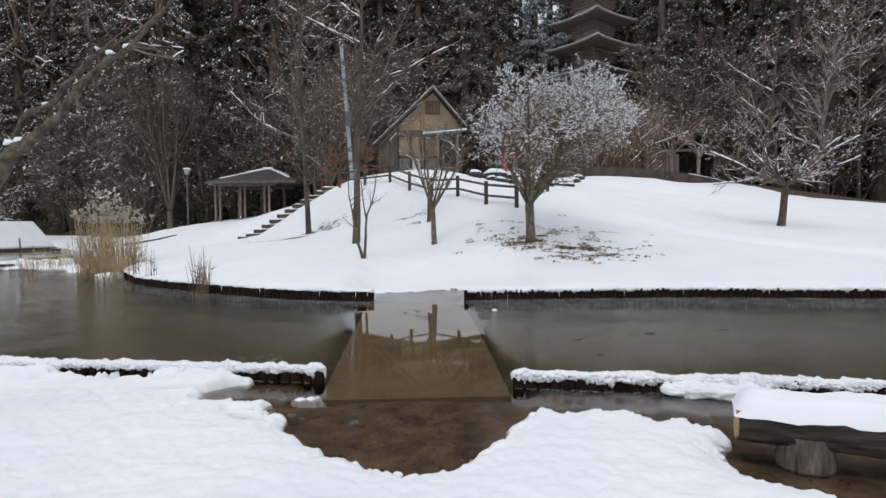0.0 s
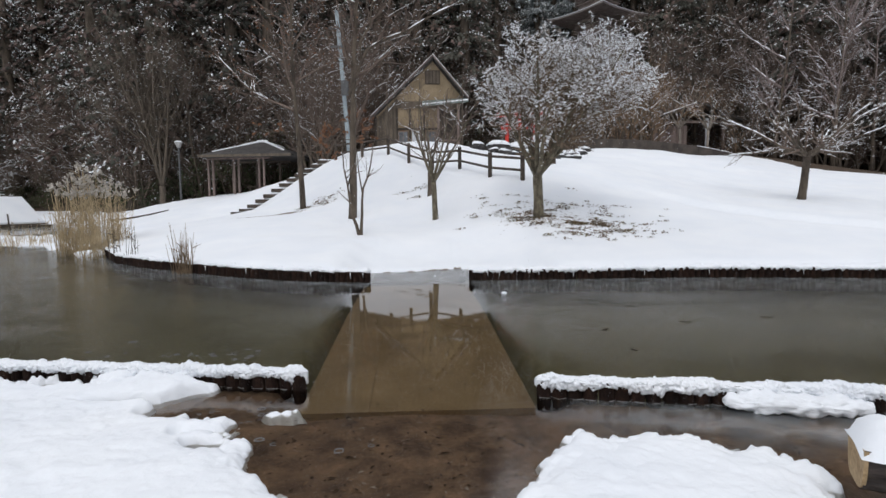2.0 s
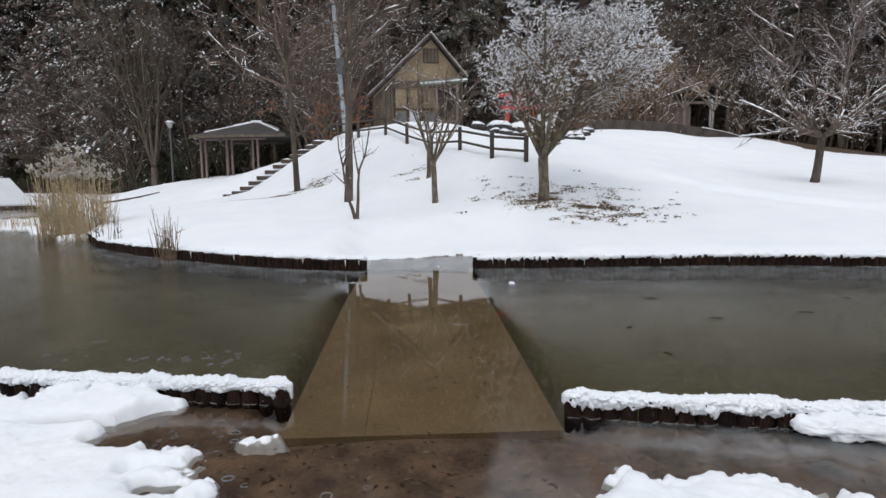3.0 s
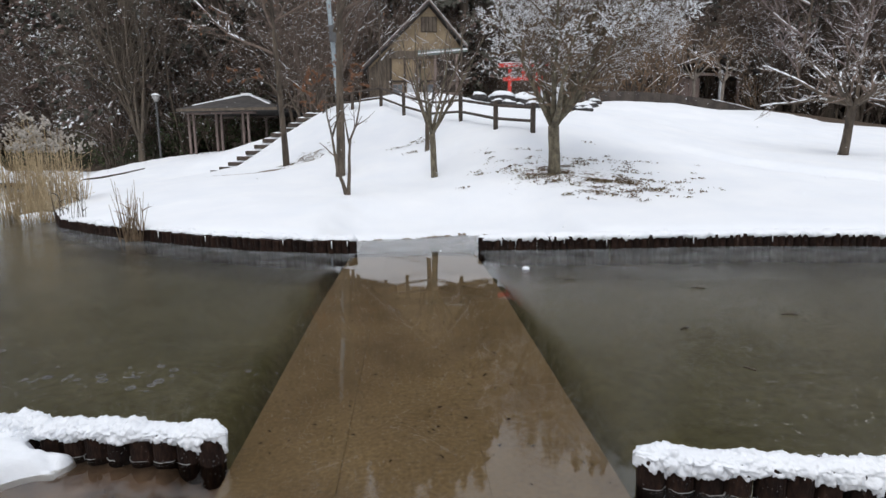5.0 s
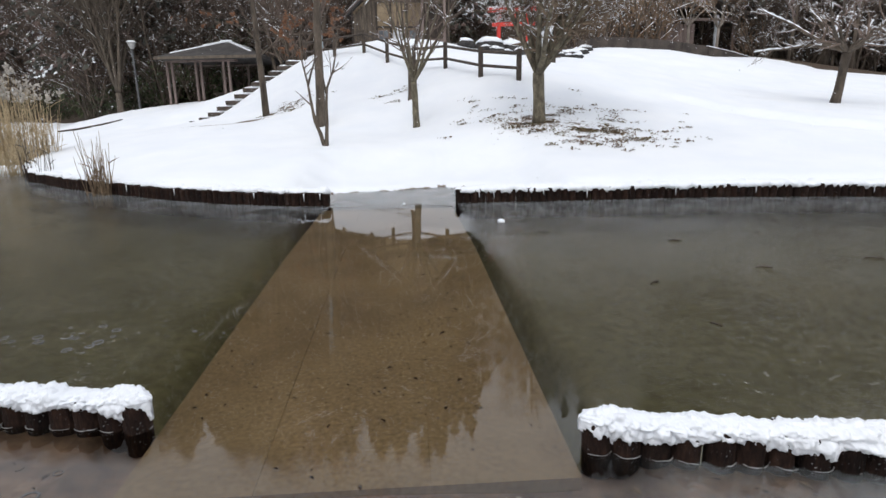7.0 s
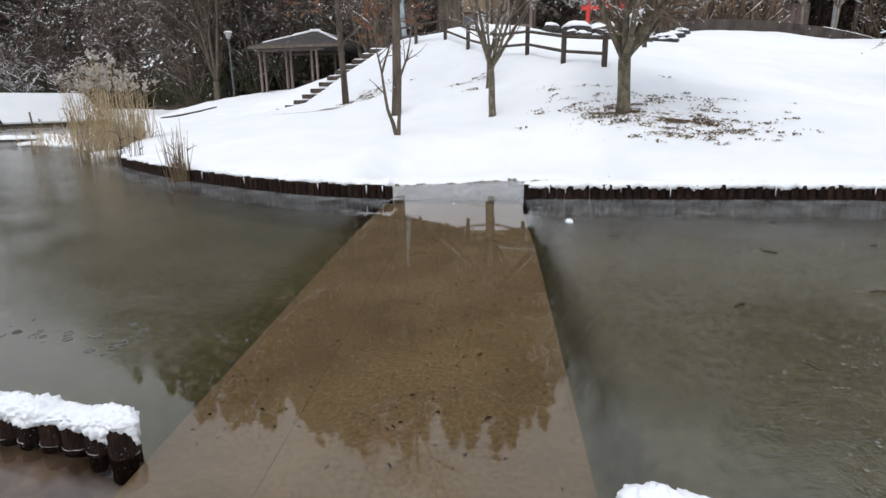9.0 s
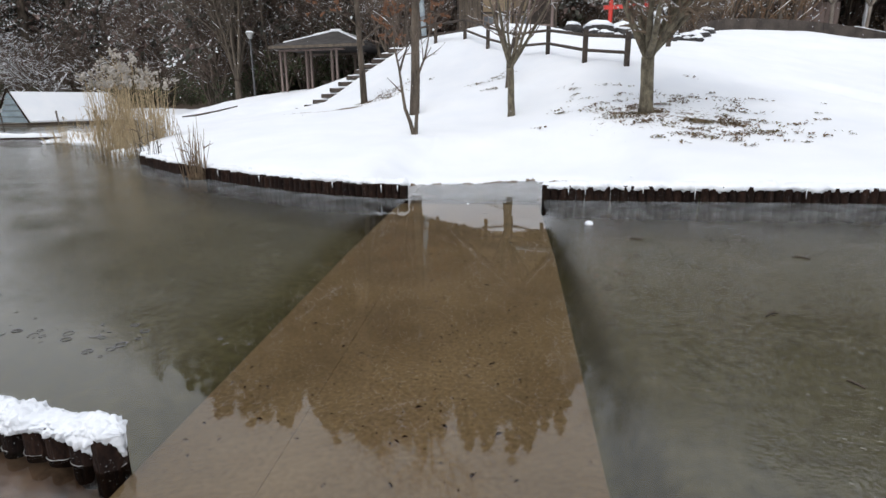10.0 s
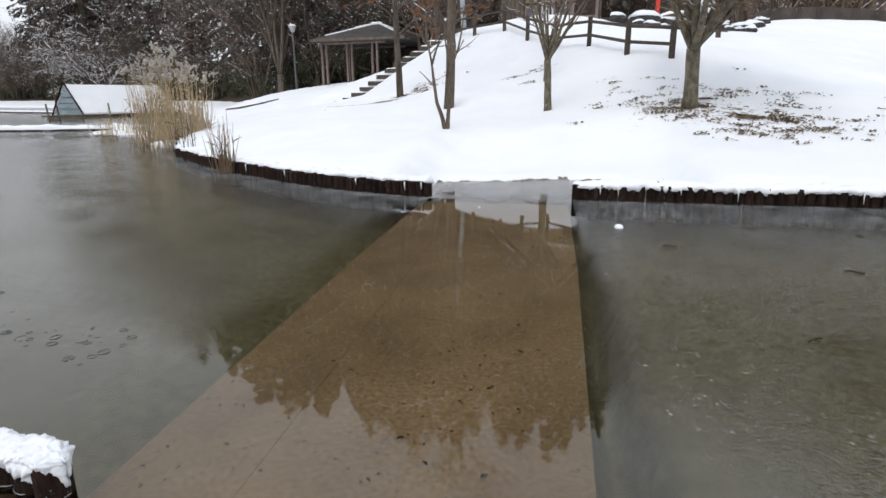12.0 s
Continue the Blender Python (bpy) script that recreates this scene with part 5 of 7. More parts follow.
def build_pagoda():
    cx, cy, g = 26.0, 82.0, float(land(26.0, 82.0))
    ob = thing("pagoda", "weathered wooden pagoda of stacked tiled roofs among trees", "pagoda", at=pose(cx, cy, 0, 0, 0, 33))
    wood = surface("silvered_pagoda_timber", (0.30, 0.25, 0.225), (0.52, 0.44, 0.40), 1.0, 12, 0.9, 0.4, 0.02, vary=0.1)
    tile = surface("greyed_roof_shingle", (0.24, 0.21, 0.20), (0.42, 0.375, 0.355), 1.5, 12, 0.9, 0.4, 0.03, vary=0.1)
    tiers = [(21.5, 5.2), (25.5, 4.9), (29.4, 4.5), (33.3, 4.1)]
    part("base", boxed((-3, -3, g - 2), (3, 3, 21.6)), wood, ob)
    for z, e in tiers:
        part("storey", boxed((-1.9, -1.9, z), (1.9, 1.9, z + 3.95)), wood, ob)
        bm = bmesh.new()
        rings = [(e, z + 2.1, 0.3), (e, z + 2.32, 0.3), (e * 0.72, z + 2.85, 0.12), (e * 0.42, z + 3.5, 0.0)]
        loops = []
        for r, h, lift in rings:
            ring = []
            for k in range(4):
                ax, ay = ((-1, -1), (1, -1), (1, 1), (-1, 1))[k]
                bx, by = ((1, -1), (1, 1), (-1, 1), (-1, -1))[k]
                for f in np.linspace(0, 1, 7)[:-1]:
                    c = abs(2 * f - 1)
                    ring.append(bm.verts.new(((ax + (bx - ax) * f) * r, (ay + (by - ay) * f) * r, h + lift * c ** 3)))
            loops.append(ring)
        for a, b in zip(loops, loops[1:]):
            for k in range(24):
                bm.faces.new((a[k], a[(k + 1) % 24], b[(k + 1) % 24], b[k]))
        bm.faces.new(loops[0][::-1])
        bm.faces.new(loops[-1])
        bmesh.ops.recalc_face_normals(bm, faces=bm.faces)
        part("roof", bm, tile, ob)
        for k in range(4):
            ax, ay = ((-1, -1), (1, -1), (1, 1), (-1, 1))[k]
            bx, by = ((1, -1), (1, 1), (-1, 1), (-1, -1))[k]
            t = Tubes()
            t.add([((ax + (bx - ax) * f) * e, (ay + (by - ay) * f) * e, z + 2.36 + 0.3 * abs(2 * f - 1) ** 3) for f in np.linspace(0, 1, 9)], [0.06] * 9, 6)
            mesh_part("eave_edge", t.mesh("eave_edge", SNOW), ob, "eaves edged with snow")
        for q in range(5):
            part("rail_bar", boxed((-2.3, -2.3, z + 0.3 + 0.35 * q), (2.3, 2.3, z + 0.42 + 0.35 * q), None, 0.02), wood, ob)


build_gazebo()
build_pagoda()


def build_steps():
    ob = thing("steps", "flight of timber steps climbing the snowy bank", "steps", kind="structure")
    n = 12
    for k in range(n):
        f = k / (n - 1)
        x, y = -10.1 + 4.75 * f, 33.4 + 1.6 * f
        z = z_of(x, y) + 0.05
        part("tread", boxed((-0.62, -0.11, -0.16), (0.62, 0.11, 0.055), pose(x, y, z, 0, 0, 9 + 3 * ((k * 0.618) % 1)), 0.02), FENCE, ob)
        bm = bmesh.new()
        bmesh.ops.create_grid(bm, x_segments=14, y_segments=6, size=1.0)
        for v in bm.verts:
            e = min(1.0, 3.0 * (1 - abs(v.co.x)), 2.2 * (1 - abs(v.co.y)))
            v.co = Vector((v.co.x * 0.60, v.co.y * 0.22 + 0.15, 0.05 + 0.085 * e * (0.7 + 0.6 * noise.noise(Vector((v.co.x * 3 + k, v.co.y * 2, 0))))))
        bmesh.ops.transform(bm, matrix=pose(x, y, z, 0, 0, 9), verts=bm.verts)
        part("snow_patch", bm, SNOW, ob, "trodden snow on a step", True)


def build_fence():
    spots = [(-4.6, 33.2), (-2.9, 31.2), (-1.43, 29.96), (-0.35, 28.2), (0.75, 26.7), (1.92, 25.47), (2.88, 22.58), (4.0, 21.75)]
    ob = thing("fence", "dark brown post-and-rail fence along the crest", "fence")
    for x, y in spots:
        z = z_of(x, y)
        part("post", boxed((x - 0.075, y - 0.075, z - 0.3), (x + 0.075, y + 0.075, z + 0.95), None, 0.015), FENCE, ob)
    for (xa, ya), (xb, yb) in zip(spots, spots[1:]):
        for h in (0.36, 0.80):
            log_bar((xa, ya, z_of(xa, ya) + h), (xb, yb, z_of(xb, yb) + h), 0.05, FENCE, ob, "rail", 8)
    x, y = 6.35, 26.4
    z = z_of(x, y)
    tagged(new("fence_post", bpy.data.meshes.new("fence_post")), "single dark fence post across the gap in the fence", "fence")
    bm = boxed((x - 0.075, y - 0.075, z - 0.3), (x + 0.075, y + 0.075, z + 1.0), None, 0.015)
    me = bpy.data.objects["fence_post"].data
    bm.to_mesh(me)
    bm.free()
    me.materials.append(FENCE)


build_steps()
build_fence()

# ---- the terrace: torii, stone tablet, rocks, wall, shed ----
VERMILION = surface("vermilion_paint", (0.52, 0.035, 0.025), (0.68, 0.06, 0.04), 3, 30, 0.55, 0.15, 0.004, vary=0.05)
STONE = surface("pale_stone", (0.55, 0.57, 0.60), (0.72, 0.74, 0.76), 3, 40, 0.7, 0.2, 0.004, vary=0.05)
ROCK = surface("dark_rock", (0.018, 0.017, 0.017), (0.085, 0.078, 0.074), 2.5, 18, 0.9, 0.8, 0.04, vary=0.25)
WALL = surface("stained_retaining_wall", (0.030, 0.023, 0.019), (0.095, 0.076, 0.062), 1.2, 14, 0.9, 0.4, 0.015, vary=0.05)
STEEL = surface("galvanised_steel", (0.22, 0.26, 0.28), (0.35, 0.40, 0.42), 3, 40, 0.5, 0.1, 0.002, metal=0.3, vary=0.05)
LAMP_GLASS = surface("frosted_lamp_globe", (0.34, 0.335, 0.32), (0.46, 0.455, 0.44), 4, 30, 0.4, 0, vary=0)
DARK_STEEL = surface("dark_painted_steel", (0.05, 0.05, 0.052), (0.11, 0.11, 0.11), 4, 40, 0.5, 0.1, 0.002, vary=0.1)


def build_torii():
    ob = thing("torii", "small red painted torii gate among the rocks", "gate", at=pose(7.3, 41.0, 5.2, 0, 0, -12) @ Matrix.Scale(1.15, 4))
    for x in (-0.85, 0.85):
        bm = bmesh.new()
        rod(bm, (x, 0, -0.3), (x * 0.94, 0, 2.1), 0.12, 0.11, 10)
        part("pillar", bm, VERMILION, ob)
    part("tie_beam", boxed((-1.2, -0.08, 1.45), (1.2, 0.08, 1.65)), VERMILION, ob)
    bm = boxed((-1.45, -0.12, 2.1), (1.45, 0.12, 2.32), None, 0.015)
    for v in bm.verts:
        v.co.z += 0.12 * (abs(v.co.x) / 1.45) ** 2
    part("lintel", bm, VERMILION, ob)
    bm = boxed((-1.4, -0.13, 2.42), (1.4, 0.13, 2.47), None, 0.02)
    for v in bm.verts:
        v.co.z += 0.02
    part("snow_cap", bm, SNOW, ob, "thin snow on the lintel")
    part("strut", boxed((-0.12, -0.06, 1.65), (0.12, 0.06, 2.12)), VERMILION, ob)


def build_tablet():
    ob = thing("stone_tablet", "pale upright stone tablet between dark rocks", "monument", at=pose(6.33, 28.6, -0.18, -8, 0, -6))
    bm = boxed((-0.58, -0.09, 3.9), (0.58, 0.09, 5.35), None, 0.04)
    for v in bm.verts:
        v.co.z += 0.12 * v.co.x * (v.co.z > 5)
        v.co.x *= 1.0 if v.co.z > 5 else 0.9
    part("slab", bm, STONE, ob)
    part("plinth", boxed((-0.8, -0.3, 3.6), (0.8, 0.3, 4.05), None, 0.05), ROCK, ob)


def rock_mesh(seed):
    rng = random.Random(seed)
    bm = bmesh.new()
    bmesh.ops.create_icosphere(bm, subdivisions=2, radius=1.0)
    off = Vector((rng.uniform(0, 99), rng.uniform(0, 99), rng.uniform(0, 99)))
    for v in bm.verts:
        v.co *= 1 + 0.45 * noise.noise(v.co * 1.1 + off) + 0.18 * noise.noise(v.co * 2.6 + off)
        v.co.z *= 0.62
    me = bpy.data.meshes.new("rock")
    bm.to_mesh(me)
    me.materials.append(ROCK)
    # snow lying on the upper faces: the same shape, lifted and cut off below
    for v in bm.verts:
        v.co.z += 0.09 + 0.05 * noise.noise(v.co * 3 + off)
    gone = [f for f in bm.faces if f.normal.z < 0.55]
    bmesh.ops.delete(bm, geom=gone, context="FACES")
    ext = bmesh.ops.extrude_face_region(bm, geom=bm.faces[:])
    for g in ext["geom"]:
        if isinstance(g, bmesh.types.BMVert):
            g.co.z -= 0.12
    sn = bpy.data.meshes.new("snow_cap")
    bm.to_mesh(sn)
    bm.free()
    sn.materials.append(SNOW)
    sn.polygons.foreach_set("use_smooth", np.ones(len(sn.polygons), dtype=bool))
    return me, sn


def build_rocks():
    rng = random.Random(77)
    kinds = [rock_mesh(500 + k) for k in range(5)]
    spots = [(3.9 + 0.62 * k + rng.uniform(-0.2, 0.2), 31.2 - 0.14 * k + rng.uniform(-0.4, 0.4), rng.uniform(0.24, 0.46)) for k in range(8)]
    spots += [(4.6, 32.4, 0.8), (5.6, 32.6, 0.9), (8.3, 31.8, 0.42), (7.6, 32.6, 0.6), (3.2, 31.6, 0.45), (8.8, 32.2, 0.36), (9.4, 33.2, 0.42), (10.0, 34.4, 0.4), (8.0, 30.6, 0.24), (6.9, 30.3, 0.28), (10.4, 35.6, 0.34)]
    for x, y, s in spots:
        me, sn = kinds[rng.randrange(5)]
        ob = thing("rock", "dark garden rock with snow on top", "rock", "rocks round the tablet", at=pose(x, y, z_of(x, y) + 0.16 * s, 0, 0, rng.uniform(0, 360)) @ Matrix.Scale(s, 4))
        mesh_part("body", me, ob)
        tagged(mesh_part("snow_cap", sn, ob), "snow on the rock")


def build_retaining_wall():
    ob = thing("retaining_wall", "low dark stained retaining wall at the top of the slope", "wall", kind="structure")
    line = [(10.6, 36.8), (12.1, 37.8), (14.2, 38.9), (16.4, 40.0), (18.9, 41.2), (21.4, 42.5), (23.8, 43.9), (26.3, 45.3)]
    tops = [5.45, 5.75, 5.85, 5.88, 5.80, 5.68, 5.50, 5.2]
    for k in range(len(line) - 1):
        (xa, ya), (xb, yb) = line[k], line[k + 1]
        bm = bmesh.new()
        n = Vector((yb - ya, xa - xb, 0)).normalized() * 0.12
        ring = []
        for x, y, t in ((xa, ya, tops[k]), (xb - 0.01 * (xb - xa), yb - 0.01 * (yb - ya), tops[k + 1])):
            for s, z in ((1, 3.6), (-1, 3.6), (-1, t), (1, t)):
                ring.append(bm.verts.new((x + n.x * s, y + n.y * s, z)))
        bm.faces.new(ring[:4])
        bm.faces.new(ring[4:][::-1])
        for q in range(4):
            bm.faces.new((ring[q], ring[4 + q], ring[4 + (q + 1) % 4], ring[(q + 1) % 4]))
        bmesh.ops.recalc_face_normals(bm, faces=bm.faces)
        part("panel", bm, WALL, ob)
        if k > 4:
            t = Tubes()
            pts = [Vector((xa, ya, tops[k] + 0.02)).lerp(Vector((xb, yb, tops[k + 1] + 0.02)), f) for f in (0, 0.35, 0.7, 1)]
            t.add(pts, [0.05, 0.065, 0.045, 0.06], 6)
            mesh_part("snow_cap", t.mesh("snow_cap", SNOW), ob, "snow along the coping")


def build_shed():
    ob = thing("shed", "old open-fronted wooden shed with a snowy gable roof", "shed", at=pose(23.7, 50.7, 5.8) @ Matrix.Scale(1.25, 4))
    for x, y in ((-2.4, -1.2), (1.4, -1.2), (-2.4, 2.0), (2.6, -1.2), (2.6, 2.0)):
        part("post", boxed((x - 0.09, y - 0.09, -0.6), (x + 0.09, y + 0.09, 2.4)), STONE if x > 1 and y < 0 and x < 2 else POST, ob)
    for k in range(9):
        x = -2.3 + 0.26 * k
        part("board", boxed((x, -1.1, -0.3), (x + 0.24, -1.06, 1.9), None, 0.004), POST, ob)
    part("back_wall", boxed((-2.5, 2.0, -0.6), (2.7, 2.1, 2.4)), FENCE, ob)
    part("roof", sheet_roof(bmesh.new(), [(0.5, -2.0, 3.45), (0.5, 2.6, 3.45), (-3.4, 2.6, 2.05), (-3.4, -2.0, 2.05)], 0.14), SHINGLE, ob)
    part("roof", sheet_roof(bmesh.new(), [(0.5, -2.0, 3.45), (3.6, -2.0, 2.2), (3.6, 2.6, 2.2), (0.5, 2.6, 3.45)], 0.14), SHINGLE, ob)
    part("snow_sheet", sheet_roof(bmesh.new(), [(0.3, -1.98, 3.45), (0.3, 2.5, 3.45), (-3.3, 2.5, 2.16), (-3.3, -1.98, 2.16)], 0.06), SNOW, ob, "snow on one roof slope")
    part("beam", boxed((-2.5, -1.3, 2.05), (2.7, -1.12, 2.22)), POST, ob)


build_house()
build_torii()
build_tablet()
build_rocks()
build_retaining_wall()
build_shed()


# ---- lamp, pole ----
def build_lamp():
    x, y = -18.91, 45.79
    ob = thing("street_lamp", "slender park lamp with a snow-capped pale head", "lamp", at=pose(x, y, z_of(x, y)) @ Matrix.Scale(1.45, 4))
    bm = bmesh.new()
    rod(bm, (0, 0, -0.3), (0, 0, 2.85), 0.055, 0.045, 10)
    part("pole", bm, DARK_STEEL, ob)
    bm = bmesh.new()
    rod(bm, (0, 0, 2.85), (0, 0, 3.15), 0.08, 0.2, 12)
    part("globe", bm, LAMP_GLASS, ob, "pale frosted lamp glass", True)
    bm = bmesh.new()
    rod(bm, (0, 0, 3.16), (0, 0, 3.24), 0.23, 0.12, 12)
    part("snow_cap", bm, SNOW, ob, "snow on the lamp")


def build_pole():
    a, b = Vector((-4.20, 37.0, 3.6)), Vector((-4.87, 37.0, 13.7))
    ob = thing("utility_pole", "leaning grey steel pole behind the trees", "pole", at=pose(0, 0, 0))
    bm = bmesh.new()
    rod(bm, a, b, 0.15, 0.12, 12)
    part("shaft", bm, STEEL, ob)
    for f in (0.78, 0.89):
        p = a.lerp(b, f)
        bm = bmesh.new()
        rod(bm, p + Vector((-0.55, -0.18, 0)), p + Vector((0.35, -0.18, 0)), 0.07, 0.07, 6)
        part("crossbar", bm, DARK_STEEL, ob)
    p = a.lerp(b, 0.53)
    part("junction_box", boxed(p + Vector((-0.1, -0.42, -0.5)), p + Vector((0.35, -0.16, 0.4)), None, 0.02), DARK_STEEL, ob)


build_lamp()
build_pole()


# ---- reeds, strip, raft ----
STRAW = surface("dry_reed_straw", (0.40, 0.295, 0.165), (0.63, 0.50, 0.31), 2, 20, 0.85, 0, vary=0.15)
PLUME = surface("pale_reed_plume", (0.38, 0.34, 0.29), (0.58, 0.54, 0.48), 4, 30, 0.95, 0, vary=0.1)
BROWN_REED = surface("brown_dead_reed", (0.15, 0.10, 0.06), (0.31, 0.225, 0.14), 3, 25, 0.9, 0, vary=0.1)
DEAD_STALK = surface("dark_dead_stalk", (0.05, 0.04, 0.03), (0.13, 0.10, 0.07), 4, 30, 0.9, 0, vary=0.1)


def reed_bed(label, x, y, rx, ry, count, height, plume, seed, tilt=0.14, straw=None):
    rng = random.Random(seed)
    t, heads = Tubes(), Tubes()
    for _ in range(count):
        a, q = rng.uniform(0, 2 * math.pi), math.sqrt(rng.random())
        p = Vector((math.cos(a) * rx * q, math.sin(a) * ry * q, -0.3))
        h = height * rng.uniform(0.45, 1.0) * (1.05 - 0.4 * q)
        d = Vector((rng.uniform(-tilt, tilt), rng.uniform(-tilt, tilt), 1))
        pts = limb(rng, p, d, h + 0.3, Vector(), -0.01, 4, 0.05)
        t.add(pts, [0.011, 0.010, 0.008, 0.006, 0.004], 3)
        if rng.random() < 0.55:      # a blade bent off the stalk
            s, ahead = along(pts, rng.uniform(0.3, 0.85))
            t.add(limb(rng, s, sideways(rng, ahead, 0.7), h * 0.22, Vector(), -0.18, 3, 0.1), [0.009, 0.012, 0.008, 0.002], 3)
        if rng.random() < plume and h > height * 0.62:
            top = pts[-1]
            for _ in range(5):
                q2 = top + Vector((rng.uniform(-0.05, 0.05), rng.uniform(-0.05, 0.05), rng.uniform(-0.12, 0.06)))
                e = q2 + Vector((rng.uniform(-0.10, 0.10), rng.uniform(-0.1, 0.1), rng.uniform(0.02, 0.14)))
                heads.add([q2, q2.lerp(e, 0.5), e], [0.012, 0.035, 0.008], 4)
    ob = thing("reeds", label, "reeds", at=pose(x, y, 0.05))
    tagged(mesh_part("straw", t.mesh("straw", straw or STRAW), ob), kind="stuff")
    if heads.verts:
        tagged(mesh_part("plume", heads.mesh("plume", PLUME), ob), "fluffy pale seed heads", kind="stuff")
    return ob


def build_waterside():
    reed_bed("tall bed of dry straw-coloured reeds with pale plumes", -11.7, 21.2, 1.05, 1.5, 340, 3.2, 0.75, 601)
    reed_bed("low broken reeds leaning over the water", -15.6, 24.3, 1.9, 0.9, 150, 1.35, 0.05, 602, 0.45)
    reed_bed("low broken reeds leaning over the water", -10.5, 19.3, 0.6, 0.6, 70, 1.2, 0.0, 603, 0.4)
    reed_bed("small clump of dead reeds by the stakes", -5.80, 14.72, 0.24, 0.16, 44, 1.45, 0.0, 604, 0.18, BROWN_REED)
    reed_bed("a few thin dark stalks at the water's edge", -8.25, 17.15, 0.2, 0.2, 9, 1.6, 0.0, 605, 0.06, DEAD_STALK)
    reed_bed("a few thin dark stalks at the water's edge", -9.2, 18.1, 0.3, 0.25, 9, 1.5, 0.0, 606, 0.12, DEAD_STALK)
    # the snow-covered boom that runs out from the reeds
    rng = random.Random(9)
    t = Tubes()
    n = 40
    pts = [Vector((-17.5, 28.6, 0.05)).lerp(Vector((-32, 24.6, 0.05)), k / n) + Vector((0, 0, 0.03 * rng.random())) for k in range(n + 1)]
    t.add(pts, [0.22 * rng.uniform(0.75, 1.2) for _ in pts], 8)
    ob = thing("boom", "long floating timber boom under a roll of snow", "boom")
    mesh_part("snow_roll", t.mesh("snow_roll", SNOW), ob)
    log_bar(pts[0] + Vector((0, -0.18, -0.08)), pts[-1] + Vector((0, -0.18, -0.08)), 0.09, STAKE, ob, "log")
    t = Tubes()
    pts = [Vector((-66, 60, 0.03)).lerp(Vector((-46, 53, 0.03)), k / n) for k in range(n + 1)]
    t.add(pts, [0.2 * rng.uniform(0.7, 1.2) for _ in pts], 8)
    ob = thing("boom", "snow-covered floating timber beside the raft hut", "boom")
    mesh_part("snow_roll", t.mesh("snow_roll", SNOW), ob)
    log_bar(pts[0] + Vector((0, -0.2, -0.06)), pts[-1] + Vector((0, -0.2, -0.06)), 0.1, STAKE, ob, "log")
    # a fallen log at the edge of the bank's snow
    ob = thing("fallen_log", "thin dark log lying in the snow of the bank", "log")
    line = [(-20.2, 38.3), (-18.6, 37.3), (-17.2, 37.1), (-16.2, 37.8)]
    t = Tubes()
    t.add([(x, y, z_of(x, y) + 0.07) for x, y in line], [0.04, 0.055, 0.05, 0.03], 8)
    mesh_part("trunk", t.mesh("trunk", FENCE), ob)
    # snow lying among the broken reeds
    for x, y, s in ((-16.6, 25.1, 1.1), (-18.3, 27.6, 0.9), (-15.0, 24.2, 0.8), (-13.4, 22.9, 0.6), (-10.9, 19.9, 0.4)):
        bm = bmesh.new()
        bmesh.ops.create_icosphere(bm, subdivisions=3, radius=1.0)
        for v in bm.verts:
            v.co *= 1 + 0.25 * noise.noise(v.co * 2 + Vector((x, y, 0)))
            v.co = Vector((v.co.x * s * 1.6, v.co.y * s * 0.7, v.co.z * 0.16))
        me = bpy.data.meshes.new("snow_mound")
        bm.to_mesh(me)
        bm.free()
        me.materials.append(SNOW)
        me.polygons.foreach_set("use_smooth", np.ones(len(me.polygons), dtype=bool))
        tagged(new("snow_mound", me), "low heap of snow among broken reeds", "snow", "snow heaps among the reeds").location = (x, y, 0.05)


BLUE_SHEET = surface("weathered_blue_sheet", (0.17, 0.23, 0.26), (0.30, 0.37, 0.40), 1.5, 20, 0.6, 0.2, 0.01, vary=0.08)


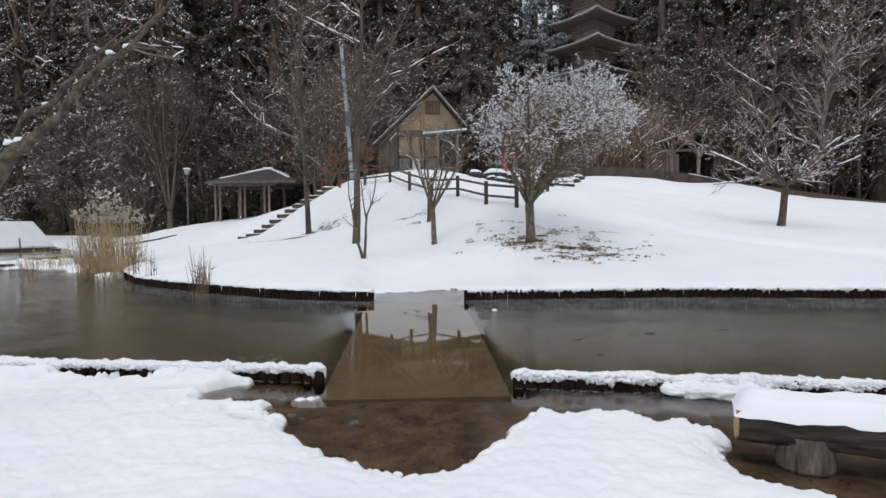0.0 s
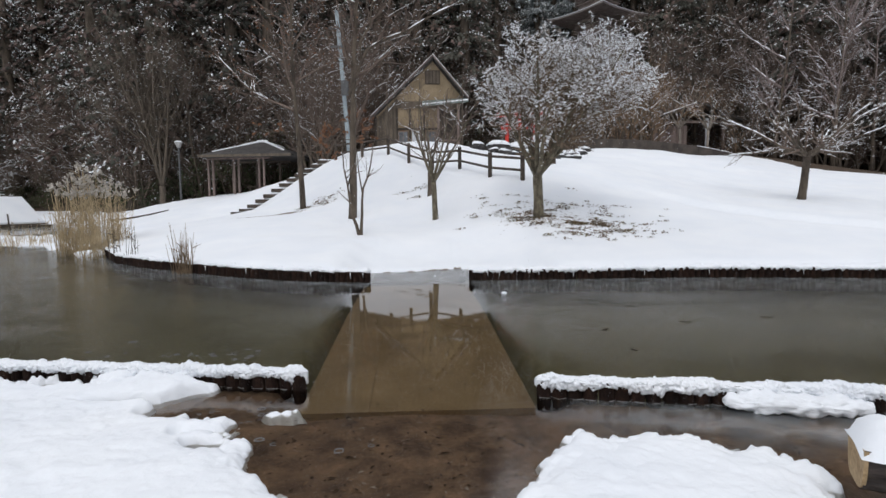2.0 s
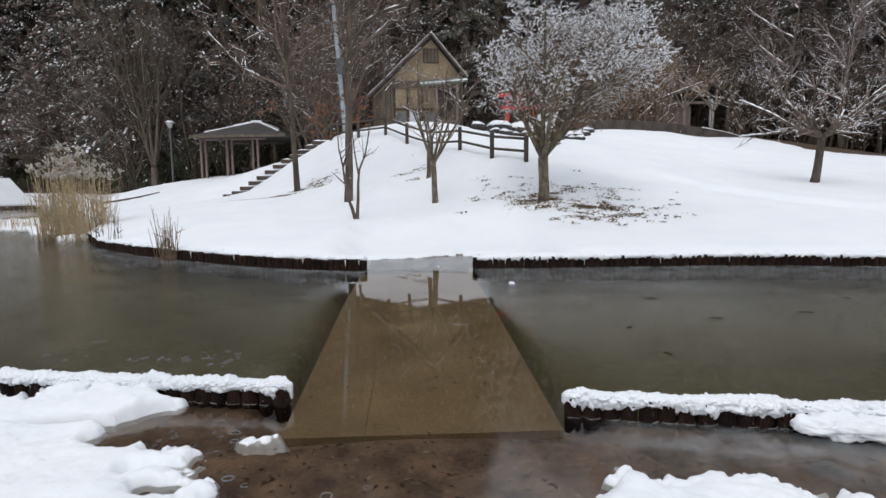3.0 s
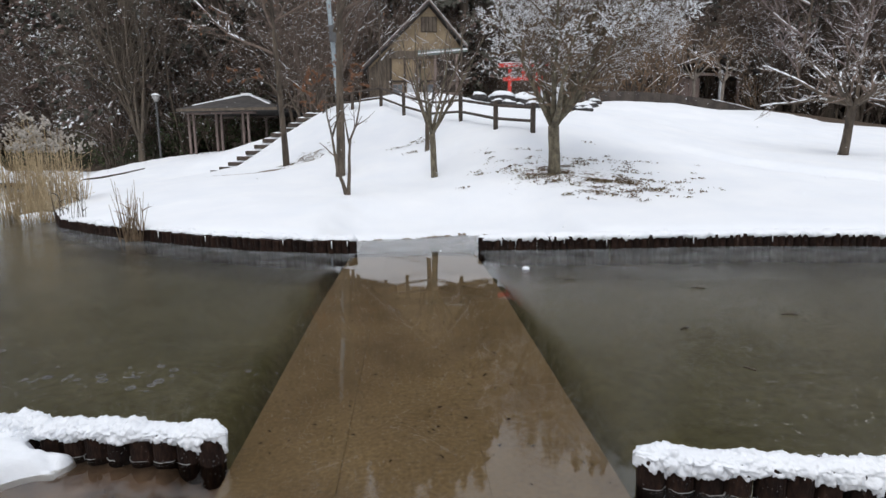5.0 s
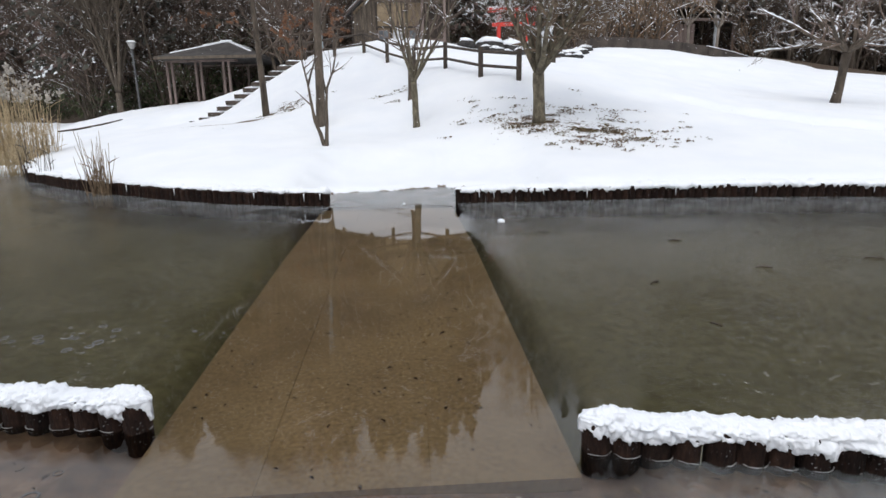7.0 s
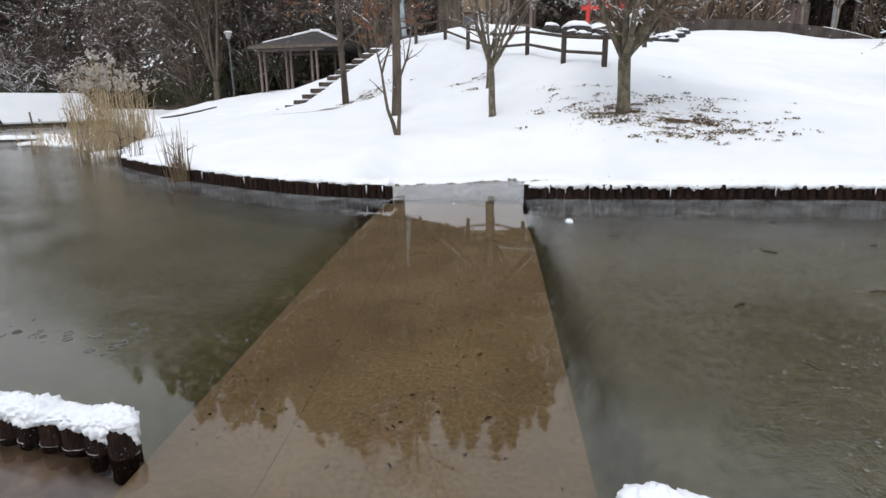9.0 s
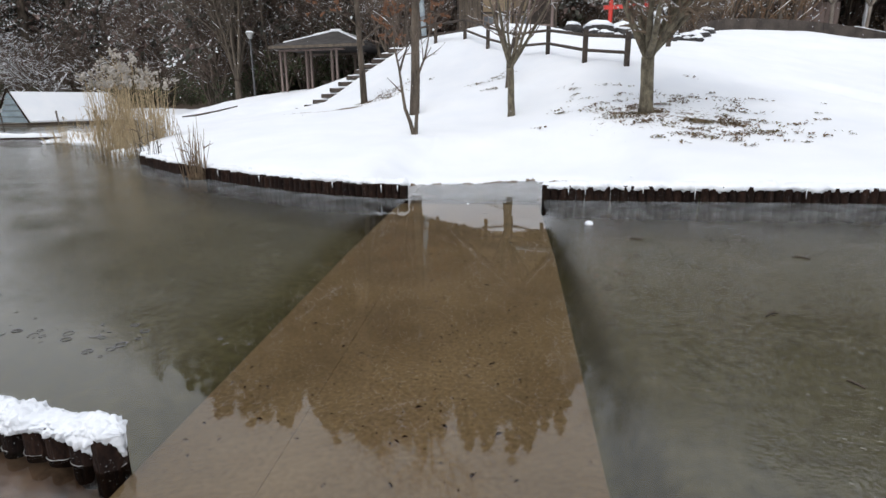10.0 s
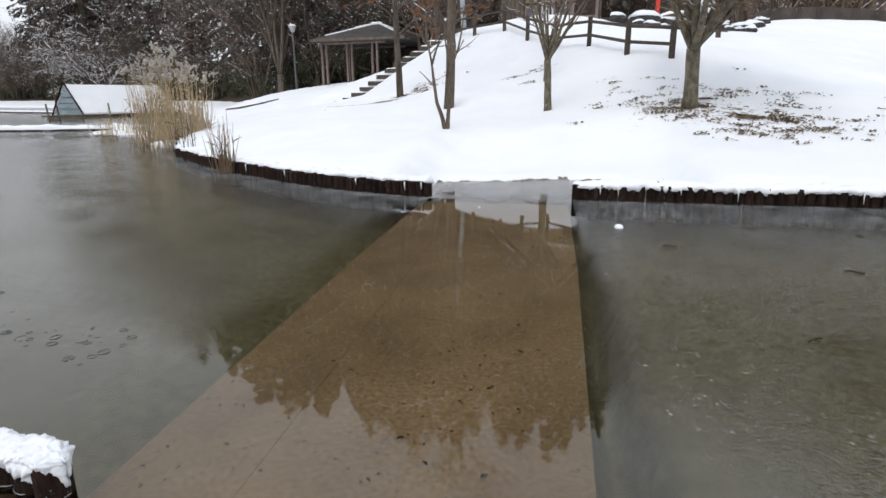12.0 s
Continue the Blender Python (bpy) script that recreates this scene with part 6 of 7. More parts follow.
def build_raft():
    """A tent-shaped hut on a floating platform, its slope under snow."""
    ob = thing("raft_hut", "tent-shaped floating hut of blue boards under snow", "raft", at=pose(-36.4, 42.7, 0.0, 0, 0, 70) @ Matrix.Scale(0.83, 4))
    L, w, h = 9.0, 2.7, 3.0
    part("platform", boxed((-0.6, -w - 0.3, -0.1), (L + 0.6, w + 0.3, 0.12)), TIMBER, ob)
    for s in (-1, 1):
        part("snow_slope", sheet_roof(bmesh.new(), [(0.0, 0, h), (L, 0, h), (L + 0.2, s * w, 0.45), (-0.1, s * w, 0.45)], 0.16), SNOW, ob, "roof slope thick with snow")
    for k in range(5):
        z0, z1 = 0.3 + k * 0.52, 0.3 + (k + 1) * 0.52 - 0.07
        bm = bmesh.new()
        a0, a1 = w * (1 - z0 / (h + 0.1)), w * (1 - z1 / (h + 0.1))
        vs = [bm.verts.new((x, y, z)) for x in (-0.10, 0.0) for y, z in ((-a0, z0), (a0, z0), (a1, z1), (-a1, z1))]
        bm.faces.new(vs[:4])
        bm.faces.new(vs[4:][::-1])
        for q in range(4):
            bm.faces.new((vs[q], vs[4 + q], vs[4 + (q + 1) % 4], vs[(q + 1) % 4]))
        bmesh.ops.recalc_face_normals(bm, faces=bm.faces)
        part("board", bm, BLUE_SHEET, ob)
    for s in (-1, 1):
        log_bar((-0.2, s * (w + 0.1), 0.2), (-0.15, s * 0.0, h + 0.25), 0.07, STAKE, ob, "rafter")
    log_bar((-1.4, -1.0, -0.5), (-1.8, -1.2, 5.0), 0.06, TIMBER, ob, "mast")
    log_bar((-3.6, -w, 0.25), (L, -w - 0.6, 0.25), 0.07, TIMBER, ob, "rail")
    for x in (-3.2, 2.0, 5.5):
        log_bar((x, -w - 0.4, -0.5), (x - 0.1, -w - 0.4, 1.3), 0.07, TIMBER, ob, "post")


build_waterside()
build_raft()


# ---- the near bank: log bench, leaning tree, small things ----
LOG_END = surface("sawn_log_end", (0.30, 0.20, 0.10), (0.48, 0.35, 0.20), 5, 40, 0.8, 0.3, 0.004, vary=0)
STUMP_BARK = surface("furrowed_grey_bark", (0.035, 0.026, 0.021), (0.19, 0.15, 0.125), 16, 50, 0.95, 0.9, 0.03, stretch=(1, 1, 0.2), vary=0)
DARK_LOG = surface("wet_dark_log", (0.010, 0.008, 0.007), (0.070, 0.050, 0.040), 12, 60, 0.7, 0.7, 0.015, stretch=(0.25, 1, 1), vary=0)


def build_bench():
    ob = thing("log_bench", "split-log bench on stumps under thick snow", "bench", at=pose(2.38, 3.83, 0.0, 0, 0, -27))
    L, r = 2.6, 0.17
    bm = bmesh.new()
    ring_n, cuts = 30, 90
    rings = []
    for k in range(cuts + 1):
        x = L * k / cuts
        ring = []
        for q in range(ring_n):
            a = math.pi + math.pi * q / (ring_n - 1)       # the lower half of the log
            c, d = math.cos(a), math.sin(a)
            g = r * (1 + 0.06 * noise.noise(Vector((x * 1.5, c * 3, d * 3))) + 0.10 * noise.noise(Vector((x * 5, c * 11, d * 11))))
            ring.append(bm.verts.new((x, math.copysign(abs(c) ** 0.45, c) * g * 0.97, 0.385 - abs(d) ** 0.7 * g * 1.4)))
        rings.append(ring)
    for a, b in zip(rings, rings[1:]):
        for q in range(ring_n):
            bm.faces.new((a[q], a[(q + 1) % ring_n], b[(q + 1) % ring_n], b[q]))
    bmesh.ops.recalc_face_normals(bm, faces=bm.faces)
    part("seat", bm, DARK_LOG, ob, "dark wet split log", True)
    bm = bmesh.new()
    vs = [bm.verts.new((-0.006, math.copysign(abs(math.cos(math.pi + math.pi * q / 11)) ** 0.45, math.cos(math.pi + math.pi * q / 11)) * r * 1.0, 0.385 - abs(math.sin(math.pi + math.pi * q / 11)) ** 0.7 * r * 1.38)) for q in range(12)]
    bm.faces.new(vs)
    back = bmesh.ops.extrude_face_region(bm, geom=bm.faces[:])
    for g in back["geom"]:
        if isinstance(g, bmesh.types.BMVert):
            g.co.x += 0.02
    bmesh.ops.recalc_face_normals(bm, faces=bm.faces)
    part("sawn_end", bm, LOG_END, ob, "pale sawn end of the log")
    for x in (0.45, 2.1):
        vs, fs, n = [], [], 48
        for k in range(9):
            z = -0.2 + 0.43 * k / 8
            for q in range(n):
                a = 2 * math.pi * q / n
                g = (0.195 - 0.02 * k / 8) * (1 + 0.09 * noise.noise(Vector((math.cos(a) * 5, math.sin(a) * 5, z * 2.5 + x))) + 0.05 * noise.noise(Vector((math.cos(a) * 13, math.sin(a) * 13, z * 5))))
                vs.append((x + math.cos(a) * g, math.sin(a) * g, z))
        for k in range(8):
            for q in range(n):
                fs.append((k * n + q, k * n + (q + 1) % n, (k + 1) * n + (q + 1) % n, (k + 1) * n + q))
        fs.append(tuple(8 * n + q for q in range(n)))
        mesh_part("stump", mesh_of("stump", vs, fs, (STUMP_BARK,)), ob)
    # snow: a thick rounded slab on the seat
    nx, ny = 60, 14
    verts, faces = [], []
    for i in range(nx + 1):
        x = -0.02 + (L + 0.02) * i / nx
        for j in range(ny + 1):
            v = -1 + 2 * j / ny
            edge = min(1.0, (1 - abs(v)) / 0.4) * min(1.0, min(i, nx - i) / 3.0)
            wide = r * 1.13 * (1 + 0.10 * (float(value_noise(x * 5, 3.0 * (v > 0), 71)) - 0.5) + 0.12 * (float(value_noise(x * 15, 3.0 * (v > 0), 74)) - 0.5))
            z = 0.385 + (0.125 + 0.05 * (float(value_noise(x * 4, v * 2, 72)) - 0.5) + 0.02 * (float(value_noise(x * 13, v * 5, 75)) - 0.5)) * math.sqrt(max(edge, 0)) - 0.05 * (edge < 0.2) * float(value_noise(x * 11, v, 73))
            verts.append((x, v * wide, z))
    for i in range(nx):
        for j in range(ny):
            a = i * (ny + 1) + j
            faces.append((a, a + ny + 1, a + ny + 2, a + 1))
    mesh_part("snow_cushion", mesh_of("snow_cushion", verts, faces, (SNOW,), smooth=True), ob, "thick soft snow on the seat")


MOSSY = surface("mossy_grey_bark", (0.012, 0.010, 0.008), (0.175, 0.140, 0.100), 14, 60, 0.95, 0.8, 0.03, vary=0)


def build_leaning_tree():
    ob = thing("leaning_tree", "old leaning tree with mossy forked limbs reaching over the water", "tree", at=pose(0, 0, 0))
    rng = random.Random(717)

    def knotty(points, radii, sides, name):
        """A limb with swellings and slight kinks between its bends."""
        pts, rs = [], []
        for k in range(len(points) - 1):
            p, q = Vector(points[k]), Vector(points[k + 1])
            for f in (0.0, 0.33, 0.66):
                wob = 0.0 if f == 0 else radii[k] * 0.22
                pts.append(p.lerp(q, f) + Vector((rng.uniform(-wob, wob), rng.uniform(-wob, wob), rng.uniform(-wob, wob))))
                rs.append((radii[k] + (radii[k + 1] - radii[k]) * f) * rng.uniform(0.88, 1.13))
        pts.append(Vector(points[-1]))
        rs.append(radii[-1])
        t = Tubes()
        t.add(pts, rs, sides)
        mesh_part(name, t.mesh(name, MOSSY), ob)
        return pts

    trunk = knotty([(-5.3, 4.3, -0.1), (-4.7, 4.35, 0.75), (-4.0, 4.45, 1.55), (-3.41, 4.5, 2.12), (-3.21, 4.5, 2.40), (-3.10, 4.5, 2.46)],
                   [0.111, 0.092, 0.078, 0.063, 0.056, 0.041], 12, "trunk")
    low = knotty([(-3.14, 4.5, 2.44), (-2.96, 4.5, 2.58), (-2.84, 4.5, 2.67), (-2.76, 4.5, 2.80), (-2.68, 4.5, 2.92), (-2.57, 4.5, 3.01), (-2.47, 4.5, 3.11),
                  (-2.35, 4.5, 3.16), (-2.26, 4.5, 3.24), (-2.06, 4.5, 3.45), (-1.92, 4.5, 3.60), (-1.70, 4.6, 3.86)],
                 [0.037, 0.035, 0.034, 0.036, 0.030, 0.025, 0.025, 0.022, 0.018, 0.016, 0.013, 0.007], 10, "limb")
    high = knotty([(-3.27, 4.53, 2.36), (-3.29, 4.6, 2.50), (-3.22, 4.6, 2.65), (-3.16, 4.6, 2.71), (-3.02, 4.6, 2.75), (-2.93, 4.6, 2.82), (-2.88, 4.6, 2.91), (-2.80, 4.6, 2.98),
                   (-2.68, 4.6, 3.12), (-2.60, 4.6, 3.20), (-2.48, 4.6, 3.24), (-2.36, 4.6, 3.31), (-2.24, 4.6, 3.37), (-2.10, 4.6, 3.52), (-2.0, 4.6, 3.8)],
                  [0.030, 0.028, 0.025, 0.025, 0.022, 0.024, 0.027, 0.025, 0.022, 0.021, 0.019, 0.016, 0.016, 0.013, 0.007], 9, "limb")
    knotty([(-2.73, 4.52, 2.85), (-2.71, 4.5, 2.80), (-2.69, 4.48, 2.72)], [0.03, 0.034, 0.022], 8, "limb")          # a broken-off stub
    up = knotty([(-2.62, 4.58, 3.18), (-2.64, 4.55, 3.41), (-2.65, 4.55, 3.64), (-2.65, 4.55, 3.9)], [0.014, 0.010, 0.009, 0.006], 6, "limb")
    knotty([(-2.28, 4.5, 3.22), (-2.16, 4.5, 3.20), (-2.05, 4.5, 3.19), (-1.84, 4.5, 3.16)], [0.012, 0.009, 0.008, 0.004], 6, "limb")
    back = knotty([(-3.55, 4.4, 2.95), (-3.2, 4.4, 3.14), (-3.07, 4.4, 3.27), (-2.94, 4.4, 3.38), (-2.7, 4.4, 3.7)], [0.012, 0.010, 0.009, 0.008, 0.005], 6, "limb")
    w, tw, s, _ = grow(717, [(low[20:], 0.022, 0.014), (high[24:], 0.02, 0.012), (up, 0.012, 0.008), (back, 0.010, 0.006), (low[6:20], 0.010, 0.008)],
                       [(4.0, 0.55, 60, 0.04, 0.18, 5, 0.1), (4.5, 0.45, 48, 0.02, 0.22, 4, 0.1), (5, 0.5, 45, 0.0, 0.2, 3, 0.1)], 5, 0.3, 1.0)
    mesh_part("crown", tw.mesh("crown", TWIG), ob)
    for p, r, n in ((trunk[12], 0.036, 4), (high[12], 0.018, 3), (high[27], 0.014, 2), (low[19], 0.02, 4), (low[22], 0.017, 3), (high[8], 0.012, 2), (low[5], 0.012, 2)):
        for k in range(n):
            c = p + Vector((rng.uniform(-r, r) * 1.4, rng.uniform(-0.02, 0.01), r * 0.9 + rng.uniform(0, 0.02)))
            q = r * rng.uniform(0.5, 0.9)
            s.add([c - Vector((q * 1.6, 0, 0.01)), c - Vector((q * 0.6, 0, -0.01)), c + Vector((q * 0.6, 0, 0.012)), c + Vector((q * 1.6, 0, 0.0))], [q * 0.4, q, q * 0.9, q * 0.35], 7)
    tagged(mesh_part("snow", s.mesh("snow", SNOW), ob), "clots of snow on the limbs", kind="stuff")


build_bench()
build_leaning_tree()


SUNK_LEAF = surface("sodden_leaf", (0.045, 0.028, 0.016), (0.11, 0.07, 0.04), 6, 30, 0.9, 0, vary=0)


def build_floaters():
    """Snow lump, sticks and sunken leaves on and under the water."""
    bm = bmesh.new()
    bmesh.ops.create_icosphere(bm, subdivisions=2, radius=0.055)
    for v in bm.verts:
        v.co.z = max(v.co.z * 0.75, -0.01)
        v.co *= 1 + 0.15 * noise.noise(v.co * 20)
    me = bpy.data.meshes.new("snow_lump")
    bm.to_mesh(me)
    bm.free()
    me.materials.append(SNOW)
    tagged(new("snow_lump", me), "lump of snow lying on the thin ice", "snow").location = (1.526, 10.99, 0.005)
    rng = random.Random(88)
    for x, y in ((2.8, 10.3), (2.0, 10.25), (2.3, 11.6), (3.4, 9.6), (1.9, 11.55), (4.6, 9.9), (2.46, 8.05), (2.45, 7.05), (3.1, 11.2), (4.1, 11.0), (5.3, 10.6), (6.2, 9.4), (5.0, 8.6), (7.1, 10.2), (3.7, 8.4)):
        t = Tubes()
        a = rng.uniform(0, math.pi)
        d = Vector((math.cos(a), math.sin(a), 0)) * rng.uniform(0.04, 0.09)
        c = Vector((x, y, 0.006))
        t.add([c - d, c + d * 0.2 + Vector((0, 0.02, 0)), c + d], [0.006, 0.008, 0.004], 5)
        t.add([c, c + Vector((d.y, -d.x, 0)) * 0.5], [0.006, 0.003], 5)
        tagged(new("floating_stick", t.mesh("floating_stick", DEAD_STALK)), "small dark stick frozen into the thin ice", "stick", "sticks on the ice")
    verts, faces = [], []
    for _ in range(520):
        x, y = rng.uniform(-1.0, 1.0), rng.uniform(3.6, 12.4)
        if y < 5.5 and rng.random() < 0.3:
            continue
        z = -0.050 if y > 5.55 else float(mudbank(x, y)) + 0.012
        a, s = rng.uniform(0, 6.28), rng.choice((0.006, 0.006, 0.009, 0.009, 0.012, 0.022)) * rng.uniform(0.7, 1.3)
        c, d = Vector((x, y, z)), Vector((math.cos(a), math.sin(a), 0)) * s
        w = Vector((-d.y, d.x, 0)) * rng.uniform(0.3, 0.6)
        b = len(verts)
        verts += [c - d, c + w + Vector((0, 0, 0.006)), c + d, c - w + Vector((0, 0, 0.004))]
        faces.append((b, b + 3, b + 2, b + 1))
    for _ in range(150):                                     # a drift of debris on the middle slabs
        x, y = rng.gauss(0.12, 0.34), rng.gauss(7.15, 0.45)
        if abs(x) > 0.95 or y < 5.7:
            continue
        a, s = rng.gauss(0.3, 0.7), rng.choice((0.004, 0.006, 0.008, 0.013)) * rng.uniform(0.7, 1.3)
        c, d = Vector((x, y, -0.050)), Vector((math.cos(a), math.sin(a), 0)) * s
        w = Vector((-d.y, d.x, 0)) * rng.uniform(0.2, 0.5)
        b = len(verts)
        verts += [c - d, c + w + Vector((0, 0, 0.006)), c + d, c - w + Vector((0, 0, 0.004))]
        faces.append((b, b + 3, b + 2, b + 1))
    tagged(new("sunken_leaves", mesh_of("sunken_leaves", verts, faces, (SUNK_LEAF,))), "dark leaf scraps lying on the drowned ford", "leaves", kind="stuff")


build_floaters()


def build_litter():
    """Sodden leaves and bits of bark on the mud of the near bank."""
    rng = random.Random(99)
    tan = surface("sodden_tan_leaf", (0.16, 0.10, 0.055), (0.34, 0.22, 0.125), 8, 30, 0.8, 0, vary=0)
    pale = surface("bleached_bark_scrap", (0.30, 0.25, 0.20), (0.46, 0.40, 0.33), 8, 30, 0.8, 0, vary=0)
    verts, faces, slots = [], [], []
    for _ in range(2600):
        x, y = rng.uniform(-2.4, 2.9), rng.uniform(3.3, 5.75)
        if y > float(south_shore(x)) - 0.1 or (abs(x) < 1.3 and y > 5.5):
            continue
        a, s = rng.uniform(0, 6.28), rng.choice((0.006, 0.009, 0.012, 0.018, 0.026)) * rng.uniform(0.7, 1.3)
        c, d = Vector((x, y, float(mudbank(x, y)) + 0.008)), Vector((math.cos(a), math.sin(a), rng.uniform(-0.2, 0.2))) * s
        w = Vector((-d.y, d.x, rng.uniform(-0.003, 0.003))) * rng.uniform(0.25, 0.6)
        b = len(verts)
        verts += [c - d, c + w + Vector((0, 0, 0.004)), c + d, c - w + Vector((0, 0, 0.003))]
        faces.append((b, b + 3, b + 2, b + 1))
        slots.append(rng.choice((0, 0, 0, 1, 1, 2)))
    tagged(new("leaf_litter", mesh_of("leaf_litter", verts, faces, (SUNK_LEAF, tan, pale), slots)), "sodden brown leaves and scraps on the wet mud", "leaves", kind="stuff")


build_litter()


def build_fallen_leaves():
    """Dead leaves and grass that show through the thin snow under the round-crowned tree and beside the slim one, in ragged clumps."""
    rng = random.Random(123)
    brown = surface("dead_brown_leaf", (0.08, 0.052, 0.033), (0.27, 0.185, 0.112), 8, 30, 0.9, 0, vary=0)
    grass = surface("dead_olive_grass", (0.10, 0.085, 0.042), (0.27, 0.215, 0.115), 8, 30, 0.9, 0, vary=0)
    verts, faces, slots = [], [], []

    def leaf(x, y, lift, s, slot):
        a = rng.uniform(0, 6.28)
        c, d = Vector((x, y, z_of(x, y) + lift)), Vector((math.cos(a), math.sin(a), rng.uniform(-0.2, 0.9))) * s
        w = Vector((-d.y, d.x, rng.uniform(-0.02, 0.02))) * rng.uniform(0.3, 0.7)
        b = len(verts)
        verts.extend([c - d, c + w + Vector((0, 0, 0.012)), c + d, c - w + Vector((0, 0, 0.012))])
        faces.extend([(b, b + 3, b + 2), (b, b + 2, b + 1)])
        slots.extend([slot, slot])

    for cx, cy, sx, sy, tries, cut in ((5.05, 17.3, 0.85, 0.75, 640, 0.03), (3.45, 17.7, 0.50, 0.2, 80, -0.04), (4.5, 18.9, 1.6, 1.1, 430, 0.10), (2.6, 18.6, 0.7, 0.5, 60, 0.08),
                                       (-4.35, 26.2, 0.55, 0.45, 90, -0.05), (0.0, 24.0, 0.45, 0.35, 45, 0.0), (-4.0, 25.2, 0.4, 0.3, 30, 0.05)):
        for _ in range(tries):
            x, y = cx + rng.gauss(0, sx), cy + rng.gauss(0, sy)
            if float(fbm(x * 2.1, y * 2.9, 3, 91)) < cut - 0.04 or float(fbm(x * 6.0, y * 9.0, 2, 95)) < -0.03:
                continue
            wide, n = rng.uniform(0.04, 0.16), rng.randrange(4, 13)
            slot = 1 if rng.random() < 0.35 else 0
            for _ in range(n):
                leaf(x + rng.gauss(0, wide), y + rng.gauss(0, wide * 0.5), rng.uniform(0.01, 0.035), rng.uniform(0.018, 0.05), slot)
    tagged(new("fallen_leaves", mesh_of("fallen_leaves", verts, faces, (brown, grass), slots)), "dead brown leaves scattered on thin snow under bare trees", "leaves", kind="stuff")


build_fallen_leaves()


def build_ice():
    """Grey ice frozen to the landing and along the stakes."""
    ice = surface("grey_pond_ice", (0.30, 0.32, 0.33), (0.50, 0.52, 0.53), 1.6, 14, 0.22, 0.15, 0.004, vary=0)
    n, l = ice.node_tree.nodes, ice.node_tree.links
    fade = noise_node(n, l, 2.4, 5, 0.65)
    thin = n.new("ShaderNodeAttribute")
    thin.attribute_name = "thick"
    l.new(mix(n, l, 1.0, ramp(n, l, fade.outputs["Fac"], [(0.34, (0.05, 0.05, 0.05)), (0.70, (0.7, 0.7, 0.7))]).outputs["Color"], thin.outputs["Fac"], "MULTIPLY"), n["Principled BSDF"].inputs["Alpha"])

    def plate(xs, near, far, label, most=1.0, ends=0, fade=0.0):
        verts, faces, thick, cuts = [], [], [], 8
        for k, x in enumerate(xs):
            a, b = near(x), far(x)
            for q in range(cuts + 1):
                f = q / cuts
                verts.append((x, a + (b - a) * f, 0.004))
                body = f ** fade if fade else min(1.0, f * 3 + (0 if ends else 1))
                thick.append(most * body * (min(1.0, k / ends) if ends else 1.0))
            if k:
                for q in range(cuts):
                    i = (cuts + 1) * (k - 1) + q
                    faces.append((i, i + cuts + 1, i + cuts + 2, i + 1))
        me = mesh_of("ice", verts, faces, (ice,))
        me.attributes.new("thick", "FLOAT", "POINT").data.foreach_set("value", np.array(thick, dtype=np.float32))
        tagged(new("ice", me), label, "ice", kind="structure")

    wob = lambda x, s: 0.5 * float(fbm(x * 2.5, s, 4, 81))
    plate(np.arange(-1.0, 3.0, 0.05), lambda x: 12.5 + wob(x, 1.0) + (0.4 if x > 1.05 else 0), lambda x: 14.95, "grey ice where the ford meets the far bank")
    plate(np.arange(-10.0, -0.98, 0.06), lambda x: float(north_shore(x)) - 1.5 + 1.2 * wob(x, 2.0), lambda x: float(north_shore(x)) - 0.03, "pale ice rim along the stakes", 1.25, 0, 1.6)
    plate(np.arange(1.12, 18.0, 0.06), lambda x: float(north_shore(x)) - 1.6 + 1.2 * wob(x, 3.0), lambda x: float(north_shore(x)) - 0.03, "pale ice rim along the stakes", 1.0, 0, 1.4)
    plate(np.arange(1.02, 4.2, 0.05), lambda x: float(south_shore(x)) - 1.1 + wob(x, 4.0), lambda x: float(south_shore(x)) - 0.04, "grey ice behind the near stakes", 0.6, 14)


build_ice()


def build_icicles():
    """Thin icicles that hang from the snow lip over the far stakes."""
    rng = random.Random(404)
    ice = surface("white_icicle", (0.70, 0.74, 0.78), (0.85, 0.88, 0.90), 20, 80, 0.25, 0, vary=0)
    for x in (-1.15, -1.42, -2.3, -3.9, -5.1, 1.5, 1.75, 2.6, 3.35, 4.9, 6.3, 8.2, 9.9, 11.6):
        t = Tubes()
        h = rng.uniform(0.10, 0.19)
        y = float(north_shore(x)) - 0.085
        t.add([(x, y, 0.225), (x, y, 0.225 - h * 0.5), (x + 0.003, y, 0.225 - h)], [0.013, 0.009, 0.003], 5)
        tagged(new("icicle", t.mesh("icicle", ice)), "thin white icicle hanging from the snow lip", "icicle", "icicles over the stakes")


build_icicles()


def build_waterline_ice():
    """A thin broken collar of ice round the near stakes, where they meet the water."""
    rng = random.Random(515)
    t = Tubes()
    for x0, x1 in ((-1.09, -4.4), (1.10, 4.8)):
        x, way = x0, 1 if x1 > x0 else -1
        while (x1 - x) * way > 0:
            y = float(south_shore(x))
            a0, arc = rng.uniform(math.pi, 4.1), rng.uniform(1.2, 3.0)
            t.add([(x + math.cos(a0 + arc * k / 9) * 0.068, y + math.sin(a0 + arc * k / 9) * 0.068, 0.004 + rng.uniform(0, 0.006)) for k in range(10)], [rng.uniform(0.0008, 0.0030) for _ in range(10)], 5)
            x += 0.129 * way
    tagged(new("ice_collar", t.mesh("ice_collar", surface("rim_ice", (0.20, 0.195, 0.19), (0.44, 0.43, 0.42), 30, 90, 0.4, 0, vary=0))), "thin broken ice round the foot of the near stakes", "ice", kind="stuff")


build_waterline_ice()


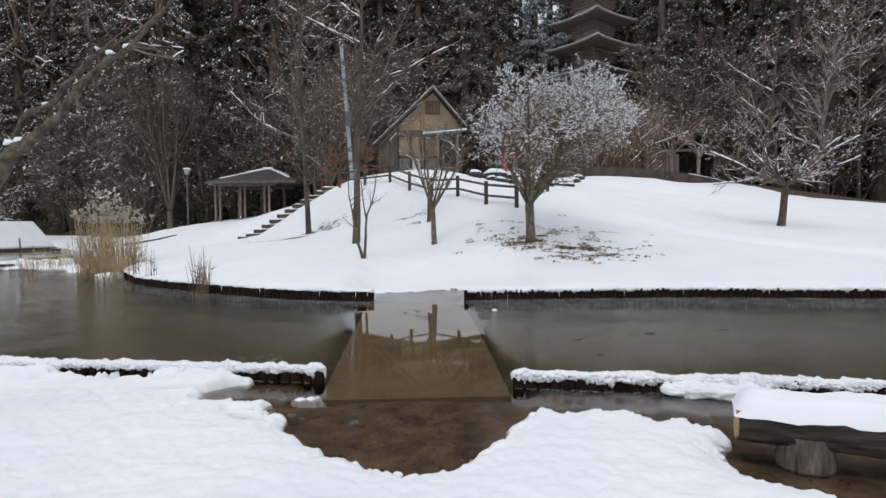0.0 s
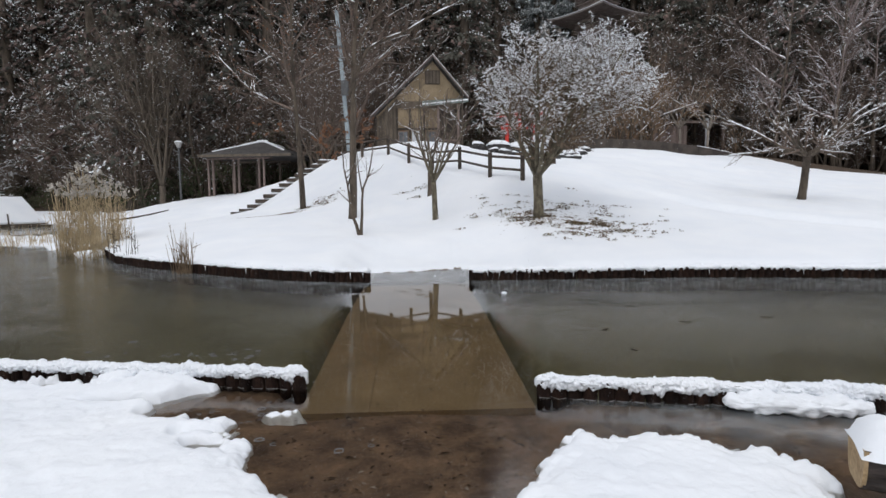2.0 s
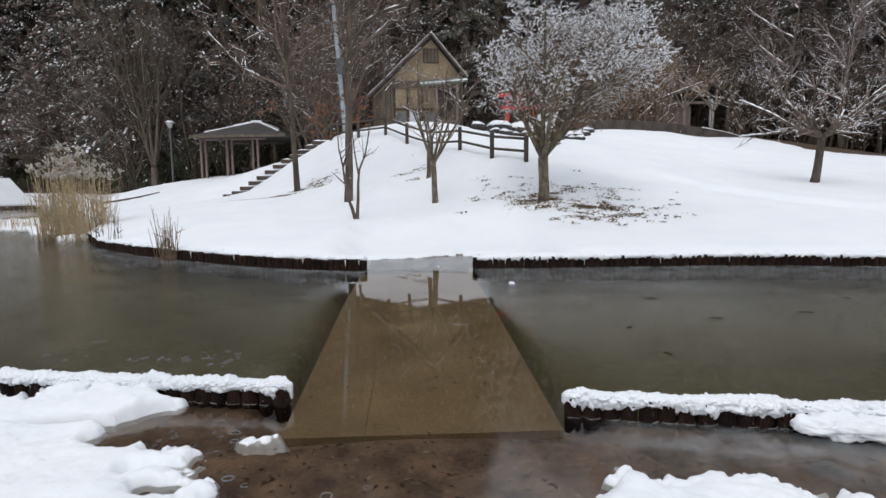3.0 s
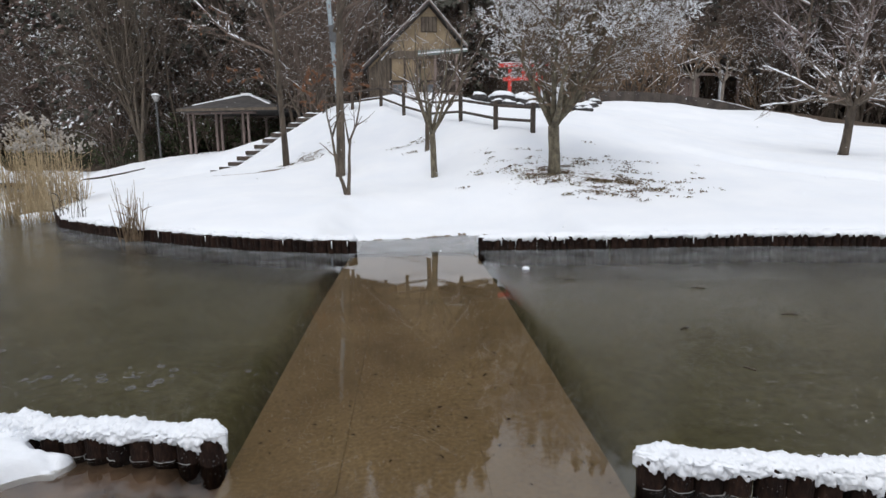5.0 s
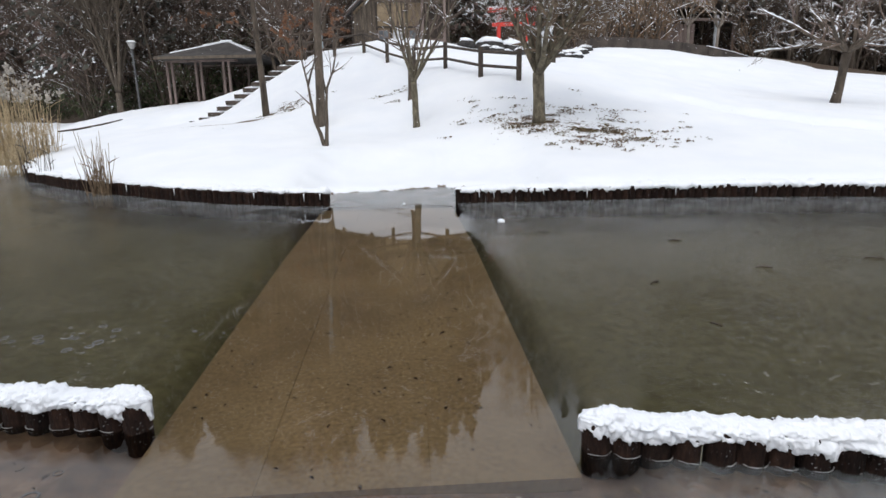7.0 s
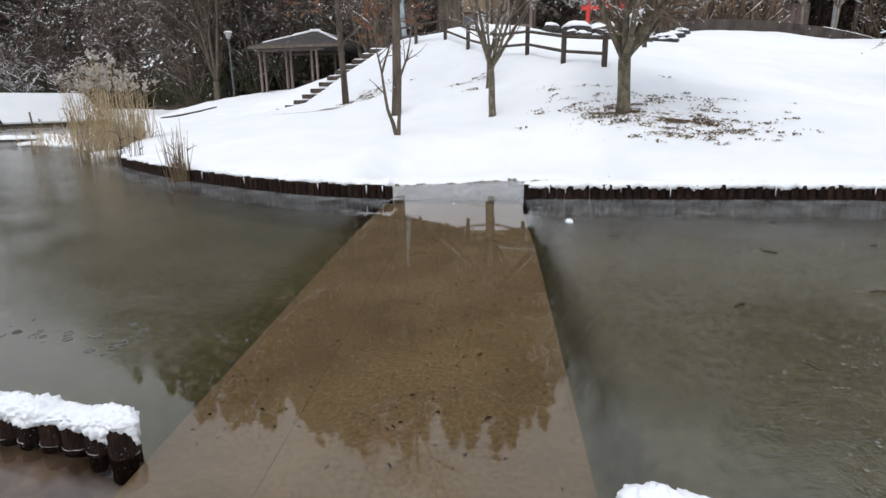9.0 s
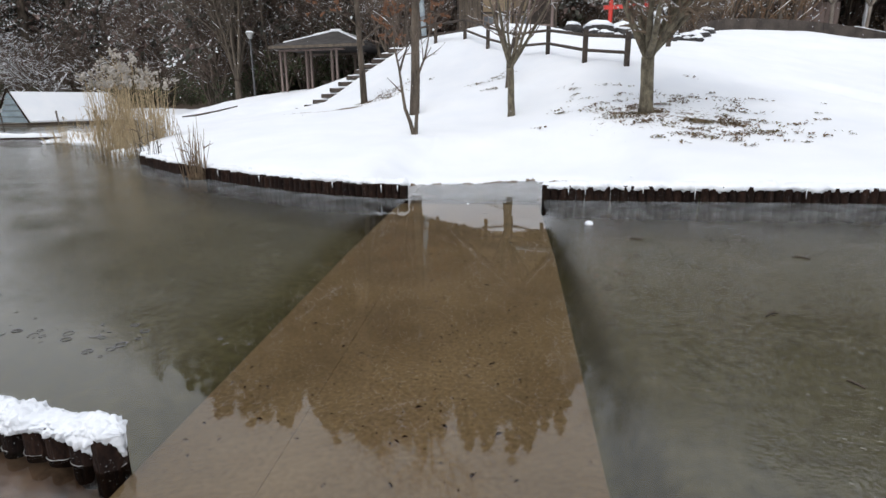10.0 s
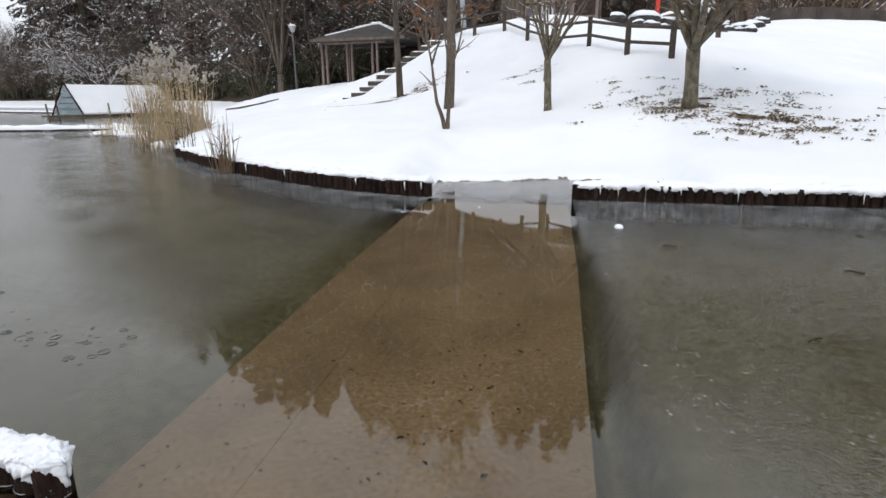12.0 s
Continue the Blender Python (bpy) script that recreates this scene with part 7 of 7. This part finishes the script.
def build_rings():
    """Small rings of slush where flakes melt into the skin of ice."""
    rng = random.Random(505)
    slush = surface("grey_slush", (0.09, 0.088, 0.088), (0.22, 0.215, 0.215), 9, 60, 0.5, 0.2, 0.002, vary=0)
    for cx, cy, n, sx, sy in ((-2.45, 7.33, 14, 0.3, 0.12), (-1.85, 7.2, 14, 0.3, 0.15), (-1.65, 7.5, 3, 0.2, 0.15), (-2.6, 7.2, 9, 0.35, 0.15), (-1.5, 5.35, 12, 0.3, 0.2), (-0.7, 4.95, 4, 0.4, 0.2), (-1.65, 5.65, 10, 0.25, 0.12), (-3.4, 7.3, 9, 0.6, 0.4)):
        for _ in range(n):
            x, y = cx + rng.gauss(0, sx) * 0.7, cy + rng.gauss(0, sy) * 0.7
            r = rng.choice((0.01, 0.014, 0.02, 0.03)) * rng.uniform(0.85, 1.15)
            t = Tubes()
            arc = 2 * math.pi * rng.choice((1.0, 1.0, 0.95, 0.6, 0.4))
            a0 = rng.uniform(0, 6.28)
            sq = rng.uniform(0.75, 1.2)
            t.add([(x + math.cos(a0 + arc * k / 12) * r * rng.uniform(0.92, 1.08), y + math.sin(a0 + arc * k / 12) * r * sq, 0.001) for k in range(13)], [r * rng.uniform(0.10, 0.2) for _ in range(13)], 5)
            tagged(new("slush_ring", t.mesh("slush_ring", slush)), "tiny grey ring of slush on the still water", "slush", "slush rings on the water")


build_rings()


def build_slid_snow():
    """Snow that slid off the ridge beside the bench."""
    bm = bmesh.new()
    bmesh.ops.create_icosphere(bm, subdivisions=5, radius=1.0)
    for v in bm.verts:
        p = Vector((v.co.x * 0.55, v.co.y * 0.14, v.co.z * 0.085))
        away = Vector((v.co.x * 0.5, v.co.y, v.co.z)).normalized()
        v.co = p + away * (0.045 * noise.noise(p * 7) + 0.028 * noise.noise(p * 22) + 0.014 * noise.noise(p * 55))
    me = bpy.data.meshes.new("snow_mound")
    bm.to_mesh(me)
    bm.free()
    me.materials.append(SNOW)
    me.polygons.foreach_set("use_smooth", np.ones(len(me.polygons), dtype=bool))
    tagged(new("snow_mound", me), "lumpy snow slid from the stakes beside the bench", "snow").matrix_basis = pose(2.98, 5.16, 0.065, 0, 0, -11)


build_slid_snow()


def build_flakes():
    """Large wet flakes of the snowfall, hanging in the air over the pond and the bank."""
    rng = np.random.default_rng(606)
    n = 1500
    c = np.stack([rng.uniform(-20, 20, n), rng.uniform(7.5, 34, n), rng.uniform(0.4, 11, n)], 1)
    r = rng.uniform(0.006, 0.013, n)[:, None, None] * (0.7 + 0.6 * rng.random((n, 6, 1)))
    axes = np.array([(1, 0, 0), (-1, 0, 0), (0, 1, 0), (0, -1, 0), (0, 0, 1), (0, 0, -1)], float)
    verts = (c[:, None, :] + axes[None] * r).reshape(-1, 3)
    k = np.arange(n)[:, None] * 6
    faces = np.concatenate([k + f for f in ([0, 2, 4], [2, 1, 4], [1, 3, 4], [3, 0, 4], [2, 0, 5], [1, 2, 5], [3, 1, 5], [0, 3, 5])], 0)
    tagged(new("falling_snow", mesh_of("falling_snow", verts, faces.tolist(), (SNOW,))), "wet white flakes of light snowfall in the air", "snow", kind="stuff")


build_flakes()


# ---- true size: the whole place was laid out in paces of 0.82 m along a line turned by two thirds of a degree ----
PACE = Matrix(((0.82, 0.0095, 0, -0.2), (0, 0.8405, 0, -0.39), (0, 0, 0.82, 0), (0, 0, 0, 1)))
for ob in list(scene.objects):
    if ob.parent is None and ob not in (cam, sun):
        ob.matrix_basis = PACE @ ob.matrix_basis
